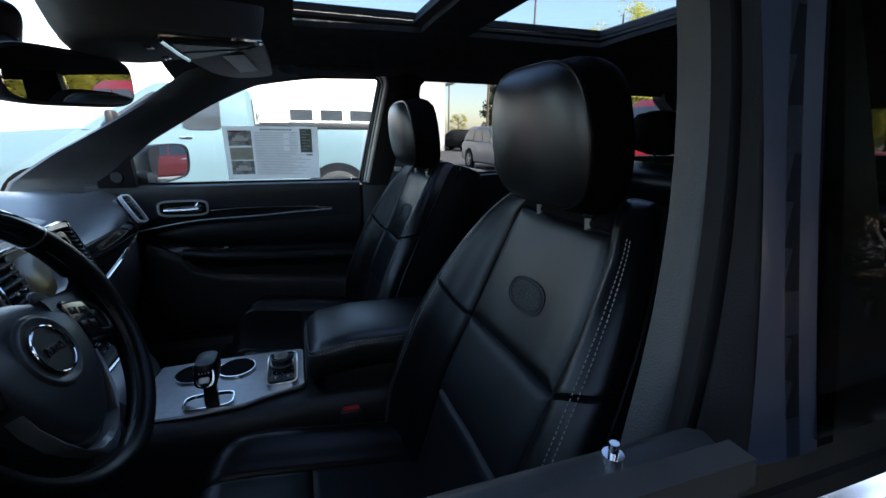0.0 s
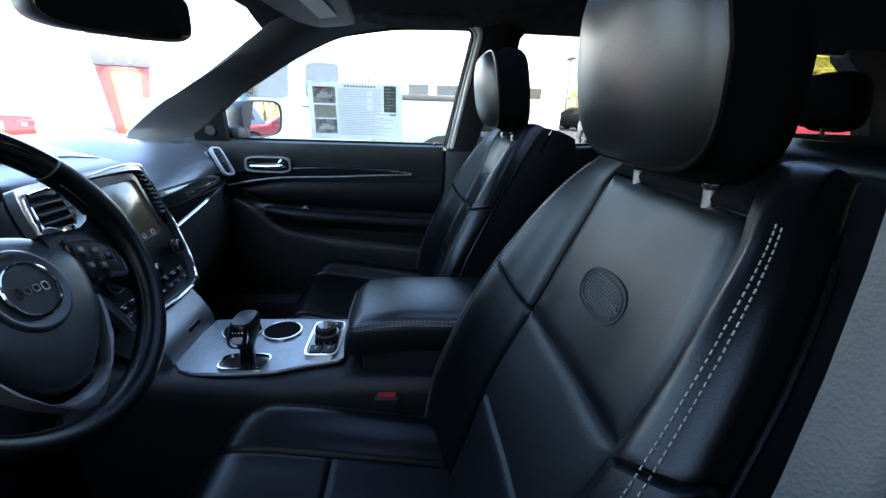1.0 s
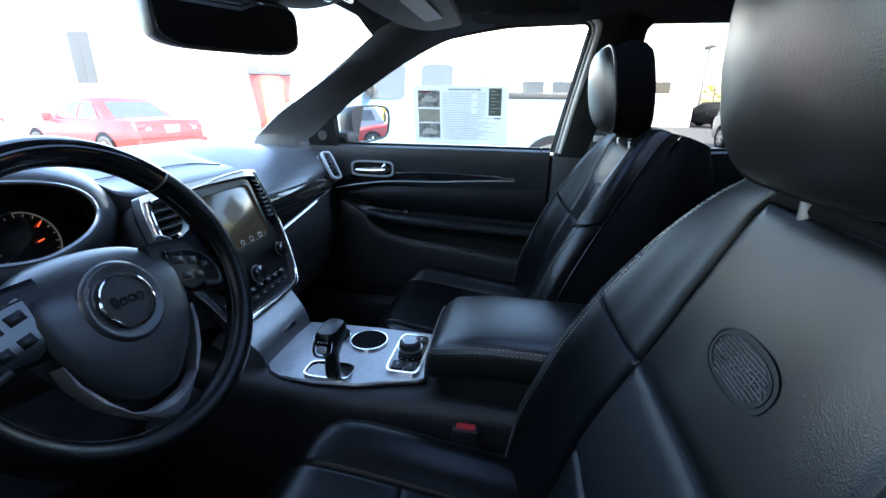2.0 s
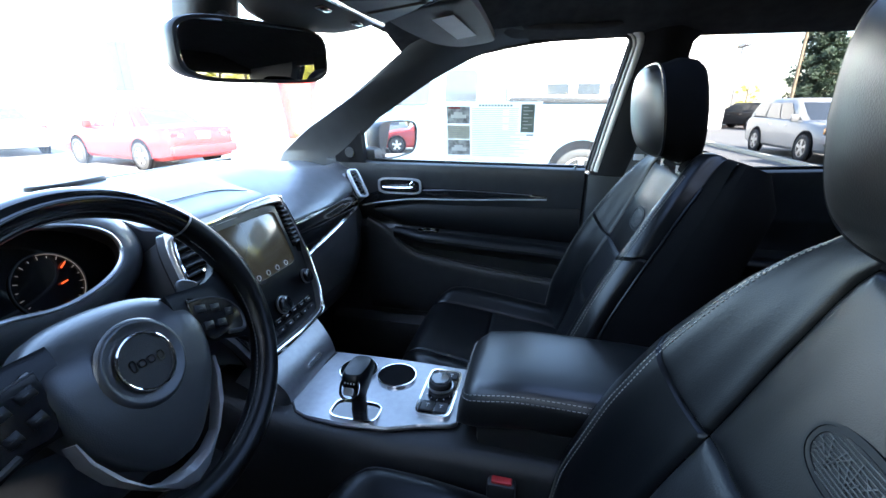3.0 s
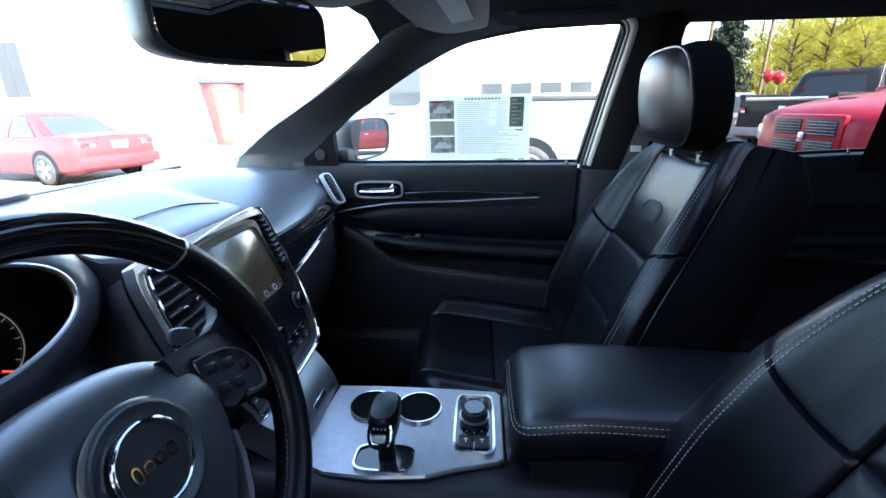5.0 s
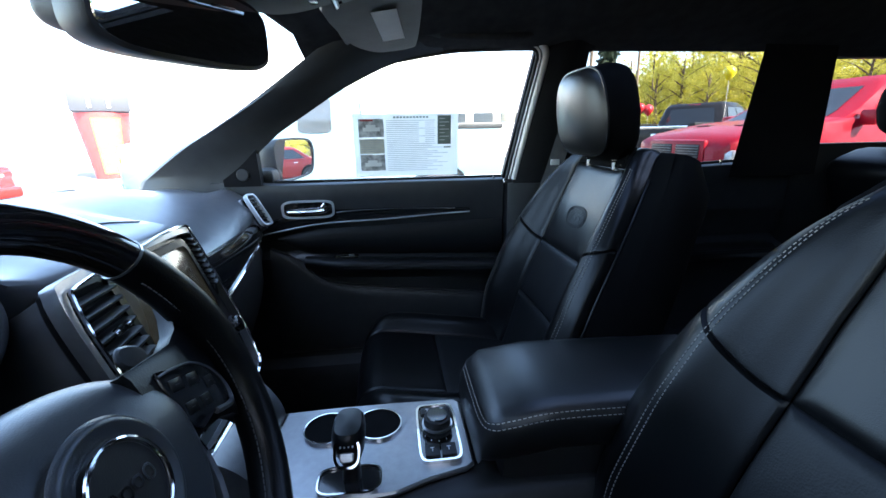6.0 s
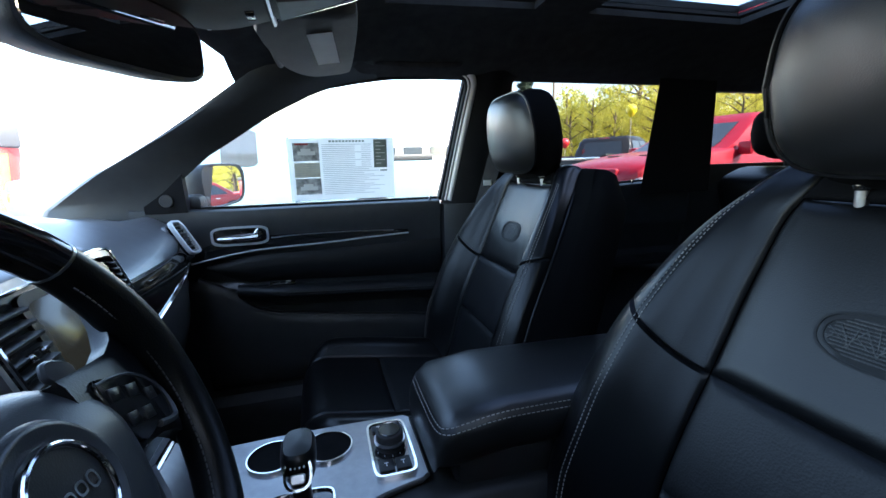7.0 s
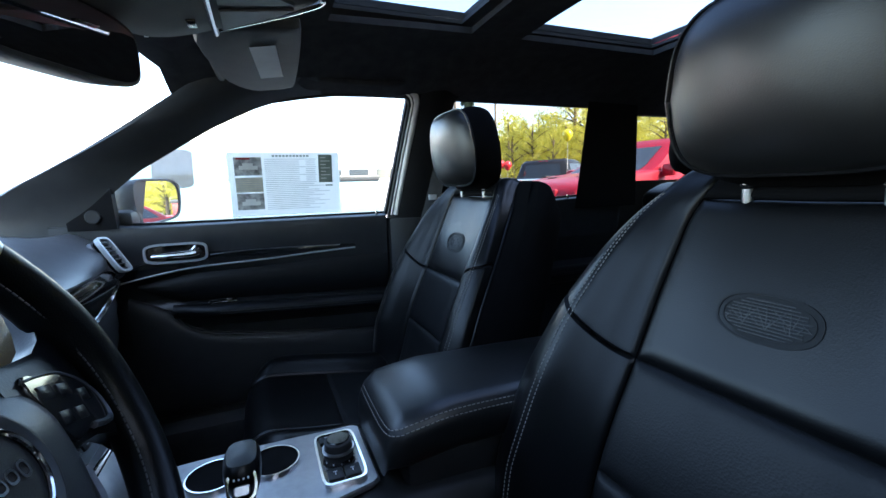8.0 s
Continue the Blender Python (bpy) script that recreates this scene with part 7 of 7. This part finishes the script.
copy_thing(third, pose(41, -15.5, GROUND) @ Matrix.Scale(0.32, 4))
fir((29.5, -14.6, GROUND), 9.0, 2.1, 5, "tall dark fir at the edge of the lot")
left_tree = broad_tree((-5.6, -3.4, GROUND), 10, 3.4, LEAF_DEEP, 7, "dense leafy tree beside the lot on the driver's side", 150)
# the last two copies are unseen, added to block sun on the roof glass
for x, y, k in ((-9.2, -0.9, 0.7), (-4.6, -6.6, 1.0), (-8.2, -5.6, 1.1), (-11.6, 3.5, 0.7), (-7, -11, 1.0), (-5, -13, 0.95), (-9, -15, 1.1), (-3.6, -10.8, 0.8), (-4.3, -2.6, 0.9), (-5.2, -4.6, 1.05)):
    copy_thing(left_tree, pose(x, y, GROUND, 0, 0, x * 40) @ Matrix.Scale(k, 4))
rb = random.Random(3)
bed = structure("planting_bed", box((-6.6, -3, GROUND + 0.04), (6.4, 26, 0.09), 0.03), mat("bark_mulch", (0.16, 0.09, 0.05), 1.0, spread=0.6, scale=12, bump=1.0, bump_scale=40), "bark mulch bed under the trees", "ground")
# the hedge's upper part is made up, unseen, to cut light from the driver's side
shade = thing("dark_hedge", (-5.0, -8, GROUND), "dark leafy hedge along the mulch bed, raised out of view to block sky light", "hedge", kind="stuff")
part("leaves", leaf_cloud([(Vector((-4.5 - 0.9 * rb.random(), 4.2 - 0.11 * k, 0.5 + 7.0 * rb.random())), 1.0) for k in range(200)], 190, 0.10, rb, 1), LEAF_DEEP, shade, smooth=False)
hedge = thing("orange_shrubs", (52, -22, GROUND), "row of low orange flowering shrubs", "shrub", kind="stuff")
part("leaves", leaf_cloud([(Vector((40 + 1.1 * k, -15.5 - 0.5 * k, 0.75 + 0.2 * rb.random())), 0.7) for k in range(16)], 120, 0.11, rb, 1), LEAF_ORANGE, hedge, smooth=False)

wood = thing("far_wood", (40, -40, GROUND), "dense belt of pale yellow-green spring trees behind the lot", "trees", kind="stuff")
spots = [(radians(-28.5 - 47 * rb.random()), 47 + 9 * rb.random(), 1.0 + 7.2 * rb.random()) for _ in range(330)]
part("leaves", leaf_cloud([(Vector((d * math.cos(a), d * math.sin(a), h)), 1.7) for a, d, h in spots], 240, 0.17, rb, 1), LEAF_SPRING, wood, smooth=False)
part("trunks", join(*[rod((d * math.cos(a), d * math.sin(a), -0.1), (d * math.cos(a) + 0.4, d * math.sin(a), 8.5), 0.14, 6, 0.07) for a, d, h in spots[:36]]), BARK, wood, "slim grey-brown trunks")


# poles, balloons, kerb
def pole(at, h, r, label, arm=0.0):
    p = thing("utility_pole", at, label, "pole", "poles", local=True)
    part("shaft", rod((0, 0, -0.1), (0, 0, h), r, 12, r * 0.75), POLE_WOOD if not arm else GREY_TRIM, p)
    if arm:
        part("lamp_head", box((arm * 0.5, 0, h), (abs(arm) * 1.3, 0.4, 0.2), 0.05), GREY_TRIM, p)
        part("lamp_head", box((-arm * 0.5, 0, h), (abs(arm) * 1.3, 0.4, 0.2), 0.05), GREY_TRIM, p)


pole((38, -17.4, GROUND), 12, 0.16, "weathered wooden utility pole")
pole((30, -17.2, GROUND), 12, 0.10, "weathered wooden utility pole")
pole((25.2, -11.5, GROUND), 9, 0.08, "tall pale wooden pole in the lot")
pole((37.7, -13.3, GROUND), 5.6, 0.08, "grey lot lamp on a slim mast", 0.9)
for (x, y, z), c, n in (((9.8, -7.95, 2.75), (0.85, 0.68, 0.02), "yellow"), ((12.37, -7.21, 2.07), (0.6, 0.03, 0.04), "red"), ((12.27, -7.42, 2.02), (0.6, 0.03, 0.04), "red")):
    b = thing("balloon", (x, y, GROUND), n + " balloon on a string above the parked cars", "balloon", "balloons")
    part("skin", loft([[Vector((x + r * math.cos(a), y + r * math.sin(a), z + h)) for a in [2 * math.pi * i / 16 for i in range(16)]] for h, r in ((-0.18, 0.014), (-0.14, 0.06), (-0.035, 0.13), (0.055, 0.145), (0.125, 0.10), (0.163, 0.035))]), mat("balloon_" + n, c, 0.25, coat=0.3, spread=0.03) if "balloon_" + n not in bpy.data.materials else bpy.data.materials["balloon_" + n], b)
    part("string", rod((x, y, z - 0.18), (x, y, GROUND), 0.006, 5), WHITE_PAPER, b)
structure("kerb", box((22, -6.0, GROUND + 0.06), (22, 0.18, 0.13), 0.02), mat("pale_concrete", (0.45, 0.42, 0.33), 0.9, spread=0.2), "pale concrete kerb along the parking row", "kerb")
